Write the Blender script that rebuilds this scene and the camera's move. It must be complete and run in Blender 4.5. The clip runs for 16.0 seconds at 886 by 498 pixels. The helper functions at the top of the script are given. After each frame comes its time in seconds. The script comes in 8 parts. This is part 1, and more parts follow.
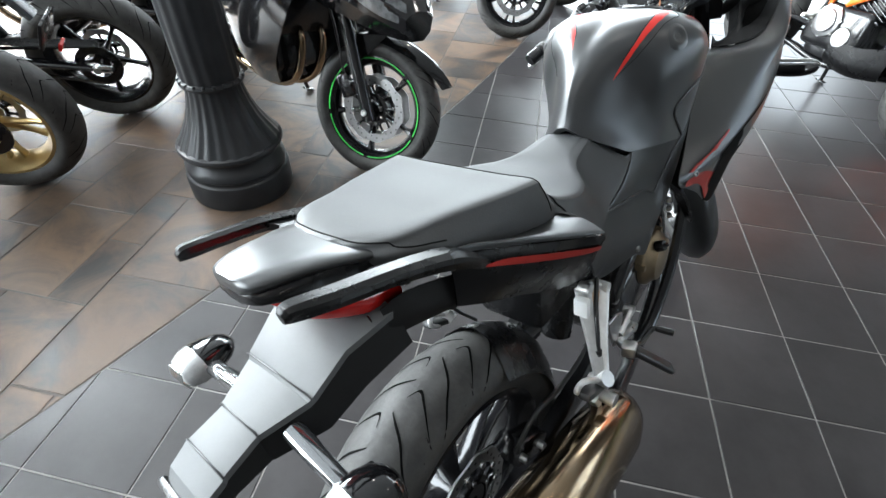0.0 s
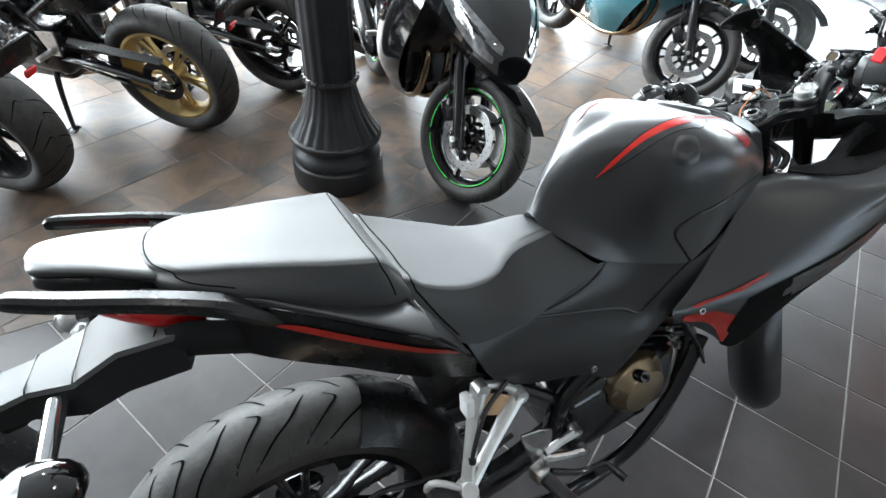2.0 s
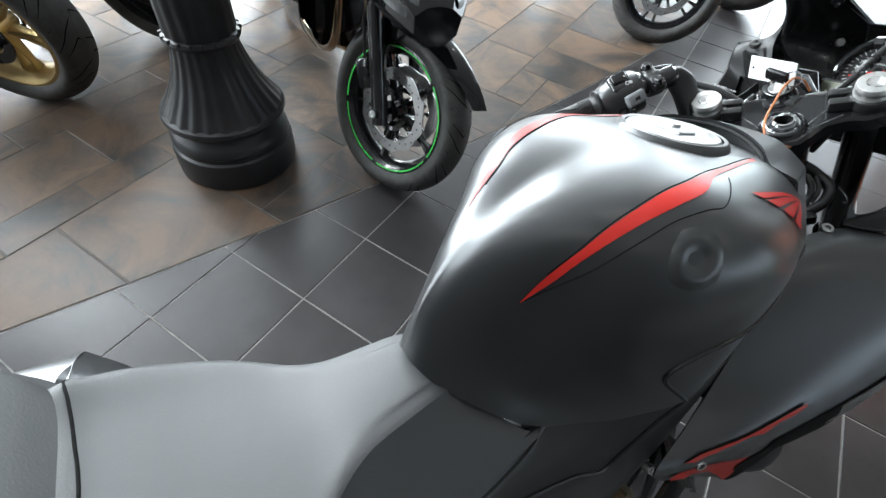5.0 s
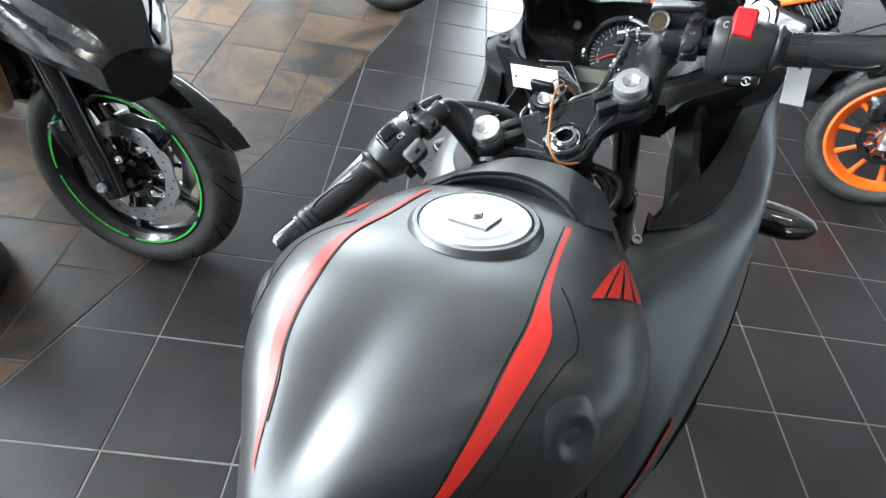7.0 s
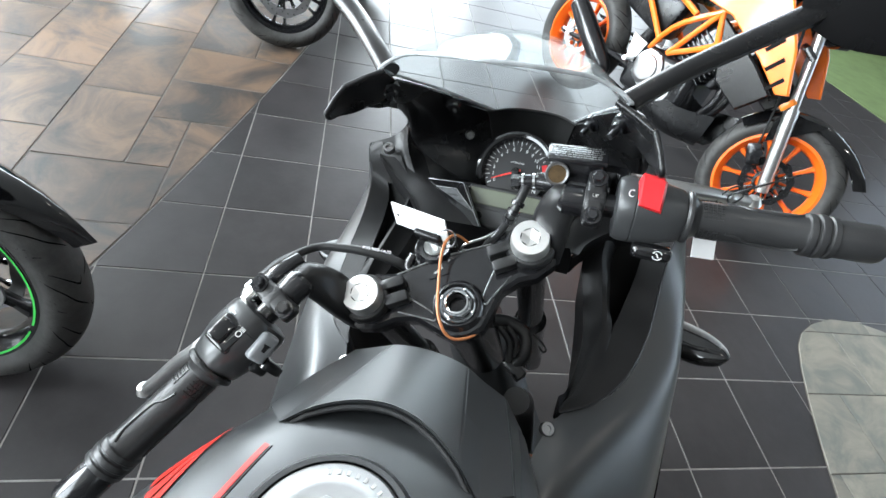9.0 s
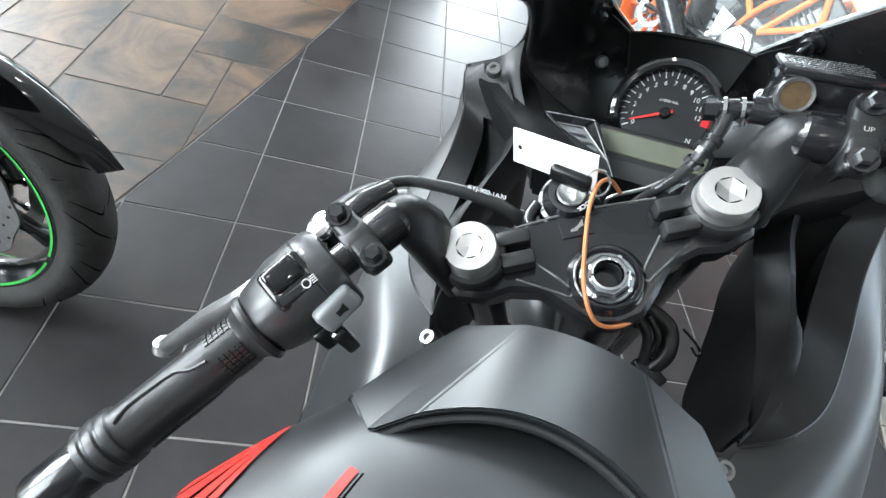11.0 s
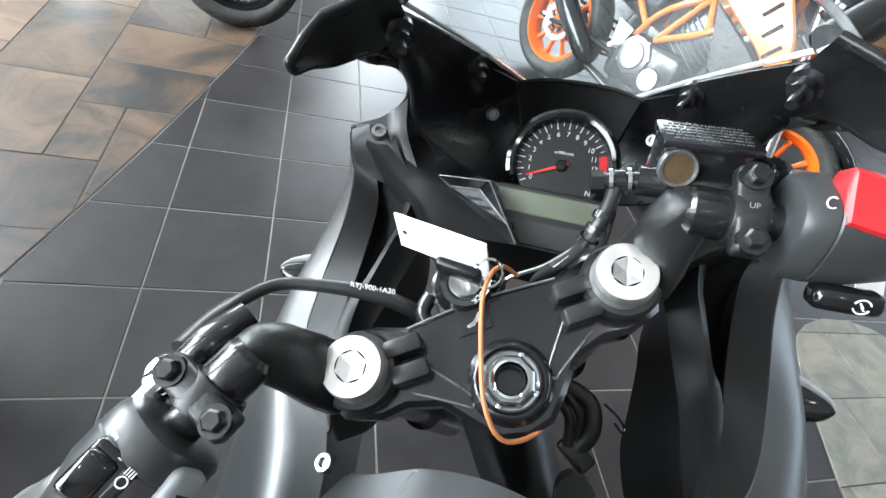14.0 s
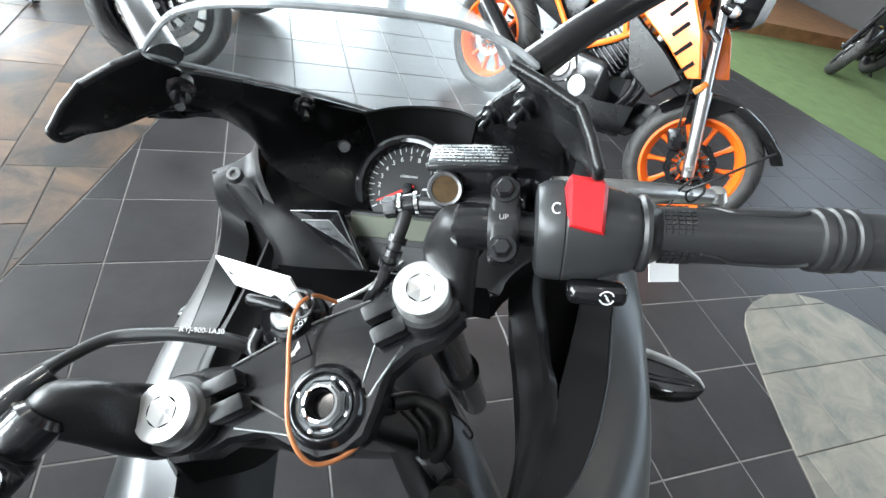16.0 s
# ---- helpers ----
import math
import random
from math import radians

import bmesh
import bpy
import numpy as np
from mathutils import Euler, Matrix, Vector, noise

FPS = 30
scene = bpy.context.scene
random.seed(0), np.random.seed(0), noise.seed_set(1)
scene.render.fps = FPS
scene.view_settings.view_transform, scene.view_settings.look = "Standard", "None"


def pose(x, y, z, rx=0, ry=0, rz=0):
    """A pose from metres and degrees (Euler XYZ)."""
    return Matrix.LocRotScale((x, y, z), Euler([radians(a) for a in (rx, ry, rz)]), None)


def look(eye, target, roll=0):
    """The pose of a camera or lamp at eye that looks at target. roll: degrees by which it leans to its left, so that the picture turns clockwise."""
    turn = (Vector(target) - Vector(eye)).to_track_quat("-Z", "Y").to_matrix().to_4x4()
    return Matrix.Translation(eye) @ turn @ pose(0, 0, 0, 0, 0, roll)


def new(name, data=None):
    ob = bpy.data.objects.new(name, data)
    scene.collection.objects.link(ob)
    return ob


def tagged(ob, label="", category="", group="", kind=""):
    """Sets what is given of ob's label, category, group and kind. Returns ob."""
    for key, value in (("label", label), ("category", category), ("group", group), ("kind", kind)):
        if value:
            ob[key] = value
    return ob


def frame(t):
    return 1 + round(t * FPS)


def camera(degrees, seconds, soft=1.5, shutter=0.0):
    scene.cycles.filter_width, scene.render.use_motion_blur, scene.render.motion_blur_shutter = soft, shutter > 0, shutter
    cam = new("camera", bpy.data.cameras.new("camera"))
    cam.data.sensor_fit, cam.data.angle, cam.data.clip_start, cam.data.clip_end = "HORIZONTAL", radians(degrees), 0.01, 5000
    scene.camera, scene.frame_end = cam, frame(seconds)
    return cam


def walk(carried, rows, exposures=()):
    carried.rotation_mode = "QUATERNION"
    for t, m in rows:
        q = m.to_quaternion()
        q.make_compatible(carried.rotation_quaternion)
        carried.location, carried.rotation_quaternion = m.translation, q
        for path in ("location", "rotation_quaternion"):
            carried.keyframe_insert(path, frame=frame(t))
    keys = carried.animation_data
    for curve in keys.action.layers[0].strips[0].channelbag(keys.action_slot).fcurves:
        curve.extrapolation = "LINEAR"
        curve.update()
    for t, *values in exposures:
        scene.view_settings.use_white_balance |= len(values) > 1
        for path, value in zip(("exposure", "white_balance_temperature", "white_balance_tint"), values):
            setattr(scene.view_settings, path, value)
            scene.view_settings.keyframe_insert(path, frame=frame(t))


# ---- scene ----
cam = camera(87.1, 16.0)
PATH = [
    (0, (-0.721, -0.866, 1.308), (-0.95, 0.544, -0.091), 3.2),
    (0.5, (-0.615, -0.797, 1.339), (-0.998, 0.57, -0.069), 1.3),
    (1, (-0.522, -0.735, 1.35), (-1.027, 0.61, -0.041), 1.4),
    (1.5, (-0.448, -0.682, 1.356), (-1.075, 0.627, -0.02), 4.3),
    (2, (-0.399, -0.65, 1.367), (-1.185, 0.568, -0.01), 5.7),
    (2.5, (-0.39, -0.606, 1.368), (-1.321, 0.496, -0.017), 6.2),
    (3, (-0.442, -0.528, 1.356), (-1.433, 0.478, -0.061), 6.4),
    (3.5, (-0.493, -0.431, 1.337), (-1.444, 0.54, -0.13), 6.5),
    (4, (-0.494, -0.344, 1.322), (-1.338, 0.666, -0.184), 6.5),
    (4.2, (-0.491, -0.307, 1.312), (-1.286, 0.731, -0.201), 6.8),
    (6.3, (-0.58, -0.052, 1.228), (-0.689, 1.172, -0.349), 10.5),
    (6.5, (-0.578, -0.029, 1.241), (-0.611, 1.209, -0.33), 11.1),
    (7, (-0.567, 0.025, 1.275), (-0.429, 1.294, -0.264), 12.9),
    (7.5, (-0.555, 0.076, 1.309), (-0.293, 1.371, -0.192), 14.5),
    (8, (-0.535, 0.126, 1.33), (-0.161, 1.439, -0.132), 16.6),
    (8.2, (-0.524, 0.152, 1.332), (-0.116, 1.467, -0.119), 17.5),
    (10.3, (-0.528, 0.322, 1.223), (-0.075, 1.6, -0.247), 21.7),
    (10.5, (-0.541, 0.324, 1.204), (-0.109, 1.593, -0.28), 22.3),
    (11, (-0.577, 0.32, 1.167), (-0.196, 1.567, -0.35), 23.8),
    (11.5, (-0.604, 0.313, 1.149), (-0.259, 1.551, -0.383), 25.1),
    (12, (-0.608, 0.318, 1.147), (-0.275, 1.546, -0.396), 26.2),
    (12.5, (-0.586, 0.342, 1.156), (-0.243, 1.573, -0.382), 26.4),
    (13, (-0.559, 0.37, 1.166), (-0.16, 1.617, -0.345), 25.7),
    (13.5, (-0.541, 0.388, 1.177), (-0.048, 1.654, -0.291), 24.2),
    (14, (-0.531, 0.397, 1.186), (0.064, 1.672, -0.235), 23.0),
    (14.5, (-0.517, 0.396, 1.202), (0.151, 1.681, -0.177), 21.3),
    (15, (-0.49, 0.386, 1.216), (0.218, 1.677, -0.138), 19.5),
    (15.5, (-0.454, 0.377, 1.224), (0.254, 1.677, -0.121), 18.5),
    (16, (-0.421, 0.366, 1.234), (0.252, 1.68, -0.116), 17.8),
]
walk(cam, [(t, look(eye, target, roll)) for t, eye, target, roll in PATH],
     [(0, 0.96), (2.0, 0.88), (4.0, 0.60), (6.5, 0.64), (8.0, 0.70), (10.5, 0.93), (16.0, 0.98)])

# ---- world, sun, lamps, exposure ----
world = bpy.data.worlds.new("showroom_sky")
scene.world = world
world.use_nodes = True
_nt = world.node_tree
_bg = _nt.nodes["Background"]
_sky = _nt.nodes.new("ShaderNodeTexSky")
_sky.sky_type, _sky.sun_disc = "NISHITA", False
_sky.sun_elevation, _sky.sun_rotation = radians(40), radians(-75)
_nt.links.new(_sky.outputs[0], _bg.inputs[0])
_bg.inputs[1].default_value = 0.15
scene.view_settings.exposure = 0.75


def lamp(name, kind, m, energy, size=(1, 1), colour=(1, 1, 1), spread=180):
    d = bpy.data.lights.new(name, kind)
    d.energy, d.color = energy, colour
    if kind == "AREA":
        d.shape, d.size, d.size_y, d.spread = "RECTANGLE", size[0], size[1], radians(spread)
    ob = new(name, d)
    ob.matrix_world = m
    return ob


DAY = (0.86, 0.95, 1.0)
# daylight through the west and north window fronts
for yy, watts in ((-2.6, 300), (0.8, 600), (4.2, 620)):
    lamp("window_daylight", "AREA", look((-5.4, yy, 2.15), (0.0, yy, 1.5)), watts, (3.0, 3.5), DAY)
for xx, watts in ((-3.6, 310), (-0.2, 290), (3.2, 120)):
    lamp("window_daylight", "AREA", look((xx, 8.4, 2.15), (xx, 0.0, 1.4)), watts, (3.0, 3.5), DAY)
# weak lamps at unseen east windows, added to brighten the right-hand floor
for yy, watts in ((-2.6, 30), (0.8, 28), (4.2, 20)):
    lamp("window_daylight", "AREA", look((8.4, yy, 2.75), (0.0, yy, 2.4)), watts, (3.0, 2.2), DAY)
# round ceiling lamps
for xx in (-3.2, -0.6, 2.0, 4.6):
    for yy in (-2.4, 0.4, 3.2):
        d = bpy.data.lights.new("ceiling_lamp_light", "SPOT")
        d.energy, d.spot_size, d.spot_blend, d.shadow_soft_size = 10, radians(120), 0.6, 0.09
        d.color = (1.0, 0.95, 0.88)
        new("ceiling_lamp_light", d).matrix_world = look((xx, yy, 4.12), (xx, yy, 0))

# ---- materials ----
def material(name, colour, rough=0.5, metal=0.0, vary=0.0, scale=8.0, bump=0.0, bscale=120.0, colour2=None,
             coat=0.0, rvary=0.0, piece=0.0, spec=0.5, trans=0.0, ior=1.45, swirl=0.0, edge=0.17, crough=0.06):
    """Principled surface with large stains, fine relief and uneven gloss."""
    mt = bpy.data.materials.new(name)
    mt.use_nodes = True
    nt = mt.node_tree
    n, ln = nt.nodes, nt.links
    p = n["Principled BSDF"]
    p.inputs["Base Color"].default_value = (*colour, 1)
    p.inputs["Roughness"].default_value = rough
    p.inputs["Metallic"].default_value = metal
    p.inputs["Specular IOR Level"].default_value = spec
    p.inputs["Transmission Weight"].default_value = trans
    p.inputs["IOR"].default_value = ior
    if coat:
        p.inputs["Coat Weight"].default_value = coat
        p.inputs["Coat Roughness"].default_value = crough
    tc = n.new("ShaderNodeTexCoord")
    place = tc.outputs["Object"]
    if piece:
        oi = n.new("ShaderNodeObjectInfo")
        wn = n.new("ShaderNodeTexWhiteNoise")
        wn.noise_dimensions = "1D"
        ln.new(oi.outputs["Random"], wn.inputs["W"])
        sh = n.new("ShaderNodeVectorMath")
        sh.operation = "MULTIPLY_ADD"
        sh.inputs[1].default_value = (40, 40, 40)
        ln.new(wn.outputs["Color"], sh.inputs[0])
        ln.new(place, sh.inputs[2])
        place = sh.outputs[0]
    if vary or rvary or colour2:
        nz = n.new("ShaderNodeTexNoise")
        nz.inputs["Scale"].default_value, nz.inputs["Detail"].default_value = scale, 6
        nz.inputs["Roughness"].default_value, nz.inputs["Distortion"].default_value = 0.65, swirl
        ln.new(place, nz.inputs["Vector"])
        c2 = colour2 or tuple(min(1, c * (1 + vary)) for c in colour)
        c1 = colour if colour2 else tuple(c * (1 - vary) for c in colour)
        rp = n.new("ShaderNodeValToRGB")
        rp.color_ramp.elements[0].position, rp.color_ramp.elements[1].position = 0.5 - edge, 0.5 + edge
        rp.color_ramp.elements[0].color, rp.color_ramp.elements[1].color = (*c1, 1), (*c2, 1)
        ln.new(nz.outputs["Fac"], rp.inputs["Fac"])
        src = rp.outputs["Color"]
        if piece:
            hs = n.new("ShaderNodeHueSaturation")
            mr = n.new("ShaderNodeMapRange")
            mr.inputs["To Min"].default_value, mr.inputs["To Max"].default_value = 1 - piece, 1 + piece
            ln.new(oi.outputs["Random"], mr.inputs["Value"])
            ln.new(mr.outputs[0], hs.inputs["Value"])
            ln.new(src, hs.inputs["Color"])
            src = hs.outputs["Color"]
        ln.new(src, p.inputs["Base Color"])
        if rvary:
            mr = n.new("ShaderNodeMapRange")
            mr.inputs["To Min"].default_value, mr.inputs["To Max"].default_value = max(0.02, rough - rvary), rough + rvary
            ln.new(nz.outputs["Fac"], mr.inputs["Value"])
            ln.new(mr.outputs[0], p.inputs["Roughness"])
    if bump:
        nb = n.new("ShaderNodeTexNoise")
        nb.inputs["Scale"].default_value, nb.inputs["Detail"].default_value = bscale, 4
        ln.new(place, nb.inputs["Vector"])
        bp = n.new("ShaderNodeBump")
        bp.inputs["Strength"].default_value, bp.inputs["Distance"].default_value = bump, 0.002
        ln.new(nb.outputs["Fac"], bp.inputs["Height"])
        ln.new(bp.outputs[0], p.inputs["Normal"])
    return mt


def emitter(name, colour, strength):
    mt = bpy.data.materials.new(name)
    mt.use_nodes = True
    p = mt.node_tree.nodes["Principled BSDF"]
    p.inputs["Base Color"].default_value = (*colour, 1)
    p.inputs["Emission Color"].default_value = (*colour, 1)
    p.inputs["Emission Strength"].default_value = strength
    return mt


M = dict(
    tile=material("charcoal_tile", (0.031, 0.0285, 0.0295), 0.35, vary=0.25, scale=5, bump=0.18, bscale=45, rvary=0.08, piece=0.10),
    grout=material("pale_grout", (0.30, 0.29, 0.275), 0.9, vary=0.25, scale=14, bump=0.3, bscale=200),
    slate=material("brown_slate", (0.036, 0.032, 0.030), 0.46, colour2=(0.135, 0.086, 0.056), scale=3.0, bump=1.0, bscale=11, rvary=0.16, piece=0.24, swirl=1.1, edge=0.12),
    slategrout=material("brown_grout", (0.10, 0.09, 0.08), 0.9, vary=0.2, scale=10, bump=0.3),
    greyslate=material("grey_slate", (0.16, 0.165, 0.15), 0.6, colour2=(0.27, 0.25, 0.21), scale=6, swirl=1.0, edge=0.13, bump=0.9, bscale=16, piece=0.15),
    carpet=material("green_floor", (0.13, 0.19, 0.07), 0.8, vary=0.15, scale=6, bump=0.2, bscale=300),
    wood=material("brown_wood", (0.22, 0.11, 0.05), 0.5, vary=0.3, scale=6, bump=0.3, bscale=40),
    wall=material("dark_grey_plaster", (0.075, 0.072, 0.07), 0.9, vary=0.06, scale=3, bump=0.15, bscale=60),
    ceil=material("dark_ceiling_paint", (0.24, 0.24, 0.24), 0.9, vary=0.1, scale=2, bump=0.1),
    steel_frame=material("dark_window_frame", (0.05, 0.05, 0.055), 0.4, metal=0.5, vary=0.1),
    glass=material("window_glass", (0.95, 0.98, 1), 0.0, trans=1.0, ior=1.45),
    satin=material("satin_black_metallic_paint", (0.032, 0.034, 0.036), 0.46, metal=0.70, vary=0.03, scale=3, rvary=0.03, coat=1.0, crough=0.33),
    satin2=material("matt_black_paint", (0.026, 0.027, 0.028), 0.32, metal=0.35, vary=0.08, scale=4, rvary=0.04),
    gloss=material("gloss_black_paint", (0.005, 0.005, 0.0055), 0.10, vary=0.1, scale=4, coat=0.6, rvary=0.03),
    plastic=material("textured_black_plastic", (0.006, 0.006, 0.0064), 0.27, vary=0.2, scale=9, bump=0.05, bscale=500, rvary=0.06, spec=0.4),
    greyplastic=material("grey_black_moulded_plastic", (0.032, 0.033, 0.034), 0.32, vary=0.1, scale=9, bump=0.05, bscale=500, rvary=0.05),
    covers=material("matt_grey_black_side_plastic", (0.020, 0.021, 0.022), 0.36, vary=0.1, scale=9, bump=0.05, bscale=500, rvary=0.05),
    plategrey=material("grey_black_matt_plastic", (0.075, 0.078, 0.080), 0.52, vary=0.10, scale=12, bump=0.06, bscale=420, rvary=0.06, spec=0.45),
    groove=material("tread_groove_shade", (0.004, 0.004, 0.004), 0.9, vary=0.1, scale=30, spec=0.05),
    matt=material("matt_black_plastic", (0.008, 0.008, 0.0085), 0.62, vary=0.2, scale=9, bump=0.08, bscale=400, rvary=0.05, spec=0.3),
    innerplastic=material("grained_black_plastic", (0.006, 0.006, 0.0063), 0.42, vary=0.2, scale=9, bump=0.08, bscale=450, rvary=0.05, spec=0.27),
    lining=material("flat_black_lining", (0.005, 0.005, 0.005), 0.8, vary=0.2, scale=9, bump=0.08, bscale=400, spec=0.12),
    discsteel=material("brake_disc_steel", (0.36, 0.36, 0.36), 0.34, metal=1.0, vary=0.12, scale=40, rvary=0.08),
    vinyl=material("grey_seat_vinyl", (0.030, 0.0315, 0.033), 0.56, vary=0.08, scale=7, bump=0.18, bscale=420, rvary=0.04, spec=0.80),
    rubber=material("black_tyre_rubber", (0.040, 0.039, 0.0375), 0.58, vary=0.35, scale=22, bump=0.35, bscale=160, rvary=0.1),
    griprubber=material("black_grip_rubber", (0.018, 0.018, 0.0185), 0.34, vary=0.2, scale=20, bump=0.1, bscale=300, rvary=0.08),
    red=material("red_decal", (0.50, 0.022, 0.016), 0.36, vary=0.08, scale=10),
    dimred=material("dark_red_decal", (0.38, 0.024, 0.017), 0.40, vary=0.15, scale=10),
    redplastic=material("red_switch_plastic", (0.50, 0.016, 0.020), 0.30, vary=0.05, scale=15),
    redlens=material("red_lamp_lens", (0.50, 0.012, 0.010), 0.08, vary=0.15, scale=40, coat=0.8, bump=0.3, bscale=90),
    clearlens=material("clear_lamp_lens", (0.42, 0.43, 0.43), 0.12, metal=0.15, vary=0.15, scale=60, coat=0.8, bump=0.6, bscale=110),
    amberlens=material("amber_tinted_lens", (0.62, 0.30, 0.12), 0.12, vary=0.15, scale=60, coat=0.8, bump=0.5, bscale=110),
    amber=material("amber_reflector", (0.75, 0.20, 0.02), 0.2, vary=0.1, scale=50, coat=0.5),
    chrome=material("polished_chrome", (0.80, 0.80, 0.80), 0.07, metal=1.0, vary=0.04, scale=20, rvary=0.03),
    alloy=material("brushed_aluminium", (0.62, 0.62, 0.61), 0.30, metal=1.0, vary=0.10, scale=40, rvary=0.08, bump=0.1, bscale=300),
    castalloy=material("cast_aluminium", (0.66, 0.66, 0.65), 0.42, metal=0.8, vary=0.12, scale=40, rvary=0.08, bump=0.2, bscale=300),
    tan=material("tan_cast_web", (0.50, 0.33, 0.19), 0.5, vary=0.15, scale=30),
    capalloy=material("silver_filler_cap", (0.37, 0.375, 0.38), 0.36, metal=0.85, vary=0.05, scale=30, rvary=0.04),
    darkmetal=material("black_coated_metal", (0.008, 0.008, 0.009), 0.21, metal=0.0, coat=0.35, vary=0.2, scale=18, rvary=0.08, bump=0.1, bscale=200),
    forged=material("forged_satin_black", (0.010, 0.010, 0.0105), 0.38, vary=0.15, scale=25, rvary=0.06, bump=0.12, bscale=420),
    brushed=material("brushed_bright_aluminium", (0.68, 0.68, 0.67), 0.42, metal=1.0, vary=0.06, scale=60, rvary=0.06, bump=0.08, bscale=500),
    bronze=material("bronze_engine_cover", (0.30, 0.235, 0.155), 0.34, metal=0.9, vary=0.10, scale=14, rvary=0.06),
    exhaust=material("heat_tinted_steel", (0.42, 0.34, 0.25), 0.14, metal=1.0, colour2=(0.30, 0.20, 0.11), scale=9, rvary=0.06),
    headglass=material("dark_headlamp_glass", (0.16, 0.165, 0.17), 0.06, metal=0.5, vary=0.5, scale=25, coat=0.8, bump=0.5, bscale=70),
    sight=material("amber_sight_glass", (0.06, 0.038, 0.018), 0.08, vary=0.5, scale=60, coat=0.6),
    screenedge=material("polished_clear_edge", (0.42, 0.44, 0.45), 0.12, metal=0.3, vary=0.3, scale=40, coat=0.5),
    # dull metal of small parts, also the painted glints on the warning lamp wedge
    glintmetal=material("dull_metal_and_glint", (0.17, 0.17, 0.17), 0.32, metal=0.8, vary=0.5, scale=90),
    smoked=material("smoked_mirror_plastic", (0.30, 0.31, 0.32), 0.07, metal=0.9, vary=0.05, scale=30),
    white=material("white_paper_tag", (0.82, 0.83, 0.83), 0.45, vary=0.03, scale=20),
    print=material("white_print", (0.58, 0.58, 0.58), 0.5, vary=0.05, scale=20),
    dial=material("black_dial_face", (0.012, 0.012, 0.013), 0.35, vary=0.1, scale=30),
    lcd=material("green_grey_lcd", (0.105, 0.115, 0.085), 0.12, vary=0.05, scale=20, coat=0.5),
    screen=material("clear_windscreen", (0.93, 0.95, 0.96), 0.02, trans=1.0, ior=1.30, spec=0.5),
    copper=material("orange_brown_wire", (0.42, 0.15, 0.055), 0.4, vary=0.1, scale=30),
    green=material("green_rim_tape", (0.06, 0.62, 0.10), 0.35, vary=0.05, scale=20),
    orange=material("orange_paint", (0.85, 0.17, 0.012), 0.28, vary=0.05, scale=8, coat=0.4),
    orangerim=material("orange_wheel_paint", (0.85, 0.145, 0.012), 0.34, vary=0.05, scale=8),
    gold=material("gold_anodised_wheel", (0.56, 0.42, 0.20), 0.32, metal=0.8, vary=0.08, scale=10),
    teal=material("dark_teal_paint", (0.012, 0.075, 0.09), 0.22, vary=0.1, scale=6, coat=0.5),
    redpaint=material("red_paint", (0.42, 0.02, 0.02), 0.25, vary=0.05, scale=6, coat=0.4),
    yellow=material("yellow_paint", (0.70, 0.45, 0.03), 0.3, vary=0.05, scale=6),
    castiron=material("black_painted_cast_iron", (0.016, 0.017, 0.019), 0.36, vary=0.3, scale=9, bump=0.25, bscale=60, rvary=0.10),
    greybutton=material("grey_button_plastic", (0.20, 0.21, 0.22), 0.38, vary=0.05, scale=20),
    needle=material("red_needle", (0.75, 0.03, 0.02), 0.4, vary=0.03),
    lampglow=emitter("lamp_glow", (1.0, 0.95, 0.88), 14.0),
)
# the windscreen is a thin sheet: no refraction, a faint mirror
_s = M["screen"].node_tree
_mix, _tr, _gl = _s.nodes.new("ShaderNodeMixShader"), _s.nodes.new("ShaderNodeBsdfTransparent"), _s.nodes.new("ShaderNodeBsdfGlossy")
_fr = _s.nodes.new("ShaderNodeLayerWeight")
_fr.inputs["Blend"].default_value = 0.35
_pw = _s.nodes.new("ShaderNodeMath")
_pw.operation = "MULTIPLY_ADD"
_pw.inputs[1].default_value, _pw.inputs[2].default_value = 0.06, 0.018
_tr.inputs[0].default_value = (0.93, 0.95, 0.95, 1)
_gl.inputs["Roughness"].default_value = 0.05
_s.links.new(_fr.outputs["Facing"], _pw.inputs[0])
_s.links.new(_pw.outputs[0], _mix.inputs[0])
_s.links.new(_tr.outputs[0], _mix.inputs[1])
_s.links.new(_gl.outputs[0], _mix.inputs[2])
# pale diffuse haze mixed in for the whitish reflection of the ceiling
_hz, _df = _s.nodes.new("ShaderNodeMixShader"), _s.nodes.new("ShaderNodeBsdfDiffuse")
_df.inputs[0].default_value = (0.75, 0.77, 0.78, 1)
_hz.inputs[0].default_value = 0.045
_s.links.new(_mix.outputs[0], _hz.inputs[1])
_s.links.new(_df.outputs[0], _hz.inputs[2])
_s.links.new(_hz.outputs[0], _s.nodes["Material Output"].inputs["Surface"])

# ---- mesh tools ----
from mathutils.bvhtree import BVHTree

V = Vector


def finish(bm, name, mat, sharp=38):
    bmesh.ops.remove_doubles(bm, verts=bm.verts, dist=1e-5)
    bmesh.ops.recalc_face_normals(bm, faces=bm.faces)
    me = bpy.data.meshes.new(name)
    bm.to_mesh(me)
    bm.free()
    me.polygons.foreach_set("use_smooth", [True] * len(me.polygons))
    me.set_sharp_from_angle(angle=radians(sharp))
    me.materials.append(mat)
    return me


def part(name, bm, mat, parent=None, label="", sharp=38):
    ob = new(name, finish(bm, name, mat, sharp))
    ob.parent = parent
    if label:
        ob["label"] = label
    return ob


def thing(name, m, label, category, group=""):
    ob = new(name)
    ob.empty_display_size = 0.1
    ob.matrix_world = m
    return tagged(ob, label, category, group)


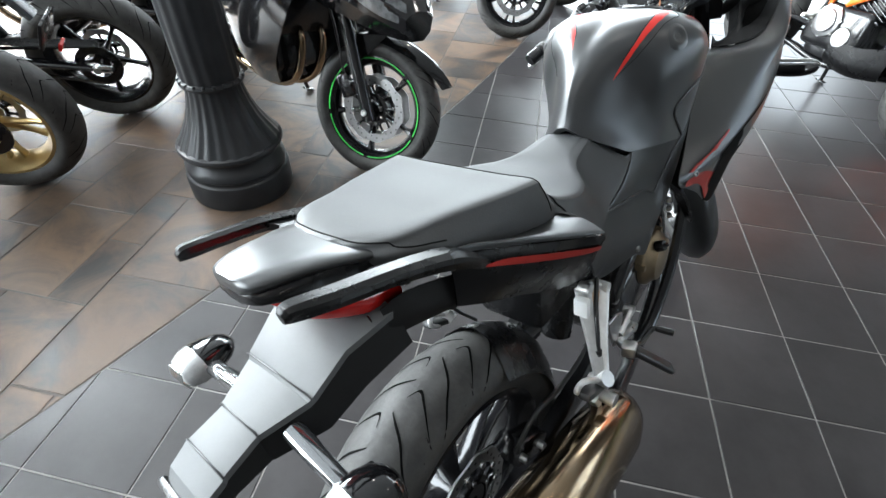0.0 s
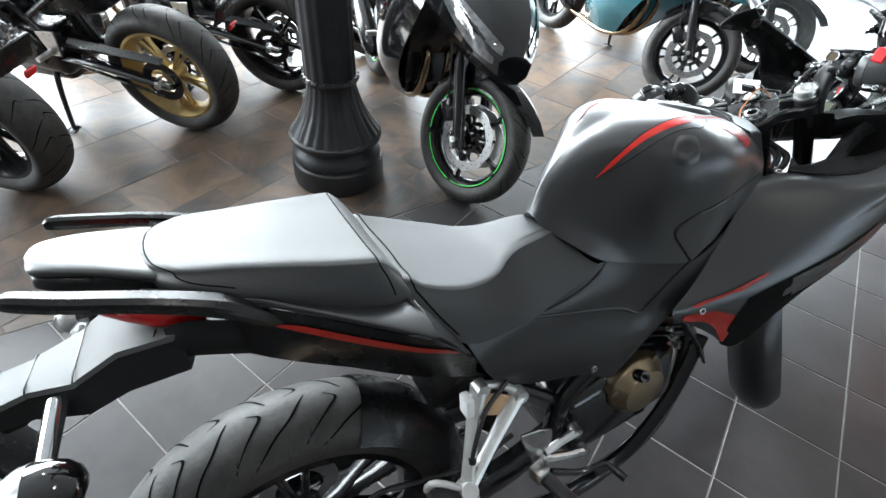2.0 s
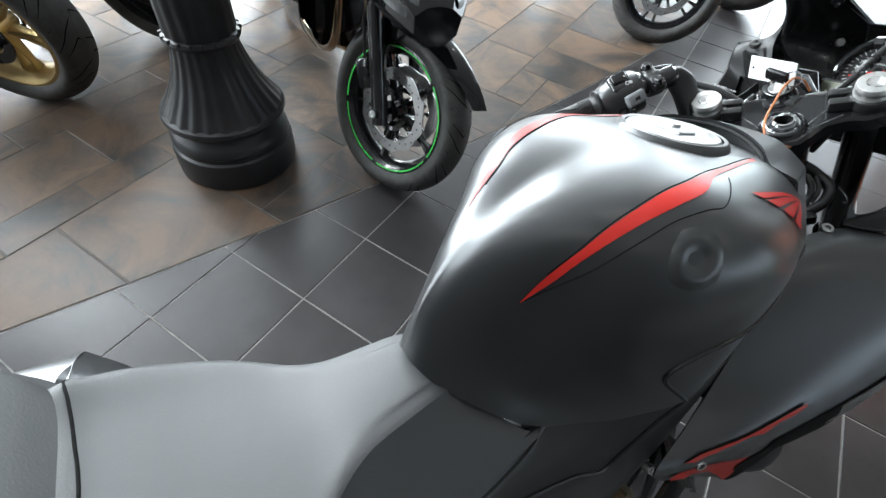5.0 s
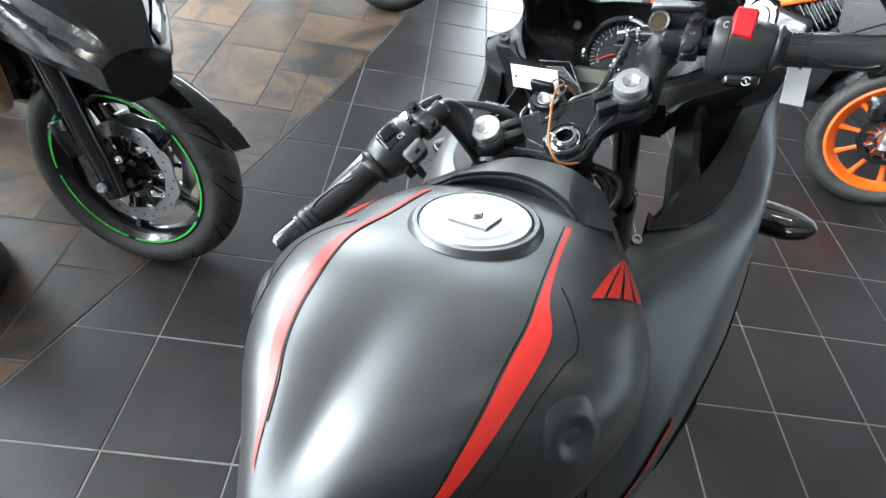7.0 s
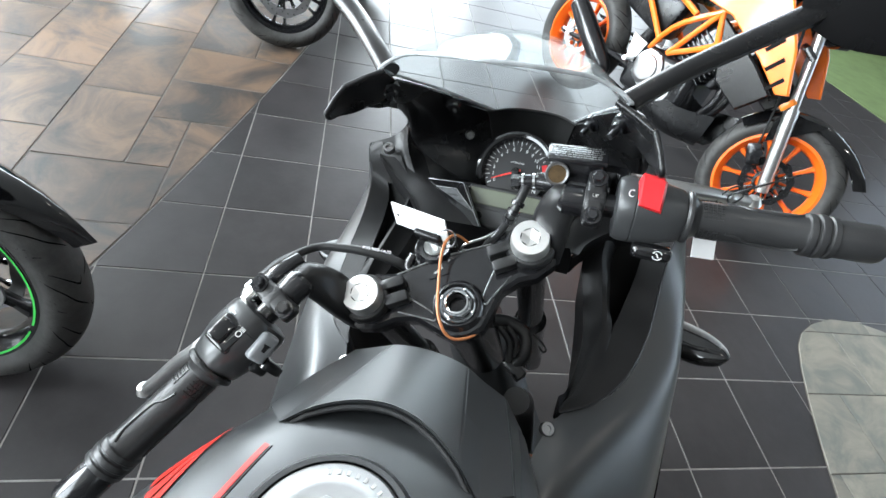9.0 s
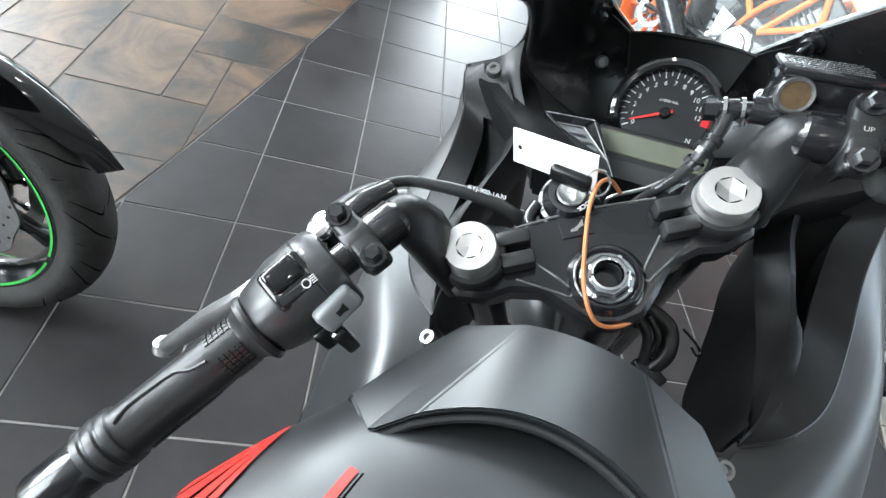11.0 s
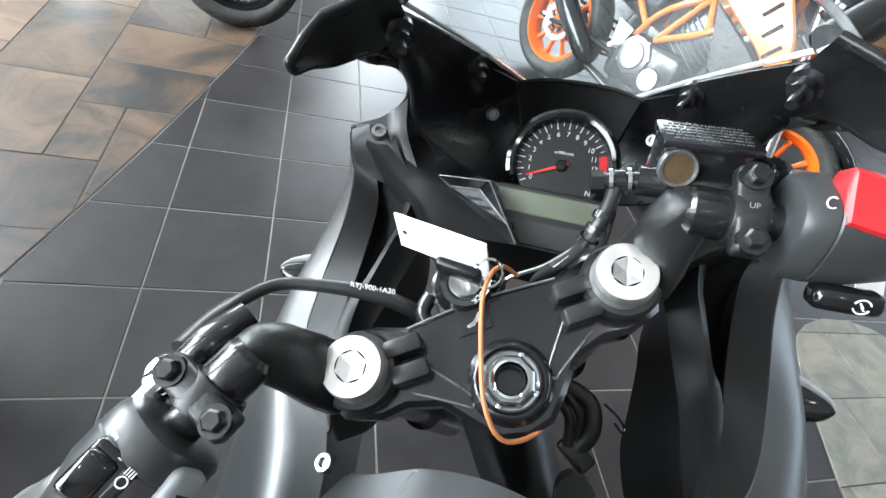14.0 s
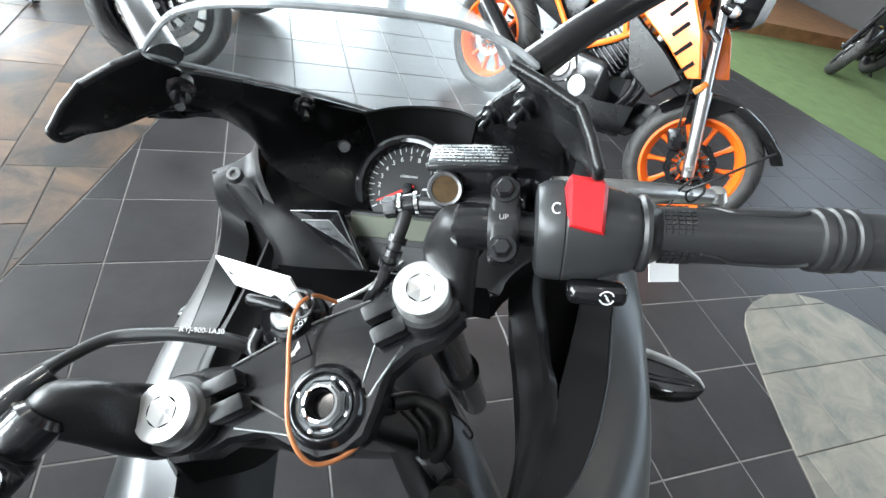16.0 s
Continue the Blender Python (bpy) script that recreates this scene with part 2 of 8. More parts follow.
def along(p, q, roll=0):
    p, q = V(p), V(q)
    return Matrix.Translation(p) @ (q - p).to_track_quat("Z", "Y").to_matrix().to_4x4() @ pose(0, 0, 0, 0, 0, roll)


def spline(pts, k=5):
    """Smooth curve through points (Catmull-Rom), k steps a span."""
    pts = [V(p) for p in pts]
    if len(pts) < 3 or k < 2:
        return pts
    e = [pts[0] * 2 - pts[1], *pts, pts[-1] * 2 - pts[-2]]
    out = []
    for i in range(1, len(e) - 2):
        a, b, c, d = e[i - 1:i + 3]
        for j in range(k):
            t = j / k
            out.append(0.5 * (2 * b + (c - a) * t + (2 * a - 5 * b + 4 * c - d) * t * t + (3 * b - a - 3 * c + d) * t ** 3))
    return out + [pts[-1]]


def loft(bm, rings, closed=True, caps=True, loop=False):
    rows = [[bm.verts.new(p) for p in r] for r in rings]
    n = len(rows[0])
    pairs = list(zip(rows, rows[1:])) + ([(rows[-1], rows[0])] if loop else [])
    for a, b in pairs:
        for i in range(n if closed else n - 1):
            j = (i + 1) % n
            try:
                bm.faces.new((a[i], a[j], b[j], b[i]))
            except ValueError:
                pass
    if caps and closed and not loop:
        for r in (rows[0], rows[-1]):
            try:
                bm.faces.new(r)
            except ValueError:
                pass
    return rows


def tube(bm, pts, r, n=10, k=5, caps=True, flat=1.0):
    """A round bar along a smooth curve; r may be a list; flat squeezes it upright."""
    c = spline(pts, k)
    rs = [r] * len(c) if isinstance(r, (int, float)) else [float(np.interp(i / (len(c) - 1), np.linspace(0, 1, len(r)), r)) for i in range(len(c))]
    rings, nrm = [], None
    for i, p in enumerate(c):
        t = (c[min(i + 1, len(c) - 1)] - c[max(i - 1, 0)]).normalized()
        if nrm is None:
            nrm = t.orthogonal().normalized() if abs(t.z) > 0.9 else t.cross(V((0, 0, 1))).normalized()
        nrm = (nrm - t * nrm.dot(t)).normalized()
        b = t.cross(nrm)
        rings.append([p + rs[i] * (math.cos(a) * nrm + flat * math.sin(a) * b) for a in (2 * math.pi * q / n for q in range(n))])
    loft(bm, rings, True, caps)


def rod(bm, p, q, r1, r2=None, n=16):
    lathe(bm, [(0, 0), (r1, 0), (r2 if r2 is not None else r1, (V(q) - V(p)).length), (0, (V(q) - V(p)).length)], n, along(p, q))


def lathe(bm, prof, n=24, m=Matrix(), wave=0, depth=0.0):
    """Turned body about local z; wave flutes it."""
    rings = []
    for i in range(n):
        a = 2 * math.pi * i / n
        s = 1 - depth * (0.5 + 0.5 * math.cos(wave * a)) if wave else 1
        rings.append([m @ V((r * s * math.cos(a), r * s * math.sin(a), z)) for r, z in prof])
    loft(bm, rings, False, False, True)


def block(bm, size, m=Matrix(), bevel=0.0, seg=2, taper=1.0):
    g = bmesh.ops.create_cube(bm, size=1)["verts"]
    for v in g:
        k = taper if v.co.z > 0 else 1
        v.co = V((v.co.x * size[0] * k, v.co.y * size[1] * k, v.co.z * size[2]))
    if bevel:
        es = {e for v in g for e in v.link_edges}
        r = bmesh.ops.bevel(bm, geom=list(es), offset=bevel, segments=seg, affect="EDGES", profile=0.5)
        g = list({v for f in r["faces"] for v in f.verts} | {v for v in g if v.is_valid})
    for v in g:
        v.co = m @ v.co


def plate(bm, poly, thick, m=Matrix(), bevel=0.0, holes=()):
    """Outline in local xy, from z=0 down to -thick, with a bevelled rim."""
    def ring(inset, z):
        out = []
        for i, p in enumerate(poly):
            a, b = V((*poly[i - 1], 0)), V((*poly[(i + 1) % len(poly)], 0))
            t = (b - a).normalized()
            nn = V((-t.y, t.x, 0))
            pp = V((*p, 0))
            out.append(m @ (pp + nn * inset + V((0, 0, z))))
        return out
    area = sum(poly[i - 1][0] * poly[i][1] - poly[i][0] * poly[i - 1][1] for i in range(len(poly)))
    sg = 1 if area > 0 else -1
    rings = [ring(sg * bevel, 0), ring(0, -bevel), ring(0, -thick + bevel), ring(sg * bevel, -thick)] if bevel else [ring(0, 0), ring(0, -thick)]
    loft(bm, rings, True, True)


def grid(bm, rows, ku=4, kv=4, thick=0.0):
    """Smooth sheet through a net of points, thickened if asked. Returns its surface function."""
    a = [spline(r, ku) for r in rows]
    cols = [spline([a[i][j] for i in range(len(a))], kv) for j in range(len(a[0]))]
    rings = [[cols[j][i] for j in range(len(cols))] for i in range(len(cols[0]))]
    loft(bm, rings, False, False)
    if thick:
        bmesh.ops.recalc_face_normals(bm, faces=bm.faces)
        bmesh.ops.solidify(bm, geom=bm.faces[:], thickness=thick)
    return rings


def mirror(bm):
    """Adds the mirror image across x = 0."""
    g = bmesh.ops.duplicate(bm, geom=bm.verts[:] + bm.edges[:] + bm.faces[:])["geom"]
    for v in g:
        if isinstance(v, bmesh.types.BMVert):
            v.co.x = -v.co.x
    bmesh.ops.reverse_faces(bm, faces=[f for f in g if isinstance(f, bmesh.types.BMFace)])


def flip(pts):
    return [(-p[0], *p[1:]) for p in pts]


def hull(bm, stations, ky=5, kx=4, caps=True):
    """Body along y. Each station: y and its right half from the top middle to the bottom, mirrored."""
    n = len(stations[0][1])
    lines = [spline([(x[i][0], y, x[i][1]) for y, x in stations], ky) for i in range(n)]
    rings = []
    for j in range(len(lines[0])):
        half = spline([lines[i][j] for i in range(n)], kx)
        half = [V((max(0, p.x), p.y, p.z)) for p in half]
        other = [V((-p.x, p.y, p.z)) for p in reversed(half[1:])]
        rings.append(half + other)
    loft(bm, rings, True, caps)


def tree_of(ob):
    me = ob.data
    return BVHTree.FromPolygons([v.co for v in me.vertices], [p.vertices for p in me.polygons])


def decal(name, mat, tree, edge_a, edge_b, parent, label="", k=10, across=5, lift=0.0008):
    """A thin coloured film on a surface, between two smooth edges laid on it."""
    bm = bmesh.new()
    a, b = spline(edge_a, k), spline(edge_b, k)
    rings = []
    for i in range(len(a)):
        row = []
        for j in range(across):
            p, nn, _, _ = tree.find_nearest(a[i].lerp(b[min(i, len(b) - 1)], j / (across - 1)))
            if nn.dot(p - V((0, p.y, 0.80))) < 0:
                nn = -nn
            row.append(p + nn * lift)
        rings.append(row)
    loft(bm, rings, False, False)
    return part(name, bm, mat, parent, label)


def seam(bm, tree, pts, r=0.0012, k=6, lift=0.0):
    out = []
    for p in spline(pts, k):
        q, nn, _, _ = tree.find_nearest(p)
        if nn.dot(q - V((0, q.y, 0.80))) < 0:
            nn = -nn
        out.append(q + nn * lift)
    tube(bm, out, r, 6, 1)


def bolt(bm, p, n, r=0.006, h=0.004):
    """A domed hex-socket screw head at p, facing n."""
    m = along(p, V(p) + V(n))
    lathe(bm, [(0, h * 0.3), (r * 0.45, h * 0.3), (r * 0.5, h), (r * 0.85, h), (r, h * 0.5), (r, -0.002)], 14, m)

# ---- floor, walls, ceiling ----
def edge_x(y):
    """The curved seam between the slate and the charcoal tiles."""
    return -1.71 + 0.42 * y - 0.032 * y * y


X0, X1, Y0, Y1, H = -5.6, 8.6, -5.2, 8.6, 4.2


def slab(name, lo, hi, mat, label, category):
    bm = bmesh.new()
    block(bm, [b - a for a, b in zip(lo, hi)], Matrix.Translation([(a + b) / 2 for a, b in zip(lo, hi)]))
    return tagged(part(name, bm, mat), label, category, kind="structure")


floor = slab("floor", (X0, Y0, -0.15), (X1, Y1, -0.0025), M["grout"], "tiled showroom floor with pale grout between charcoal tiles", "floor")
bm = bmesh.new()
ys = [Y0 + 0.2 * i for i in range(int((Y1 - Y0) / 0.2) + 1)]
loft(bm, [[(X0, y, -0.0018), (edge_x(y), y, -0.0018)] for y in ys], False, False)
part("slate_bed", bm, M["slategrout"], floor, "brown mortar bed of the slate area")
slab("ceiling", (X0, Y0, H), (X1, Y1, H + 0.2), M["ceil"], "plain dark grey showroom ceiling", "ceiling")
slab("wall_south", (X0, Y0 - 0.2, 0), (X1, Y0, H), M["wall"], "plain dark grey plaster wall", "wall")


def window_front(name, at, axis, spans, lo, hi, sill=0.25):
    """A wall with big glazed openings; axis 'x' runs along y, axis 'y' runs along x."""
    def put(nm, a, b, z0, z1, mat, t=0.2, off=0.0):
        s, c = ((t, b - a, z1 - z0), (at + off, (a + b) / 2, (z0 + z1) / 2)) if axis == "x" else ((b - a, t, z1 - z0), ((a + b) / 2, at + off, (z0 + z1) / 2))
        bmq = bmesh.new()
        block(bmq, s, Matrix.Translation(c))
        return part(nm, bmq, mat)
    bmw = bmesh.new()
    def add(a, b, z0, z1):
        s, c = ((0.2, b - a, z1 - z0), (at, (a + b) / 2, (z0 + z1) / 2)) if axis == "x" else ((b - a, 0.2, z1 - z0), ((a + b) / 2, at, (z0 + z1) / 2))
        block(bmw, s, Matrix.Translation(c))
    e = lo
    for a, b in spans:
        add(e, a, 0, H)
        add(a, b, 0, sill)
        add(a, b, 3.95, H)
        e = b
    add(e, hi, 0, H)
    tagged(part(name, bmw, M["wall"]), "dark grey plaster wall with large shop windows", "wall", kind="structure")
    for i, (a, b) in enumerate(spans):
        w = put(f"window_{name[-4:]}_{i + 1}", a, b, sill, sill + 0.06, M["steel_frame"], 0.08)
        tagged(w, "large shop window in a dark metal frame", "window", kind="structure")
        for a2, b2, z0, z1 in ((a, b, 3.89, 3.95), (a, a + 0.06, sill + 0.06, 3.89), (b - 0.06, b, sill + 0.06, 3.89), ((a + b) / 2 - 0.03, (a + b) / 2 + 0.03, sill + 0.06, 3.89)):
            put("frame", a2, b2, z0, z1, M["steel_frame"], 0.08).parent = w
        for a2, b2 in ((a + 0.06, (a + b) / 2 - 0.03), ((a + b) / 2 + 0.03, b - 0.06)):
            g = put("pane", a2, b2, sill + 0.06, 3.89, M["glass"], 0.012)
            g.parent, g.visible_shadow = w, False


window_front("wall_west", X0 - 0.1, "x", [(-4.2, -1.0), (-0.8, 2.4), (2.6, 5.8)], Y0 - 0.2, Y1 + 0.2)
# the east glazing with its high sill is unseen, added to go with its lamps
window_front("wall_east", X1 + 0.1, "x", [(-4.2, -1.0), (-0.8, 2.4), (2.6, 5.8)], Y0 - 0.2, Y1 + 0.2, 1.6)
window_front("wall_north", Y1 + 0.1, "y", [(-5.0, -2.0), (-1.8, 1.4), (1.6, 4.8)], X0, X1)

for xx in (-3.2, -0.6, 2.0, 4.6):
    for yy in (-2.4, 0.4, 3.2):
        cl = thing("ceiling_lamp", pose(xx, yy, H), "round white recessed ceiling lamp, switched on", "ceiling lamp", "ceiling lamps")
        bm = bmesh.new()
        lathe(bm, [(0.085, -0.03), (0.11, -0.03), (0.115, 0.0), (0.085, 0.0)], 20)
        part("rim", bm, M["white"], cl)
        bm = bmesh.new()
        lathe(bm, [(0, -0.012), (0.084, -0.012), (0.084, 0.0)], 20)
        part("diffuser", bm, M["lampglow"], cl)

# green floor strip and its wooden edge at the far side
bm = bmesh.new()
plate(bm, [(3.70, 5.2), (4.38, 1.6), (7.6, 1.2), (7.6, 5.6)], 0.004, Matrix.Translation((0, 0, 0.004)))
tagged(part("carpet", bm, M["carpet"]), "olive green floor strip under the farther motorcycles", "carpet", kind="structure")
slab("platform", (3.95, 5.4, 0.0), (8.4, 8.3, 0.16), M["wood"], "low brown wooden display platform", "platform")

# ---- wheels ----
def ring_points(r, z, n, m, wave=0, depth=0.0):
    return [m @ V(((r - depth * (0.5 + 0.5 * math.cos(wave * a))) * math.cos(a), (r - depth * (0.5 + 0.5 * math.cos(wave * a))) * math.sin(a), z)) for a in (2 * math.pi * i / n for i in range(n))]


def tyre_profile(R, w, rim_r):
    h = w / 2
    half = [(rim_r - 0.004, h * 0.62), (rim_r + 0.008, h * 0.80), (rim_r + (R - rim_r) * 0.34, h * 0.98), (rim_r + (R - rim_r) * 0.60, h * 0.95),
            (rim_r + (R - rim_r) * 0.84, h * 0.66), (rim_r + (R - rim_r) * 0.965, h * 0.30), (R, 0)]
    pts = [(r, z) for r, z in half] + [(r, -z) for r, z in reversed(half[:-1])]
    return [(p.x, p.y) for p in spline([(r, z, 0) for r, z in pts], 3)]


def brake_disc(bm, m, r, z, holes=True, inner=0.62, t=0.0045):
    """A petal-edged disc with drilled holes, on a spidery carrier with round bobbins."""
    n = 120
    outer = ring_points(r, z + t / 2, n, m, 10, r * 0.05)
    inn = ring_points(r * (inner + 0.10), z + t / 2, n, m, 10, -r * 0.03)
    o2, i2 = ring_points(r, z - t / 2, n, m, 10, r * 0.05), ring_points(r * (inner + 0.10), z - t / 2, n, m, 10, -r * 0.03)
    rows = [[bm.verts.new(p) for p in q] for q in (outer, inn, i2, o2)]
    for k in range(4):
        a, b = rows[k], rows[(k + 1) % 4]
        for i in range(n):
            j = (i + 1) % n
            bm.faces.new((a[i], a[j], b[j], b[i]))


def carrier(rim, m, r, z, arms=10):
    bm = bmesh.new()
    lathe(bm, [(r * 0.36, z - 0.006), (r * 0.48, z - 0.004), (r * 0.48, z + 0.004), (r * 0.36, z + 0.006)], 40, m)
    part("disc_carrier", bm, M["darkmetal"], rim)
    for k in range(arms):
        a = 2 * math.pi * k / arms
        d = V((math.cos(a), math.sin(a), 0))
        bm = bmesh.new()
        tube(bm, [m @ (d * r * 0.44 + V((0, 0, z))), m @ (d * r * 0.70 + V((0, 0, z)))], 0.0055, 6, 1)
        part("carrier_arm", bm, M["darkmetal"], rim)


def wheel(parent, m, R=0.298, w=0.115, rim_r=0.216, mat="darkmetal", spokes=5, disc=0.0, disc_side=1, tape=None, twin=True, tread=0, name="wheel", hub_r=0.035,
          disc_mat="alloy", label=""):
    """m: axle along local z, at the hub. Returns the rim, which carries tyre, disc and tape."""
    h = w / 2
    bm = bmesh.new()
    lathe(bm, [(rim_r + 0.006, h * 0.78), (rim_r - 0.006, h * 0.80), (rim_r - 0.012, h * 0.66), (rim_r - 0.026, h * 0.40), (rim_r - 0.034, 0), (rim_r - 0.026, -h * 0.40),
               (rim_r - 0.012, -h * 0.66), (rim_r - 0.006, -h * 0.80), (rim_r + 0.006, -h * 0.78)], 64, m)
    lathe(bm, [(0.011, 0.05), (hub_r, 0.05), (hub_r * 1.05, 0.02), (hub_r * 1.05, -0.02), (hub_r, -0.05), (0.011, -0.05)], 24, m)
    rim = part(name, bm, M[mat], parent, label)
    for k in range(spokes):
        for s in ((-0.16, 0.16) if twin else (0,)):
            a0 = 2 * math.pi * k / spokes
            a1 = a0 + s
            p0 = V((math.cos(a0) * hub_r * 0.8, math.sin(a0) * hub_r * 0.8, 0))
            p1 = V((math.cos(a1) * (rim_r - 0.028), math.sin(a1) * (rim_r - 0.028), 0))
            t = (p1 - p0).normalized()
            nn = V((-t.y, t.x, 0))
            rings = []
            for f, ww, hh in ((0, 0.017, 0.026), (0.35, 0.011, 0.018), (0.75, 0.010, 0.014), (1, 0.016, 0.020)):
                ww *= 0.62 if twin else 0.95
                c = p0.lerp(p1, f)
                rings.append([m @ (c + nn * ww * a + V((0, 0, hh * b))) for a, b in ((1, 0.5), (0.5, 1), (-0.5, 1), (-1, 0.5), (-1, -0.5), (-0.5, -1), (0.5, -1), (1, -0.5))])
            bm = bmesh.new()
            loft(bm, rings)
            part("spoke", bm, M[mat], rim)
    prof = tyre_profile(R, w, rim_r)
    bm = bmesh.new()
    lathe(bm, prof, 72, m)
    part("tyre", bm, M["rubber"], rim, "black road tyre")
    if tread:
        groove_set(rim, prof, m, tread)
    if disc:
        for sd in ((disc_side,) if disc_side else (1, -1)):
            bm = bmesh.new()
            brake_disc(bm, m, disc, sd * (h * 0.62))
            part("brake_disc", bm, M[disc_mat], rim, "petal-shaped steel brake disc")
            carrier(rim, m, disc, sd * (h * 0.62))
            for k in range(10):
                a = 2 * math.pi * (k + 0.5 * 0) / 10
                q = V((math.cos(a) * disc * 0.70, math.sin(a) * disc * 0.70, sd * h * 0.62))
                bm = bmesh.new()
                bolt(bm, m @ q, m.to_3x3() @ V((0, 0, sd)), 0.0085, 0.006)
                part("disc_bobbin", bm, M["chrome"], rim)
            for k in range(5):
                a = 2 * math.pi * (k + 0.3) / 5
                q = V((math.cos(a) * disc * 0.42, math.sin(a) * disc * 0.42, sd * h * 0.62))
                bm = bmesh.new()
                bolt(bm, m @ q, m.to_3x3() @ V((0, 0, sd)), 0.007, 0.006)
                part("disc_bolt", bm, M["chrome"], rim)
            bm = bmesh.new()
            for k in range(30):
                a = 2 * math.pi * (k + 0.5) / 30
                rr = disc * (0.80 + 0.055 * (k % 3))
                q = V((math.cos(a) * rr, math.sin(a) * rr, sd * (h * 0.62 + 0.0025)))
                lathe(bm, [(0, 0.0004), (0.0032, 0.0004), (0.0032, -0.001)], 8, m @ Matrix.Translation(q) @ (Matrix() if sd > 0 else pose(0, 0, 0, 180)))
            part("disc_drilling", bm, M["dial"], rim)["kind"] = "stuff"
    if tape:
        for sd in (1, -1):
            for k in range(5):
                bm = bmesh.new()
                a0 = 2 * math.pi * k / 5 + 0.05
                rings = []
                for i in range(19):
                    a = a0 + (2 * math.pi / 5 - 0.10) * i / 18
                    rings.append([m @ V((r * math.cos(a), r * math.sin(a), sd * z)) for r, z in ((rim_r - 0.0010, h * 0.80 + 0.0012), (rim_r - 0.0058, h * 0.80 + 0.0012), (rim_r - 0.0066, h * 0.77))])
                loft(bm, rings, False, False)
                part("rim_stripe", bm, M[tape], rim, "bright green rim stripe" if tape == "green" else "")
    return rim


def groove_set(rim, prof, m, n):
    """Curved rain grooves as near-black strips on the tread, their inner shade put into the colour."""
    pv = [V((r, z, 0)) for r, z in prof]
    mid = len(pv) // 2
    def at(a, s):
        f = mid - s * mid * 0.80
        i = min(int(f), len(pv) - 2)
        q = pv[i].lerp(pv[i + 1], f - i)
        return m @ V(((q.x + 0.0006) * math.cos(a), (q.x + 0.0006) * math.sin(a), q.y))
    bm = bmesh.new()
    step = 2 * math.pi / n
    for k in range(n):
        for sg in (1, -1):
            b = k * step + (step / 2 if sg < 0 else 0)
            for line, wd in (([(0.02, 0.02), (0.10, 0.30), (0.22, 0.50), (0.40, 0.80)], 0.010), ([(0.30, 0.06), (0.24, 0.16), (0.29, 0.32), (0.40, 0.56)], 0.009),
                             ([(0.12, 0.62), (0.18, 0.80)], 0.005), ([(0.02, 0.50), (0.07, 0.70)], 0.004)):
                c = spline([(a, s, 0) for a, s in line], 5) if len(line) > 2 else [V((*line[0], 0)), V((*line[0], 0)).lerp(V((*line[1], 0)), 0.5), V((*line[1], 0))]
                rows = []
                for i, q in enumerate(c):
                    f = math.sin(math.pi * (0.12 + 0.8 * i / (len(c) - 1)))
                    rows.append([at(b + q.x - wd * f, sg * q.y), at(b + q.x, sg * q.y), at(b + q.x + wd * f, sg * q.y)])
                loft(bm, rows, False, False)
    part("tread_pattern", bm, M["groove"], rim)["kind"] = "stuff"

# ---- the black sports motorcycle ----
_ex, _ey, _ez = V((0.8618, -0.4304, 0.2683)), V((0.4468, 0.8946, 0.0)), V((-0.2400, 0.1199, 0.9633))
BIKE = Matrix.Translation((-0.528, -0.330, 0)) @ Matrix((_ex, _ey, _ez)).transposed().to_4x4()
bike = thing("motorcycle", BIKE, "satin black sports motorcycle with red stripes, leaning on its side stand", "motorcycle")

def shell(bm, rows, ku=6, kc=5, skirt=0.018, lip=0.012):
    """A body open below: rows run from the middle line outwards, front to back, mirrored; its rim turns inwards."""
    cols = [spline([r[j] for r in rows], ku) for j in range(len(rows[0]))]
    rings = []
    for i in range(len(cols[0])):
        half = spline([c[i] for c in cols], kc)
        half = [V((max(0, p.x), p.y, p.z)) for p in half]
        half.append(half[-1] + V((-skirt, 0, -0.005)))
        rings.append([V((-p.x, p.y, p.z)) for p in half[:0:-1]] + half)
    rings.insert(0, [V((p.x * 0.86, p.y + lip, p.z - lip)) for p in rings[0]])
    loft(bm, rings, False, False)


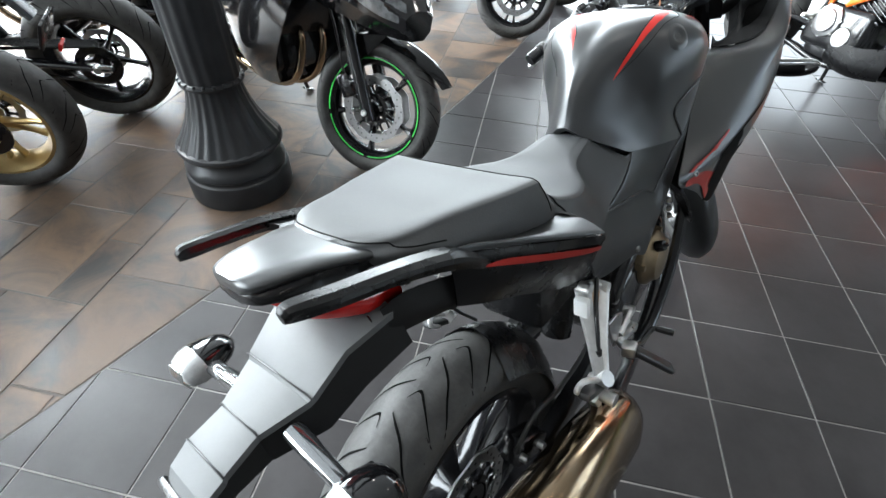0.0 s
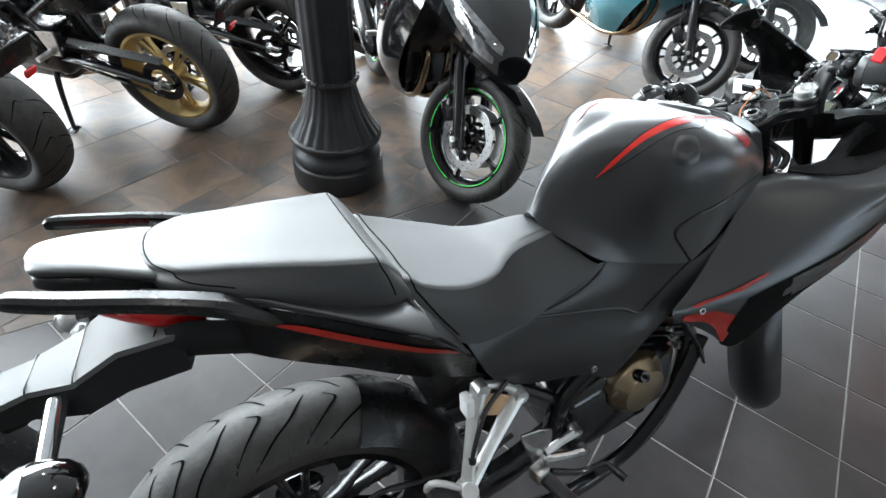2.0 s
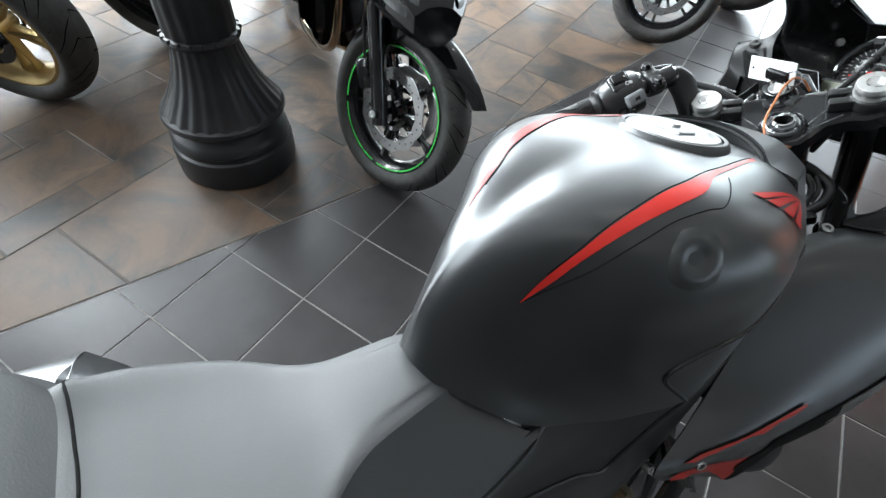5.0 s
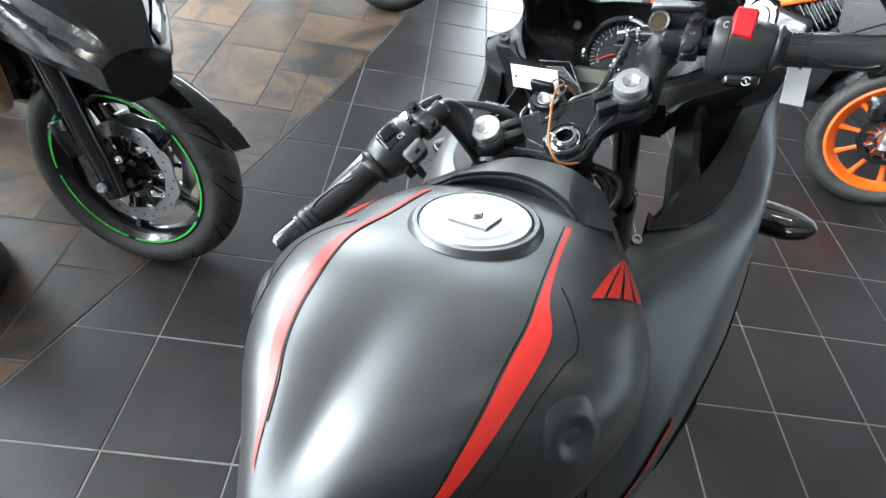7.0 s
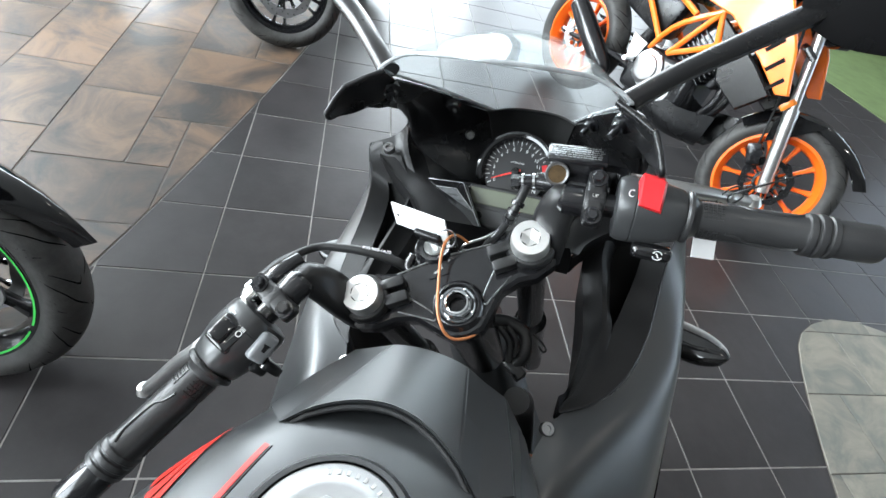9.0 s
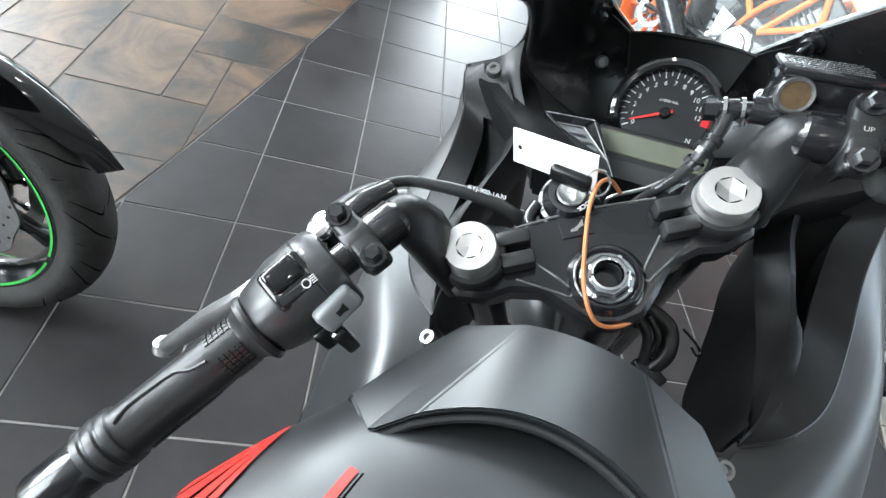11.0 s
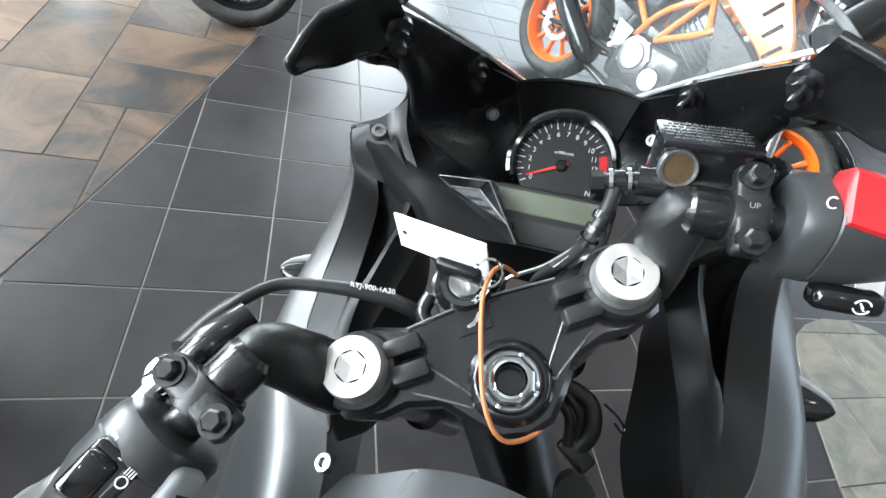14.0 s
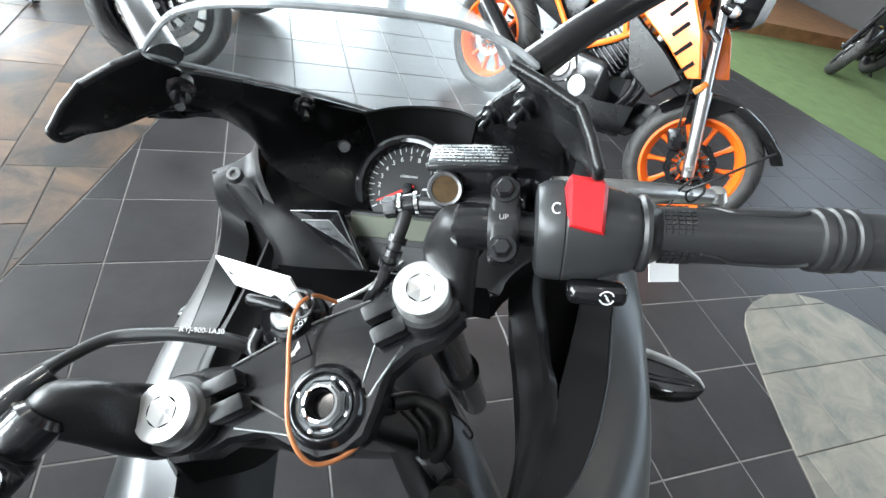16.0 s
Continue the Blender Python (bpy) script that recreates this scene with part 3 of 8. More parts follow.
# fuel tank
TANK = [
    [(0.000, 0.235, 0.881), (0.016, 0.237, 0.875), (0.034, 0.248, 0.859), (0.059, 0.270, 0.841), (0.080, 0.295, 0.823), (0.093, 0.318, 0.807), (0.101, 0.338, 0.797)],
    [(0.000, 0.262, 0.941), (0.016, 0.267, 0.931), (0.037, 0.280, 0.908), (0.060, 0.303, 0.878), (0.083, 0.330, 0.847), (0.101, 0.355, 0.819), (0.114, 0.372, 0.792)],
    [(0.000, 0.310, 0.990), (0.027, 0.315, 0.989), (0.053, 0.330, 0.974), (0.076, 0.350, 0.938), (0.102, 0.370, 0.892), (0.117, 0.390, 0.839), (0.127, 0.405, 0.786)],
    [(0.000, 0.370, 1.017), (0.038, 0.370, 1.023), (0.076, 0.375, 1.012), (0.105, 0.385, 0.981), (0.129, 0.400, 0.929), (0.134, 0.420, 0.860), (0.136, 0.440, 0.779)],
    [(0.000, 0.430, 1.032), (0.049, 0.430, 1.035), (0.098, 0.430, 1.026), (0.137, 0.435, 0.992), (0.156, 0.450, 0.941), (0.151, 0.470, 0.861), (0.147, 0.495, 0.770)],
    [(0.000, 0.490, 1.035), (0.059, 0.490, 1.034), (0.114, 0.490, 1.023), (0.157, 0.490, 0.993), (0.171, 0.500, 0.947), (0.162, 0.515, 0.871), (0.150, 0.530, 0.790)],
    [(0.000, 0.550, 1.024), (0.062, 0.550, 1.020), (0.112, 0.550, 1.008), (0.149, 0.550, 0.986), (0.167, 0.550, 0.947), (0.157, 0.560, 0.871), (0.143, 0.570, 0.800)],
    [(0.000, 0.610, 1.008), (0.062, 0.610, 1.005), (0.103, 0.610, 0.995), (0.133, 0.610, 0.971), (0.148, 0.610, 0.932), (0.142, 0.610, 0.866), (0.130, 0.610, 0.810)],
    [(0.000, 0.670, 0.984), (0.057, 0.670, 0.981), (0.092, 0.670, 0.969), (0.114, 0.670, 0.945), (0.130, 0.670, 0.907), (0.127, 0.670, 0.851), (0.115, 0.670, 0.820)],
    [(0.000, 0.730, 0.949), (0.051, 0.730, 0.948), (0.080, 0.730, 0.936), (0.097, 0.730, 0.915), (0.105, 0.730, 0.883), (0.106, 0.730, 0.852), (0.095, 0.730, 0.830)],
]
bm = bmesh.new()
shell(bm, TANK)
tank = part("fuel_tank", bm, M["satin"], bike, "satin black fuel tank with red stripes", 60)
TT = tree_of(tank)
STRIPE_IN = [(0.059, 0.327, 0.946), (0.069, 0.348, 0.974), (0.080, 0.367, 0.997), (0.087, 0.390, 1.016), (0.090, 0.418, 1.026), (0.0905, 0.450, 1.031), (0.0905, 0.478, 1.031), (0.086, 0.510, 1.027), (0.078, 0.562, 1.014), (0.071, 0.613, 1.002)]
STRIPE_OUT = [(0.0595, 0.327, 0.945), (0.071, 0.350, 0.966), (0.084, 0.368, 0.990), (0.094, 0.390, 1.008), (0.101, 0.418, 1.020), (0.1055, 0.450, 1.026), (0.1055, 0.480, 1.027), (0.0925, 0.512, 1.025), (0.0825, 0.562, 1.014), (0.0755, 0.614, 1.001)]
LEFT_IN = [(-0.023, 0.327, 1.001), (-0.031, 0.352, 1.015), (-0.039, 0.374, 1.024), (-0.052, 0.398, 1.030), (-0.061, 0.423, 1.033), (-0.066, 0.444, 1.035), (-0.076, 0.486, 1.032), (-0.079, 0.515, 1.026), (-0.074, 0.562, 1.014), (-0.071, 0.613, 1.002)]
LEFT_OUT = [(x - w, y, z - 0.4 * w) for (x, y, z), w in zip(LEFT_IN, (0.0004, 0.005, 0.008, 0.010, 0.012, 0.013, 0.011, 0.006, 0.0045, 0.0045))]
FOLD = [(0.061, 0.331, 0.947), (0.072, 0.349, 0.960), (0.087, 0.368, 0.977), (0.100, 0.386, 0.995), (0.108, 0.409, 1.009), (0.113, 0.436, 1.019), (0.119, 0.467, 1.021), (0.122, 0.485, 1.019), (0.109, 0.512, 1.021), (0.096, 0.530, 1.021)]
for sg, a, b in ((1, STRIPE_IN, STRIPE_OUT), (-1, LEFT_IN, LEFT_OUT)):
    decal("tank_stripe", M["red"], TT, a, b, bike, "red stripe on the tank")
    bm = bmesh.new()
    seam(bm, TT, [(x - 0.0020 * sg, y, z) for x, y, z in a[1:]], 0.0005, 5, 0.0002)
    part("pinstripe", bm, M["lining"], bike, "fine black line beside the stripe")
    bm = bmesh.new()
    seam(bm, TT, [(x * sg, y, z) for x, y, z in FOLD], 0.0005, 5, 0.0002)
    part("pinstripe", bm, M["lining"], bike)
    # fan of feather-like bars
    for k in range(4):
        f0, f1 = k / 4, k / 4 + 0.19
        top = V((0.121 * sg, 0.626, 0.972))
        lo = lambda f: V(((0.116 + 0.033 * f) * sg, 0.535 + 0.046 * f, 1.013 - 0.044 * f))
        ed = lambda f: [lo(f), lo(f).lerp(top, 0.5) + V((0, 0.004, 0.002)), lo(f).lerp(top, 0.93)]
        decal("tank_badge", M["red"], TT, ed(f0), ed(f1), bike, "", 10, 5, 0.0014)
    # joint between the tank and its lower side piece
    bm = bmesh.new()
    seam(bm, TT, [(x * sg, y, z) for x, y, z in ((0.1485, 0.500, 0.772), (0.146, 0.478, 0.800), (0.145, 0.450, 0.836), (0.148, 0.452, 0.856), (0.158, 0.485, 0.880), (0.160, 0.535, 0.898), (0.148, 0.594, 0.905), (0.128, 0.665, 0.905))], 0.0030, 6)
    part("panel_gap", bm, M["dial"], bike, "dark joint low on the tank side")
# round dimple low on each tank side
for sg in (1, -1):
    bm = bmesh.new()
    p, nn, _, _ = TT.find_nearest(V((0.138 * sg, 0.438, 0.995)))
    lathe(bm, [(0.0, -0.001), (0.010, 0.0005), (0.014, 0.0022), (0.019, 0.0010), (0.026, -0.003)], 28, along(p, p + nn * (1 if nn.x * sg > 0 else -1)))
    part("tank_dimple", bm, M["satin"], bike)

# filler cap
CAP = Matrix.Translation((0.003, 0.571, 1.0165)) @ pose(0, 0, 0, -13, 0, 0) @ Matrix.Diagonal((1.08, 1.08, 1, 1))
bm = bmesh.new()
lathe(bm, [(0.047, 0.006), (0.0505, 0.0065), (0.054, 0.003), (0.057, -0.006)], 48, CAP)
part("cap_ring", bm, M["satin"], bike)
bm = bmesh.new()
lathe(bm, [(0, 0.0070), (0.030, 0.0070), (0.0325, 0.0075), (0.034, 0.0068), (0.044, 0.0068), (0.0462, 0.0045), (0.047, -0.004)], 48, CAP)
cap = part("filler_cap", bm, M["capalloy"], bike, "silver fuel filler cap")
bm = bmesh.new()
plate(bm, [(-0.017, -0.016), (0.017, -0.016), (0.020, 0.006), (0.010, 0.020), (-0.010, 0.020), (-0.020, 0.006)], 0.003, CAP @ Matrix.Translation((0, 0, 0.0095)), 0.0008)
lathe(bm, [(0, 0.0125), (0.005, 0.0125), (0.006, 0.0095)], 16, CAP)
part("lock_flap", bm, M["capalloy"], cap)
bm = bmesh.new()
for k in range(7):
    block(bm, (0.0022, 0.0034, 0.0005), CAP @ pose(0, 0, 0, 0, 0, -28 + 9 * k) @ Matrix.Translation((0, 0.0385, 0.0071)))
for k in range(4):
    block(bm, (0.0030, 0.0040, 0.0005), CAP @ pose(0, 0, 0, 0, 0, 165 + 9 * k) @ Matrix.Translation((0, 0.0385, 0.0071)))
part("cap_lettering", bm, M["alloy"], cap)["kind"] = "stuff"

# black trim in front of the filler cap
def trim_column(x, xf, drop):
    """From under the curved rear edge over the plateau and down the front."""
    back = V((x, 0.672 - 6.1 * x * x, 1.0035 - 0.0030 * (x / 0.064) ** 2 - drop))
    front = V((xf, 0.751 - 0.010 * (xf / 0.05) ** 2, 0.9725 - drop))
    return [back + V((0, 0.002, -0.020)), back, back.lerp(front, 0.5), front, front + V((0.05 * xf, 0.024, -0.064))]


COLS = [trim_column(0.063 * k / 7, 0.037 * k / 7, 0.0) for k in range(8)]
COLS.append(trim_column(0.081, 0.056, 0.0045))
COLS.append([V((0.105, 0.650, 0.960)), V((0.105, 0.650, 0.980)), V((0.092, 0.692, 0.971)), V((0.076, 0.737, 0.957)), V((0.077, 0.754, 0.890))])
COLS.append([V((0.122, 0.650, 0.915)), V((0.122, 0.650, 0.935)), V((0.108, 0.696, 0.922)), V((0.094, 0.740, 0.905)), V((0.092, 0.750, 0.862))])
COLS = [[V((-p.x, p.y, p.z)) for p in c] for c in COLS[:0:-1]] + COLS
bm = bmesh.new()
loft(bm, COLS, False, False)
bmesh.ops.recalc_face_normals(bm, faces=bm.faces)
bmesh.ops.bevel(bm, geom=[e for e in bm.edges if len(e.link_faces) == 2 and e.calc_face_angle(0) > 0.13], offset=0.0016, segments=2, affect="EDGES")
part("tank_trim", bm, M["satin"], bike, "satin black angular trim ahead of the filler cap", 12)
bm = bmesh.new()
tube(bm, [c[1] + V((0, -0.0022, -0.0055)) for c in COLS[2:-2]], 0.0022, 8, 1)
part("trim_gap", bm, M["matt"], bike, "dark gap behind the tank trim")

# seats: a broad top, a clear shoulder and a dark flank
def seat_row(y, x, z, dip, side, low):
    """Half section: the top dips by dip in the middle; side and low are (x, y, z) down the flank."""
    return [(0, y, z - dip), (x * 0.55, y, z - dip * 0.75), (x - 0.016, y, z + 0.001), (x - 0.004, y, z - 0.002), (x, y, z - 0.008), side, low]


RIDER = [
    seat_row(-0.078, 0.118, 0.902, 0.008, (0.126, -0.078, 0.882), (0.128, -0.078, 0.862)),
    seat_row(-0.050, 0.127, 0.905, 0.009, (0.135, -0.050, 0.884), (0.142, -0.050, 0.850)),
    seat_row(-0.029, 0.134, 0.893, 0.006, (0.143, -0.027, 0.865), (0.149, -0.024, 0.820)),
    seat_row(0.000, 0.137, 0.881, 0.004, (0.146, 0.004, 0.845), (0.151, 0.010, 0.790)),
    seat_row(0.039, 0.132, 0.867, 0.002, (0.143, 0.044, 0.825), (0.149, 0.050, 0.772)),
    seat_row(0.083, 0.117, 0.856, 0.000, (0.131, 0.090, 0.812), (0.138, 0.098, 0.762)),
    seat_row(0.114, 0.098, 0.850, -0.002, (0.120, 0.124, 0.800), (0.130, 0.132, 0.757)),
    seat_row(0.140, 0.077, 0.851, -0.001, (0.108, 0.154, 0.796), (0.122, 0.162, 0.752)),
    seat_row(0.170, 0.062, 0.854, -0.003, (0.098, 0.188, 0.796), (0.114, 0.196, 0.756)),
    seat_row(0.210, 0.055, 0.857, -0.004, (0.088, 0.234, 0.802), (0.108, 0.244, 0.768)),
    seat_row(0.246, 0.050, 0.858, -0.004, (0.086, 0.278, 0.804), (0.104, 0.292, 0.780)),
    seat_row(0.275, 0.044, 0.850, -0.003, (0.086, 0.310, 0.802), (0.101, 0.334, 0.790)),
]
bm = bmesh.new()
shell(bm, RIDER, 4, 4, 0.012, 0.004)
seat = part("rider_seat", bm, M["vinyl"], bike, "grey vinyl rider seat with stitched rear edge", 60)
PILLION = [
    seat_row(-0.352, 0.022, 0.984, -0.002, (0.024, -0.354, 0.974), (0.022, -0.352, 0.962)),
    seat_row(-0.342, 0.050, 0.988, -0.004, (0.055, -0.344, 0.972), (0.054, -0.343, 0.958)),
    seat_row(-0.322, 0.074, 0.987, -0.004, (0.084, -0.323, 0.972), (0.084, -0.322, 0.958)),
    seat_row(-0.298, 0.089, 0.984, -0.003, (0.099, -0.298, 0.966), (0.100, -0.297, 0.950)),
    seat_row(-0.250, 0.098, 0.977, 0.000, (0.110, -0.248, 0.952), (0.112, -0.246, 0.934)),
    seat_row(-0.200, 0.110, 0.970, 0.000, (0.120, -0.196, 0.938), (0.122, -0.192, 0.915)),
    seat_row(-0.140, 0.124, 0.960, 0.001, (0.131, -0.134, 0.922), (0.133, -0.130, 0.898)),
    seat_row(-0.098, 0.132, 0.954, 0.001, (0.138, -0.090, 0.914), (0.139, -0.086, 0.887)),
    seat_row(-0.084, 0.131, 0.949, 0.002, (0.138, -0.074, 0.910), (0.139, -0.070, 0.884)),
    seat_row(-0.068, 0.125, 0.930, 0.003, (0.134, -0.060, 0.902), (0.136, -0.056, 0.880)),
    seat_row(-0.052, 0.115, 0.903, 0.003, (0.126, -0.048, 0.888), (0.130, -0.045, 0.872)),
    seat_row(-0.040, 0.108, 0.882, 0.003, (0.120, -0.038, 0.872), (0.124, -0.036, 0.862)),
]
bm = bmesh.new()
shell(bm, PILLION, 4, 4, 0.014, 0.006)
pillion = part("pillion_seat", bm, M["vinyl"], bike, "raised grey vinyl pillion seat", 60)
PT, ST = tree_of(pillion), tree_of(seat)
bm = bmesh.new()
half = [(0.136, -0.076, 0.900), (0.134, -0.082, 0.925), (0.128, -0.090, 0.950), (0.072, -0.092, 0.947), (0, -0.093, 0.944)]
seam(bm, PT, half + flip(half[:-1])[::-1])
half = [(0.108, -0.255, 0.956), (0.098, -0.296, 0.972), (0.080, -0.318, 0.984), (0.050, -0.336, 0.990), (0, -0.342, 0.991)]
seam(bm, PT, half + flip(half[:-1])[::-1], 0.0010)
part("stitching", bm, M["lining"], pillion)
bm = bmesh.new()
half = [(0.150, 0.008, 0.805), (0.146, -0.018, 0.845), (0.138, -0.040, 0.884), (0.128, -0.047, 0.902), (0.07, -0.043, 0.892), (0, -0.041, 0.884)]
seam(bm, ST, half + flip(half[:-1])[::-1], 0.0016)
part("seat_piping", bm, M["lining"], seat)

# tail cowl and its lamp
COWL = [(-0.452, 0.024, 1.004), (-0.446, 0.037, 1.005), (-0.430, 0.046, 1.004), (-0.406, 0.053, 1.000), (-0.385, 0.058, 0.995), (-0.360, 0.066, 0.988), (-0.336, 0.072, 0.980), (-0.300, 0.080, 0.966)]
bm = bmesh.new()
hull(bm, [(y, [(0, z + 0.006), (x * 0.55, z + 0.005), (x - 0.010, z + 0.0025), (x - 0.002, z - 0.001), (x, z - 0.006), (x - 0.006, z - 0.012)]) for y, x, z in COWL], 4, 3)
part("tail_cowl", bm, M["satin"], bike, "satin black tail cowl", 60)
bm = bmesh.new()
hull(bm, [(y, [(0, z - 0.010), (x - 0.012, z - 0.010), (x - 0.003, z - 0.013), (x + 0.002, z - 0.020 - k), (x - 0.002, z - 0.022 - k * 1.9), (x * 0.5, z - 0.026 - k * 2)])
          for (y, x, z), k in zip(COWL, (0.000, 0.001, 0.003, 0.006, 0.009, 0.012, 0.014, 0.016))], 4, 3)
part("tail_under_cowl", bm, M["plastic"], bike, "black lower half of the tail cowl")
bm = bmesh.new()
hull(bm, [
    (-0.436, [(0, 0.988), (0.020, 0.987), (0.032, 0.982), (0.030, 0.974), (0.0, 0.970)]),
    (-0.405, [(0, 0.968), (0.036, 0.966), (0.048, 0.952), (0.040, 0.930), (0.0, 0.924)]),
    (-0.345, [(0, 0.945), (0.044, 0.942), (0.064, 0.922), (0.054, 0.896), (0.0, 0.888)]),
    (-0.300, [(0, 0.925), (0.042, 0.924), (0.062, 0.908), (0.052, 0.884), (0.0, 0.876)]),
], 5, 4)
part("tail_lamp", bm, M["redlens"], bike, "red tail lamp lens under the cowl")

# side panels of the tail with the thin red line
def side_rows(sg, rows):
    return [[(x * sg, y, z) for x, y, z in r] for r in rows]


RIDGE = [(0.112, -0.262, 0.943), (0.124, -0.232, 0.938), (0.140, -0.195, 0.925), (0.160, -0.150, 0.908), (0.182, -0.100, 0.888), (0.203, -0.048, 0.866)]
SIDE_TOP = [
    [(0.104, -0.262, 0.940), (0.112, -0.232, 0.930), (0.118, -0.195, 0.916), (0.128, -0.150, 0.902), (0.136, -0.100, 0.890), (0.144, -0.052, 0.886)],
    [(0.109, -0.262, 0.945), (0.121, -0.232, 0.940), (0.133, -0.195, 0.925), (0.150, -0.150, 0.909), (0.164, -0.100, 0.893), (0.176, -0.050, 0.880)],
    RIDGE,
    [(x + 0.001, y, z - 0.007) for x, y, z in RIDGE],
]
SIDE_FRONT = [
    [(0.134, -0.064, 0.884), (0.140, -0.040, 0.858), (0.144, -0.012, 0.820), (0.146, 0.014, 0.778)],
    [(0.148, -0.058, 0.891), (0.152, -0.034, 0.862), (0.154, -0.008, 0.822), (0.154, 0.017, 0.777)],
    [(0.176, -0.050, 0.879), (0.174, -0.024, 0.846), (0.168, -0.002, 0.810), (0.157, 0.020, 0.774)],
    [(0.203, -0.047, 0.865), (0.192, -0.018, 0.830), (0.178, 0.002, 0.800), (0.158, 0.022, 0.768)],
]
SIDE = [
    [(0.108, -0.262, 0.934), (0.124, -0.232, 0.928), (0.141, -0.195, 0.916), (0.161, -0.150, 0.899), (0.183, -0.100, 0.879), (0.204, -0.047, 0.857), (0.160, 0.022, 0.768)],
    [(0.112, -0.262, 0.920), (0.127, -0.232, 0.913), (0.144, -0.195, 0.899), (0.163, -0.150, 0.879), (0.180, -0.100, 0.856), (0.188, -0.040, 0.826), (0.158, 0.028, 0.758)],
    [(0.113, -0.262, 0.898), (0.126, -0.232, 0.886), (0.140, -0.195, 0.868), (0.152, -0.150, 0.843), (0.160, -0.100, 0.814), (0.162, -0.040, 0.778), (0.152, 0.034, 0.740)],
    [(0.110, -0.262, 0.862), (0.118, -0.232, 0.845), (0.124, -0.195, 0.825), (0.128, -0.150, 0.800), (0.132, -0.100, 0.768), (0.134, -0.040, 0.732), (0.140, 0.040, 0.700)],
]
UNDER = [
    [(0.072, -0.345, 0.908), (0.086, -0.310, 0.915), (0.104, -0.230, 0.890), (0.122, -0.100, 0.815), (0.132, 0.040, 0.745)],
    [(0.080, -0.345, 0.890), (0.094, -0.310, 0.886), (0.108, -0.230, 0.852), (0.122, -0.100, 0.782), (0.130, 0.060, 0.712)],
    [(0.080, -0.345, 0.868), (0.088, -0.310, 0.864), (0.098, -0.230, 0.836), (0.108, -0.100, 0.762), (0.112, 0.070, 0.690)],
]
for sg in (1, -1):
    bm = bmesh.new()
    grid(bm, side_rows(sg, SIDE_TOP), 5, 4, 0.003)
    sp = part("tail_side_panel", bm, M["satin"], bike, "satin black tail side panel with a thin red line", 50)
    bm = bmesh.new()
    grid(bm, side_rows(sg, SIDE_FRONT), 5, 4, 0.003)
    part("panel_front_face", bm, M["satin"], sp, "", 50)
    bm = bmesh.new()
    grid(bm, side_rows(sg, SIDE), 5, 4, 0.003)
    lp = part("tail_lower_side", bm, M["plastic"], bike, "gloss black lower tail side", 60)
    tr = tree_of(lp)
    decal("side_stripe", M["dimred"], tr, [(x * sg, y, z) for x, y, z in ((0.130, -0.225, 0.908), (0.144, -0.195, 0.902), (0.163, -0.150, 0.884), (0.182, -0.100, 0.863), (0.193, -0.040, 0.834), (0.184, -0.010, 0.806))],
          [(x * sg, y, z) for x, y, z in ((0.130, -0.225, 0.905), (0.144, -0.195, 0.892), (0.162, -0.150, 0.872), (0.179, -0.100, 0.850), (0.188, -0.040, 0.822), (0.183, -0.008, 0.802))], bike, "dark red line", 8, 5, 0.0022)
    bm = bmesh.new()
    grid(bm, side_rows(sg, UNDER), 5, 4, 0.003)
    part("tail_lower_panel", bm, M["matt"], bike, "", 60)

# grab rails
for sg in (1, -1):
    bm = bmesh.new()
    rings = []
    for x, y, z, wi, hi in ((0.127, -0.200, 0.896, 0.003, 0.003), (0.126, -0.225, 0.915, 0.010, 0.012), (0.123, -0.262, 0.943, 0.015, 0.015), (0.120, -0.300, 0.961, 0.0145, 0.013), (0.116, -0.350, 0.979, 0.0135, 0.0115),
                            (0.109, -0.405, 0.994, 0.0125, 0.011), (0.103, -0.435, 1.002, 0.011, 0.011), (0.100, -0.449, 1.005, 0.009, 0.010), (0.099, -0.456, 1.003, 0.005, 0.006)):
        rings.append([V(((x + dx * wi) * sg, y, z + dz * hi)) for dx, dz in ((-1, 0.45), (-0.55, 0.72), (0.45, 0.60), (0.92, 0.20), (1, -0.25), (0.60, -1.05), (-0.2, -1.1), (-0.85, -0.35))])
    cols = [spline([r[k] for r in rings], 4) for k in range(8)]
    loft(bm, [[c[i] for c in cols] for i in range(len(cols[0]))])
    part("grab_rail", bm, M["plastic"], bike, "satin black cast grab rail", 28)
    bm = bmesh.new()
    loft(bm, [[V((x * sg, y, z)) for x, y, z in q] for q in (((0.080, -0.348, 0.972), (0.088, -0.270, 0.946), (0.088, -0.270, 0.936), (0.080, -0.348, 0.962)),
                                                           ((0.094, -0.338, 0.974), (0.104, -0.264, 0.950), (0.104, -0.264, 0.940), (0.094, -0.338, 0.964)),
                                                           ((0.112, -0.350, 0.982), (0.118, -0.262, 0.948), (0.118, -0.262, 0.936), (0.112, -0.350, 0.970)))])
    part("grab_rail_bracket", bm, M["satin2"], bike)

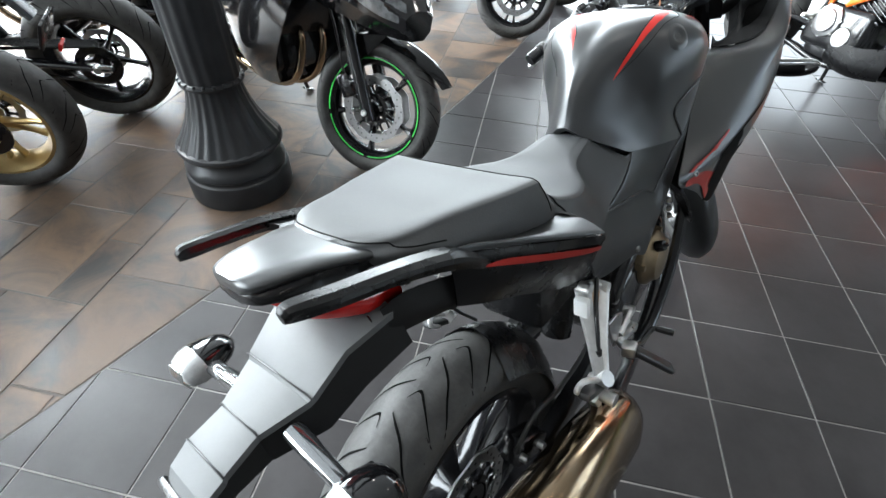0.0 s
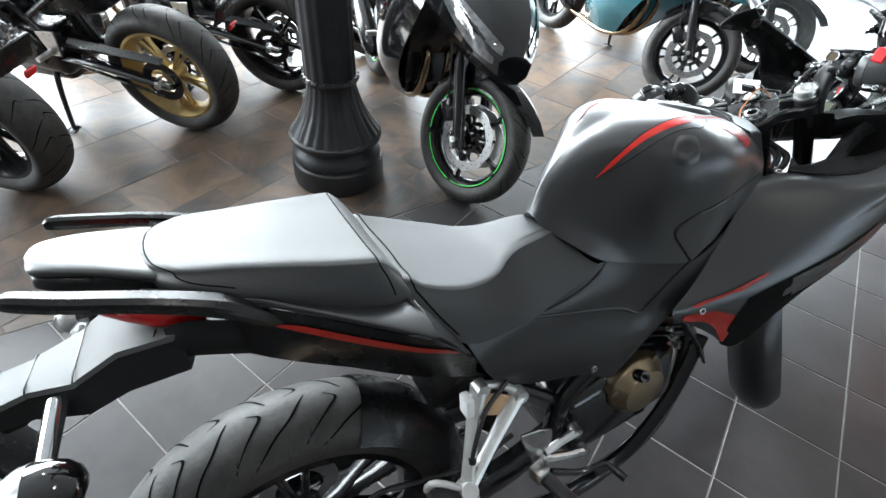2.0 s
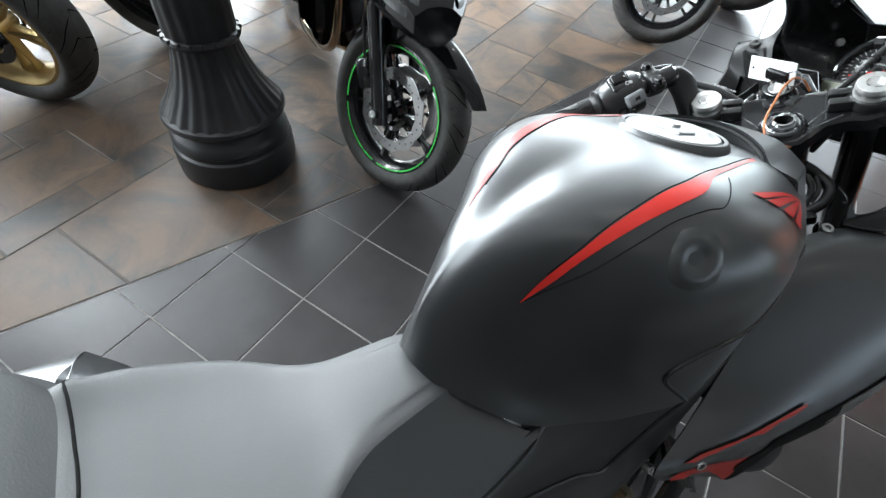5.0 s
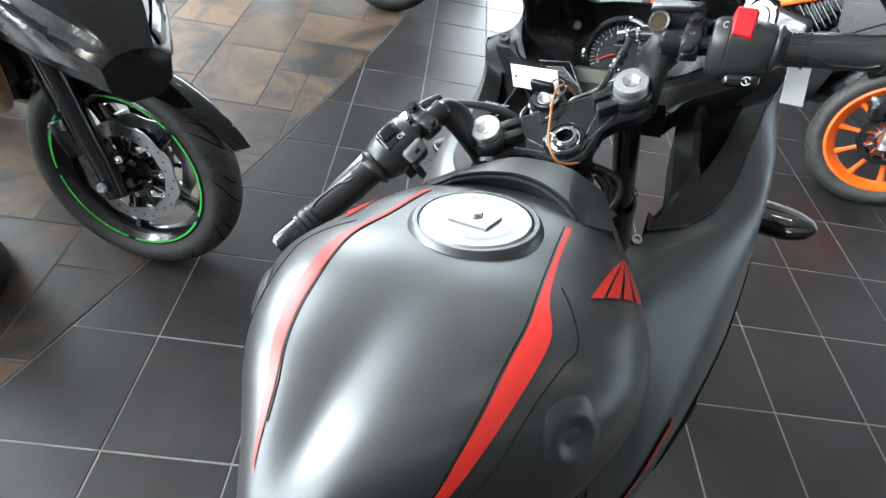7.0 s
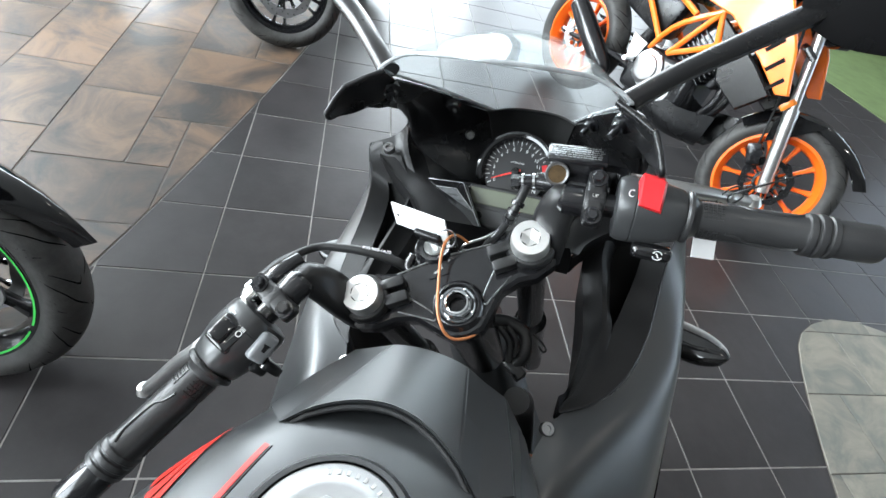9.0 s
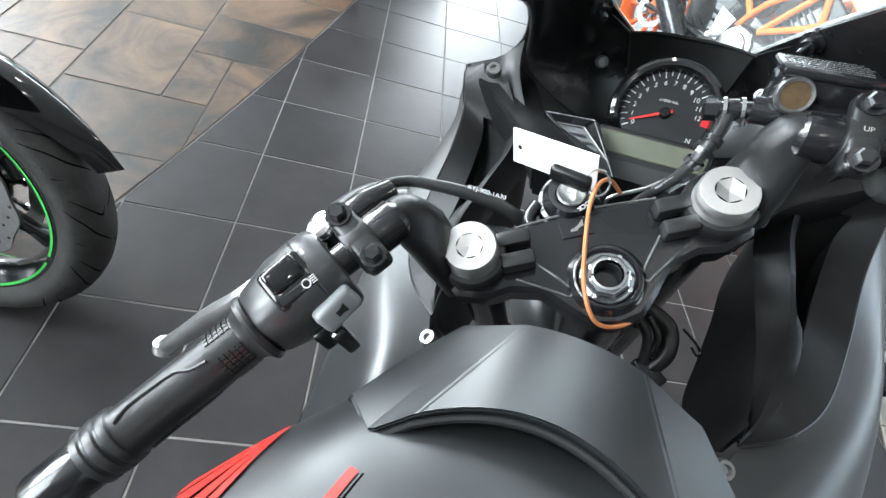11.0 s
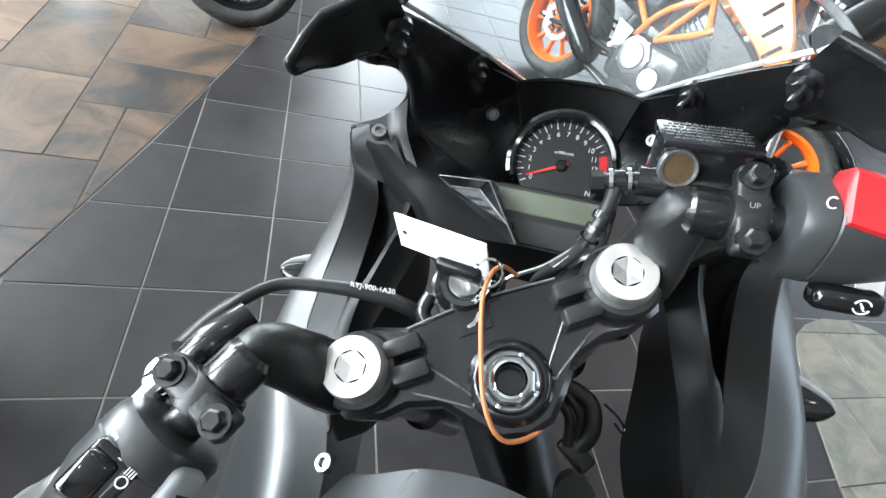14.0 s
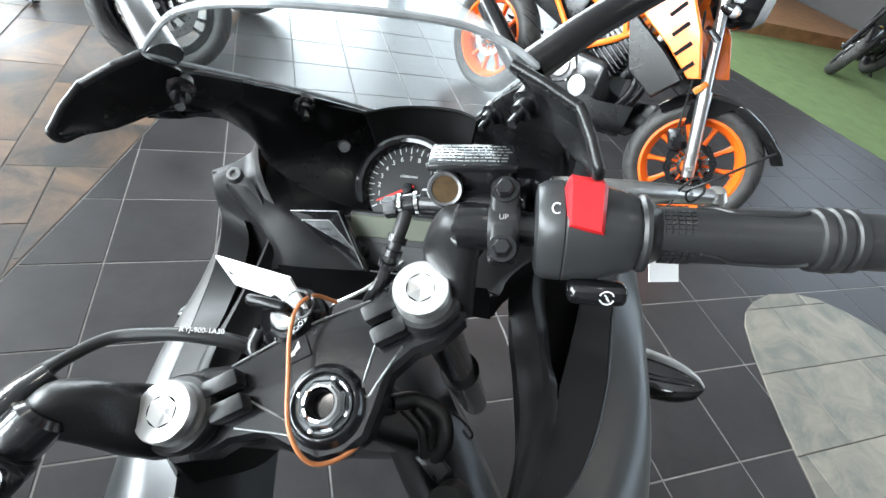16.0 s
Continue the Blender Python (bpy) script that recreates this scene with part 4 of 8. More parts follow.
# number plate holder
HOLD = [
    (-0.590, [(0, 0.826), (0.018, 0.826), (0.031, 0.823), (0.033, 0.812), (0.0, 0.800)]),
    (-0.580, [(0, 0.836), (0.022, 0.836), (0.037, 0.833), (0.039, 0.815), (0.0, 0.800)]),
    (-0.556, [(0, 0.846), (0.023, 0.846), (0.040, 0.843), (0.042, 0.815), (0.0, 0.795)]),
    (-0.552, [(0, 0.8475), (0.022, 0.8475), (0.038, 0.845), (0.041, 0.815), (0.0, 0.795)]),
    (-0.510, [(0, 0.856), (0.021, 0.856), (0.036, 0.853), (0.043, 0.818), (0.0, 0.795)]),
    (-0.508, [(0, 0.858), (0.022, 0.858), (0.038, 0.855), (0.045, 0.818), (0.0, 0.795)]),
    (-0.456, [(0, 0.866), (0.034, 0.866), (0.059, 0.863), (0.066, 0.818), (0.0, 0.790)]),
    (-0.450, [(0, 0.872), (0.036, 0.872), (0.063, 0.868), (0.070, 0.820), (0.0, 0.790)]),
    (-0.400, [(0, 0.898), (0.042, 0.898), (0.070, 0.894), (0.084, 0.845), (0.0, 0.805)]),
    (-0.330, [(0, 0.912), (0.050, 0.911), (0.082, 0.902), (0.094, 0.855), (0.0, 0.820)]),
]
bm = bmesh.new()
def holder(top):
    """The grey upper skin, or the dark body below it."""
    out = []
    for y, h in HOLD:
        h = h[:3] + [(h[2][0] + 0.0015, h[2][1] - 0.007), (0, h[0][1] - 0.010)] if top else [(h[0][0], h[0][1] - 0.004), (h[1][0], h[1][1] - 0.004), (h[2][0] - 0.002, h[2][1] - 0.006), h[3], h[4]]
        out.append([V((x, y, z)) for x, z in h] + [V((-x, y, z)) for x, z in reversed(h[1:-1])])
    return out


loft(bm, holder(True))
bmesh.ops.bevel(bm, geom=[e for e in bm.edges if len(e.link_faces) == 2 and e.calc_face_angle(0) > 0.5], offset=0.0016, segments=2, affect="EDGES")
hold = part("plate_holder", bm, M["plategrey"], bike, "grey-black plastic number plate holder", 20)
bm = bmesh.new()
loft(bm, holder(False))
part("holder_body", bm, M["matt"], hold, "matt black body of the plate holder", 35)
# dark lines across the holder for its grooves and the shading at its folds
for y, x, z in ((-0.453, 0.064, 0.8705), (-0.509, 0.038, 0.8577), (-0.554, 0.040, 0.8475)):
    bm = bmesh.new()
    tube(bm, [(-x, y, z - 0.003), (-x * 0.9, y, z), (0, y, z), (x * 0.9, y, z), (x, y, z - 0.003)], 0.0011, 6, 1)
    part("holder_fold", bm, M["dial"], hold)
bm = bmesh.new()
block(bm, (0.09, 0.012, 0.13), pose(0, -0.575, 0.765, 18), 0.006)
block(bm, (0.05, 0.03, 0.04), pose(0, -0.545, 0.815, 10), 0.006)
part("plate_backing", bm, M["plastic"], hold)
bm = bmesh.new()
block(bm, (0.036, 0.016, 0.024), pose(0.0, -0.592, 0.806, 15), 0.004)
part("rear_reflector", bm, M["redlens"], hold, "small red reflector")


def indicator(parent, root, tip, r=0.026, face=-1):
    """Turn signal: bright stalk, bullet-shaped body, clear lens."""
    root, tip = V(root), V(tip)
    d = (tip - root).normalized()
    b = bmesh.new()
    tube(b, [root, root.lerp(tip, 0.28), root.lerp(tip, 0.56)], [0.0125, 0.0115, 0.0105], 12, 3, True, 0.7)
    o = part("indicator", b, M["smoked"], parent, "gloss black turn signal with a clear lens on a bright stalk")
    c = root.lerp(tip, 0.72)
    half = (tip - root).length * 0.24
    up_, back = V((0, 0, 1)), V((0, face, 0))
    def ring(y, k, m=20):
        return [c + back * y + d * (half * k * math.cos(q)) * (1.15 if math.cos(q) > 0 else 0.9) + up_ * r * k * math.sin(q) for q in (2 * math.pi * i / m for i in range(m))]
    b = bmesh.new()
    loft(b, [ring(y, k) for y, k in ((0.012, 1.0), (0.004, 1.02), (-0.012, 0.95), (-0.027, 0.76), (-0.037, 0.50), (-0.042, 0.20))])
    part("signal_body", b, M["gloss"], o, "gloss black bullet-shaped body")
    b = bmesh.new()
    loft(b, [ring(y, k) for y, k in ((0.006, 1.03), (0.018, 1.0), (0.029, 0.84), (0.0345, 0.55), (0.0365, 0.18))])
    part("signal_lens", b, M["clearlens"], o, "clear ribbed lens with amber bulb behind")
    b = bmesh.new()
    loft(b, [[p + d * half * 0.10 - up_ * r * 0.12 for p in ring(y, k, 14)] for y, k in ((0.030, 0.66), (0.0350, 0.56), (0.0375, 0.24))])
    part("bulb", b, M["amberlens"], o, "amber glow of the bulb through the lens")
    for k in range(7):
        b = bmesh.new()
        x = half * (-0.55 + 0.19 * k)
        h = r * 0.62 * math.sqrt(max(0.1, 1 - (x / half) ** 2))
        tube(b, [c + back * 0.0335 + d * x - up_ * h, c + back * 0.0375 + d * x, c + back * 0.0335 + d * x + up_ * h], 0.0011, 6, 3)
        part("lens_rib", b, M["clearlens"], o)
    return o


def front_indicator(parent, sg):
    """Swept-back front turn signal: flat teardrop with a clear lens along its front edge."""
    lead = spline([(0.215, 1.075, 0.760), (0.258, 1.072, 0.760), (0.300, 1.054, 0.766), (0.326, 1.034, 0.769), (0.3365, 1.018, 0.769)], 4)
    rear_ = spline([(0.225, 1.020, 0.748), (0.268, 1.012, 0.748), (0.302, 1.004, 0.753), (0.325, 1.005, 0.760), (0.3345, 1.010, 0.765)], 4)
    n = len(lead)
    thick = [0.017 * min(1.0, 0.25 + 1.1 * math.sqrt(1 - i / (n - 0.6))) for i in range(n)]
    def rings(f0, f1, grow):
        out = []
        for a, b, h in zip(lead, rear_, thick):
            c, u, w = a.lerp(b, (f0 + f1) / 2), (a - b) * (f1 - f0) / 2, V((0.1, -0.25, 0.96)) * h * grow
            ring = []
            for i in range(18):
                q = 2 * math.pi * i / 18
                p = c + u * math.cos(q) + w * math.sin(q)
                ring.append(V((p.x * sg, p.y, p.z)))
            out.append(ring)
        return out
    b = bmesh.new()
    loft(b, rings(0.10, 1.0, 1.0))
    o = part("indicator", b, M["gloss"], parent, "gloss black teardrop turn signal with a clear lens edge", 60)
    b = bmesh.new()
    loft(b, rings(-0.05, 0.27, 0.98))
    part("signal_lens", b, M["clearlens"], o, "clear ribbed lens along the front edge", 60)


indicator(bike, (-0.050, -0.480, 0.845), (-0.205, -0.480, 0.822))
indicator(bike, (0.050, -0.480, 0.840), (0.205, -0.490, 0.802))

# side fairings
def even(pts, n):
    """n points at even steps along a smooth curve."""
    c = spline(pts, 8)
    d = [0.0]
    for p, q in zip(c, c[1:]):
        d.append(d[-1] + (q - p).length)
    return [V([float(np.interp(d[-1] * i / (n - 1), d, [p[k] for p in c])) for k in range(3)]) for i in range(n)]


SEAM = [(0.222, 1.056, 0.985), (0.213, 1.035, 0.945), (0.210, 0.995, 0.908), (0.203, 0.920, 0.882), (0.183, 0.850, 0.880), (0.155, 0.808, 0.882), (0.123, 0.784, 0.883)]
FAIR = [
    [(0.104, 0.690, 0.872), (0.111, 0.745, 0.879), (0.125, 0.782, 0.880), (0.157, 0.806, 0.879), (0.186, 0.848, 0.877), (0.206, 0.920, 0.879), (0.213, 0.995, 0.905), (0.216, 1.035, 0.942), (0.224, 1.058, 0.980), (0.150, 1.210, 0.930), (0.030, 1.315, 0.890)],
    [(0.128, 0.650, 0.855), (0.142, 0.690, 0.868), (0.174, 0.755, 0.866), (0.202, 0.800, 0.860), (0.229, 0.850, 0.853), (0.248, 0.920, 0.854), (0.249, 0.995, 0.868), (0.245, 1.045, 0.886), (0.240, 1.075, 0.885), (0.165, 1.240, 0.850), (0.040, 1.360, 0.810)],
    [(0.152, 0.530, 0.725), (0.206, 0.660, 0.763), (0.242, 0.800, 0.796), (0.253, 0.940, 0.823), (0.236, 1.050, 0.823), (0.205, 1.130, 0.806), (0.165, 1.200, 0.790)],
    [(0.164, 0.462, 0.680), (0.211, 0.590, 0.692), (0.247, 0.730, 0.708), (0.250, 0.873, 0.728), (0.236, 0.970, 0.738), (0.215, 1.040, 0.728), (0.190, 1.095, 0.715)],
    [(0.170, 0.474, 0.655), (0.196, 0.570, 0.634), (0.216, 0.670, 0.625), (0.220, 0.785, 0.640), (0.212, 0.860, 0.652), (0.200, 0.910, 0.650), (0.186, 0.950, 0.645)],
    [(0.172, 0.490, 0.648), (0.186, 0.560, 0.600), (0.198, 0.640, 0.535), (0.199, 0.725, 0.565), (0.192, 0.780, 0.580), (0.184, 0.820, 0.582), (0.174, 0.850, 0.580)],
]
FAIR = [even(r, 17) for r in FAIR]
PANEL = [
    [(0.222, 1.056, 0.986), (0.218, 1.045, 0.965), (0.213, 1.035, 0.945), (0.210, 0.995, 0.908), (0.206, 0.955, 0.893), (0.203, 0.920, 0.882), (0.183, 0.850, 0.880), (0.155, 0.808, 0.882), (0.123, 0.784, 0.883)],
    [(0.204, 1.062, 0.991), (0.196, 1.045, 0.984), (0.186, 1.030, 0.925), (0.181, 0.998, 0.902), (0.175, 0.965, 0.896), (0.168, 0.930, 0.894), (0.160, 0.893, 0.896), (0.143, 0.815, 0.887), (0.1233, 0.785, 0.884)],
    [(0.190, 1.070, 0.994), (0.178, 1.045, 0.980), (0.150, 1.018, 0.932), (0.144, 0.985, 0.920), (0.148, 0.958, 0.912), (0.153, 0.925, 0.902), (0.1595, 0.893, 0.897), (0.1425, 0.815, 0.8875), (0.1232, 0.785, 0.884)],
    [(0.180, 1.076, 0.999), (0.170, 1.046, 0.985), (0.140, 1.010, 0.955), (0.1355, 0.975, 0.942), (0.140, 0.952, 0.931), (0.146, 0.926, 0.917), (0.152, 0.888, 0.900), (0.138, 0.815, 0.8885), (0.1230, 0.7855, 0.884)],
    [(0.165, 1.070, 1.016), (0.157, 1.043, 0.984), (0.122, 1.005, 0.936), (0.115, 0.975, 0.921), (0.121, 0.950, 0.909), (0.128, 0.920, 0.896), (0.136, 0.875, 0.882), (0.131, 0.815, 0.883), (0.1222, 0.786, 0.8835)],
    [(0.166, 1.072, 0.990), (0.158, 1.048, 0.950), (0.124, 1.012, 0.880), (0.118, 0.990, 0.845), (0.125, 0.975, 0.805), (0.132, 0.960, 0.752), (0.138, 0.938, 0.700), (0.136, 0.860, 0.740), (0.1225, 0.787, 0.862)],
]
fairs = {}
for sg in (1, -1):
    bm = bmesh.new()
    grid(bm, side_rows(sg, FAIR), 2, 5, 0.003)
    f = part("side_fairing", bm, M["satin"], bike, "satin black side fairing with a dark red graphic", 30)
    fairs[sg] = ft = tree_of(f)
    S = lambda pts: [(x * sg, y, z) for x, y, z in pts]
    decal("fairing_lower_film", M["lining"], ft, S([(0.223, 0.600, 0.690), (0.234, 0.650, 0.712), (0.245, 0.730, 0.738), (0.252, 0.820, 0.762), (0.256, 0.900, 0.790)]),
          S([(0.210, 0.590, 0.560), (0.216, 0.640, 0.540), (0.220, 0.720, 0.566), (0.223, 0.800, 0.590), (0.225, 0.870, 0.640)]), bike, "black lower fairing", 8, 10, 0.0016)
    decal("fairing_graphic", M["dimred"], ft, S([(0.170, 0.478, 0.668), (0.178, 0.507, 0.690), (0.198, 0.568, 0.708), (0.216, 0.640, 0.737)]),
          S([(0.172, 0.484, 0.662), (0.190, 0.545, 0.664), (0.206, 0.597, 0.690), (0.216, 0.642, 0.733)]), bike, "dark red fairing graphic", 6, 5, 0.0028)
    decal("fairing_graphic", M["dimred"], ft, S([(0.172, 0.480, 0.667), (0.190, 0.551, 0.668), (0.202, 0.618, 0.634)]),
          S([(0.172, 0.482, 0.656), (0.187, 0.548, 0.632), (0.195, 0.598, 0.566)]), bike, "", 6, 5, 0.0032)
    decal("fairing_stripe", M["dimred"], ft, S([(0.226, 0.800, 0.760), (0.231, 0.870, 0.792), (0.229, 0.950, 0.822)]), S([(0.226, 0.805, 0.746), (0.231, 0.875, 0.776), (0.229, 0.955, 0.808)]), bike, "", 6, 4, 0.0024)
    for p, nn in (((0.174, 0.521, 0.673), (0.9, -0.3, 0.2)), ((0.114, 0.764, 0.880), (0.25, -0.3, 0.9)), ((0.135, 0.303, 0.584), (1, 0, 0.1))):
        q, qn, _, _ = ft.find_nearest(V((p[0] * sg, p[1], p[2]))) if p[1] > 0.4 else (V((p[0] * sg, p[1], p[2])), 0, 0, 0)
        bm = bmesh.new()
        bolt(bm, q, (nn[0] * sg, nn[1], nn[2]), 0.0075, 0.005)
        part("fairing_screw", bm, M["discsteel"], bike)
    # black line between the fairing and its inner panel
    bm = bmesh.new()
    tube(bm, S([(x + 0.0015, y, z + 0.0002) for x, y, z in SEAM]), 0.0017, 6, 6)
    part("fairing_gap", bm, M["dial"], f)
    # inner fairing panel: outer strip, slot, inner strip, inward drop
    bm = bmesh.new()
    rows = [[V((p.x * sg, p.y, p.z)) for p in spline(r, 4)] for r in PANEL]
    # rounded crest and ridge: two extra lines beside each
    soft = [rows[0], rows[1], None, rows[2], [a.lerp(b, 0.80) for a, b in zip(rows[2], rows[3])], [a.lerp(b, 0.10) + V((0, 0, 0.0008)) for a, b in zip(rows[3], rows[4])],
            [a.lerp(b, 0.5) - V((0, 0, 0.0025 * math.sin(math.pi * i / 32))) for i, (a, b) in enumerate(zip(rows[3], rows[4]))], [a.lerp(b, 0.90) for a, b in zip(rows[3], rows[4])],
            [a + V((0, 0, 0.0010)) for a in rows[4]], [a.lerp(b, 0.06) for a, b in zip(rows[4], rows[5])], rows[5]]
    for a, b in zip(soft, soft[1:]):
        if a and b:
            loft(bm, [a, b], False, False)
    loft(bm, [rows[1][24:], rows[2][24:]], False, False)
    loft(bm, [rows[1][:8], rows[2][:8]], False, False)
    bmesh.ops.remove_doubles(bm, verts=bm.verts, dist=1e-5)
    bmesh.ops.recalc_face_normals(bm, faces=bm.faces)
    bmesh.ops.solidify(bm, geom=bm.faces[:], thickness=0.0025)
    part("inner_fairing", bm, M["innerplastic"], bike, "textured black inner fairing panel with a slot", 32)
    # black sheet under the slot, put in for the shade of its depth
    bm = bmesh.new()
    deep = [[p - V((0, 0, 0.030)) for p in r[3:26]] for r in (rows[0], rows[1], rows[3])]
    loft(bm, deep, False, False)
    part("slot_floor", bm, M["lining"], bike, "black sheet for the shade inside the inner fairing slot")
    for p, n, r in (((0.184, 1.040, 0.993), (-0.2, -0.5, 0.85), 0.0085), ((0.080, 1.094, 1.006), (-0.5, -0.8, 0.3), 0.0065)):
        bm = bmesh.new()
        bolt(bm, (p[0] * sg, p[1], p[2]), (n[0] * sg, n[1], n[2]), r, 0.006)
        part("cowl_screw", bm, M["discsteel"], bike)

# side covers under the seat and beside the tank
COVER = [
    [(0.132, 0.030, 0.765), (0.110, 0.161, 0.757), (0.098, 0.260, 0.778), (0.098, 0.338, 0.797), (0.122, 0.420, 0.783), (0.146, 0.500, 0.768), (0.140, 0.600, 0.800), (0.112, 0.700, 0.850)],
    [(0.142, 0.045, 0.730), (0.116, 0.165, 0.746), (0.114, 0.260, 0.747), (0.115, 0.340, 0.744), (0.124, 0.420, 0.727), (0.138, 0.480, 0.728), (0.142, 0.570, 0.752), (0.120, 0.680, 0.800)],
    [(0.142, 0.060, 0.698), (0.124, 0.170, 0.708), (0.122, 0.260, 0.700), (0.122, 0.340, 0.686), (0.127, 0.420, 0.668), (0.138, 0.460, 0.676), (0.140, 0.540, 0.700), (0.125, 0.630, 0.740)],
    [(0.136, 0.080, 0.665), (0.132, 0.170, 0.655), (0.135, 0.270, 0.635), (0.138, 0.340, 0.620), (0.140, 0.400, 0.615), (0.142, 0.450, 0.630), (0.138, 0.510, 0.655), (0.120, 0.600, 0.680)],
    [(0.112, 0.100, 0.635), (0.122, 0.160, 0.605), (0.133, 0.280, 0.578), (0.138, 0.330, 0.550), (0.138, 0.360, 0.540), (0.135, 0.420, 0.580), (0.125, 0.500, 0.620), (0.100, 0.580, 0.650)],
]
for sg in (1, -1):
    bm = bmesh.new()
    grid(bm, side_rows(sg, COVER), 5, 5, 0.004)
    sc = part("side_cover", bm, M["covers"], bike, "grey-black plastic side cover below seat and tank", 60)
    ct = tree_of(sc)
    bm = bmesh.new()
    S = lambda pts: [(x * sg, y, z) for x, y, z in pts]
    seam(bm, ct, S([(0.099, 0.338, 0.796), (0.106, 0.315, 0.778), (0.112, 0.270, 0.762), (0.114, 0.210, 0.752), (0.114, 0.165, 0.752)]), 0.0032)
    seam(bm, ct, S([(0.114, 0.165, 0.750), (0.116, 0.220, 0.736), (0.119, 0.300, 0.716), (0.123, 0.370, 0.694), (0.127, 0.415, 0.670), (0.134, 0.445, 0.700), (0.146, 0.500, 0.768)]), 0.0032)
    part("panel_gap", bm, M["dial"], sc)

# upper cowl: inner walls, wings, nose
WING_TOP = [(0.108, 0.912, 1.162), (0.124, 0.903, 1.157), (0.143, 0.893, 1.149), (0.149, 0.880, 1.140), (0.1535, 0.869, 1.130)]
WING_LOW = [(0.118, 0.962, 1.126), (0.134, 0.935, 1.117), (0.145, 0.904, 1.119), (0.151, 0.886, 1.123), (0.1545, 0.873, 1.1255)]
HOOK = [(0.146, 0.905, 1.110), (0.138, 0.935, 1.113), (0.140, 0.976, 1.097), (0.150, 1.037, 1.056), (0.163, 1.068, 1.022), (0.183, 1.078, 0.998), (0.202, 1.062, 0.990), (0.222, 1.055, 0.985)]
for sg in (1, -1):
    bm = bmesh.new()
    grid(bm, side_rows(sg, [
        [(0.124, 0.905, 1.152), (0.112, 0.945, 1.138), (0.083, 1.045, 1.082), (0.050, 1.160, 1.010), (0.004, 1.300, 0.920)],
        [(0.136, 0.912, 1.136), (0.124, 0.955, 1.118), (0.104, 1.055, 1.048), (0.070, 1.150, 0.985), (0.004, 1.255, 0.905)],
        [(0.140, 0.925, 1.118), (0.141, 0.985, 1.090), (0.134, 1.066, 1.016), (0.080, 1.110, 0.968), (0.004, 1.180, 0.905)],
        [(0.139, 0.935, 1.113), (0.150, 1.037, 1.056), (0.150, 1.056, 1.000), (0.085, 1.060, 0.955), (0.004, 1.120, 0.900)],
    ]), 5, 5, 0.003)
    part("upper_cowl_inner", bm, M["plastic"], bike, "textured black inside of the upper cowl", 60)
    bm = bmesh.new()
    top, low = [V((x * sg, y, z)) for x, y, z in WING_TOP], [V((x * sg, y, z)) for x, y, z in WING_LOW]
    midr = [a.lerp(b, 0.5) + V((0.002 * sg, 0.004, 0)) for a, b in zip(top, low)]
    loft(bm, [top, midr, low], False, False)
    bmesh.ops.recalc_face_normals(bm, faces=bm.faces)
    bmesh.ops.solidify(bm, geom=bm.faces[:], thickness=0.003)
    part("cowl_wing", bm, M["plastic"], bike, "black wing-shaped upper edge of the cowl", 60)
    bm = bmesh.new()
    rim = [top[0]]
    for a, b in zip(top, top[1:]):
        rim += [a.lerp(b, 0.85 if b is not top[-1] else 0.7), b.lerp(a, 0.02)]
    rim += [low[4] + V((0, 0.001, -0.002))] + low[3:0:-1] + [V((x * sg, y, z)) for x, y, z in HOOK[2:]]
    tube(bm, rim, 0.0028, 10, 3)
    part("cowl_edge", bm, M["plastic"], bike, "rounded black lip of the cowl", 70)
    bm = bmesh.new()
    grid(bm, side_rows(sg, [
        [(0.141, 0.960, 1.103), (0.149, 1.032, 1.060), (0.165, 1.070, 1.020), (0.185, 1.080, 0.997), (0.224, 1.058, 0.983)],
        [(0.130, 1.000, 1.090), (0.148, 1.060, 1.048), (0.170, 1.100, 1.005), (0.190, 1.110, 0.975), (0.214, 1.090, 0.955)],
        [(0.090, 1.045, 1.080), (0.105, 1.110, 1.030), (0.120, 1.170, 0.980), (0.130, 1.210, 0.940), (0.150, 1.210, 0.920)],
        [(0.004, 1.305, 0.925), (0.004, 1.325, 0.916), (0.004, 1.340, 0.908), (0.004, 1.350, 0.900), (0.004, 1.355, 0.890)],
    ]), 4, 4, 0.003)
    part("upper_cowl", bm, M["satin2"], bike, "matt black upper cowl", 60)
    for p in ((0.117, 0.940, 1.130), (0.086, 1.041, 1.076)):
        bm = bmesh.new()
        q = V((p[0] * sg, p[1], p[2]))
        n = V((-0.35 * sg, -0.70, -0.25)).normalized()
        lathe(bm, [(0, 0.020), (0.0032, 0.020), (0.0032, 0.010), (0.0065, 0.010), (0.0065, 0.003), (0.010, 0.002), (0.010, -0.004)], 12, along(q, q + n))
        part("windscreen_screw", bm, M["darkmetal"], bike, "black screw holding the windscreen")

# nose shelf behind the instruments
bm = bmesh.new()
arc = [(-0.064, 1.118, 1.034), (-0.036, 1.146, 1.030), (0.0, 1.156, 1.028), (0.036, 1.146, 1.030), (0.064, 1.118, 1.034)]
grid(bm, [arc, [(x * 0.97, y + 0.004, z - 0.006) for x, y, z in arc], [(x * 0.88, y + 0.004, z - 0.034) for x, y, z in arc], [(x * 0.70, y - 0.010, z - 0.080) for x, y, z in arc]], 5, 5, 0.003)
part("nose_shelf", bm, M["lining"], bike, "curved matt black shelf behind the instruments", 60)

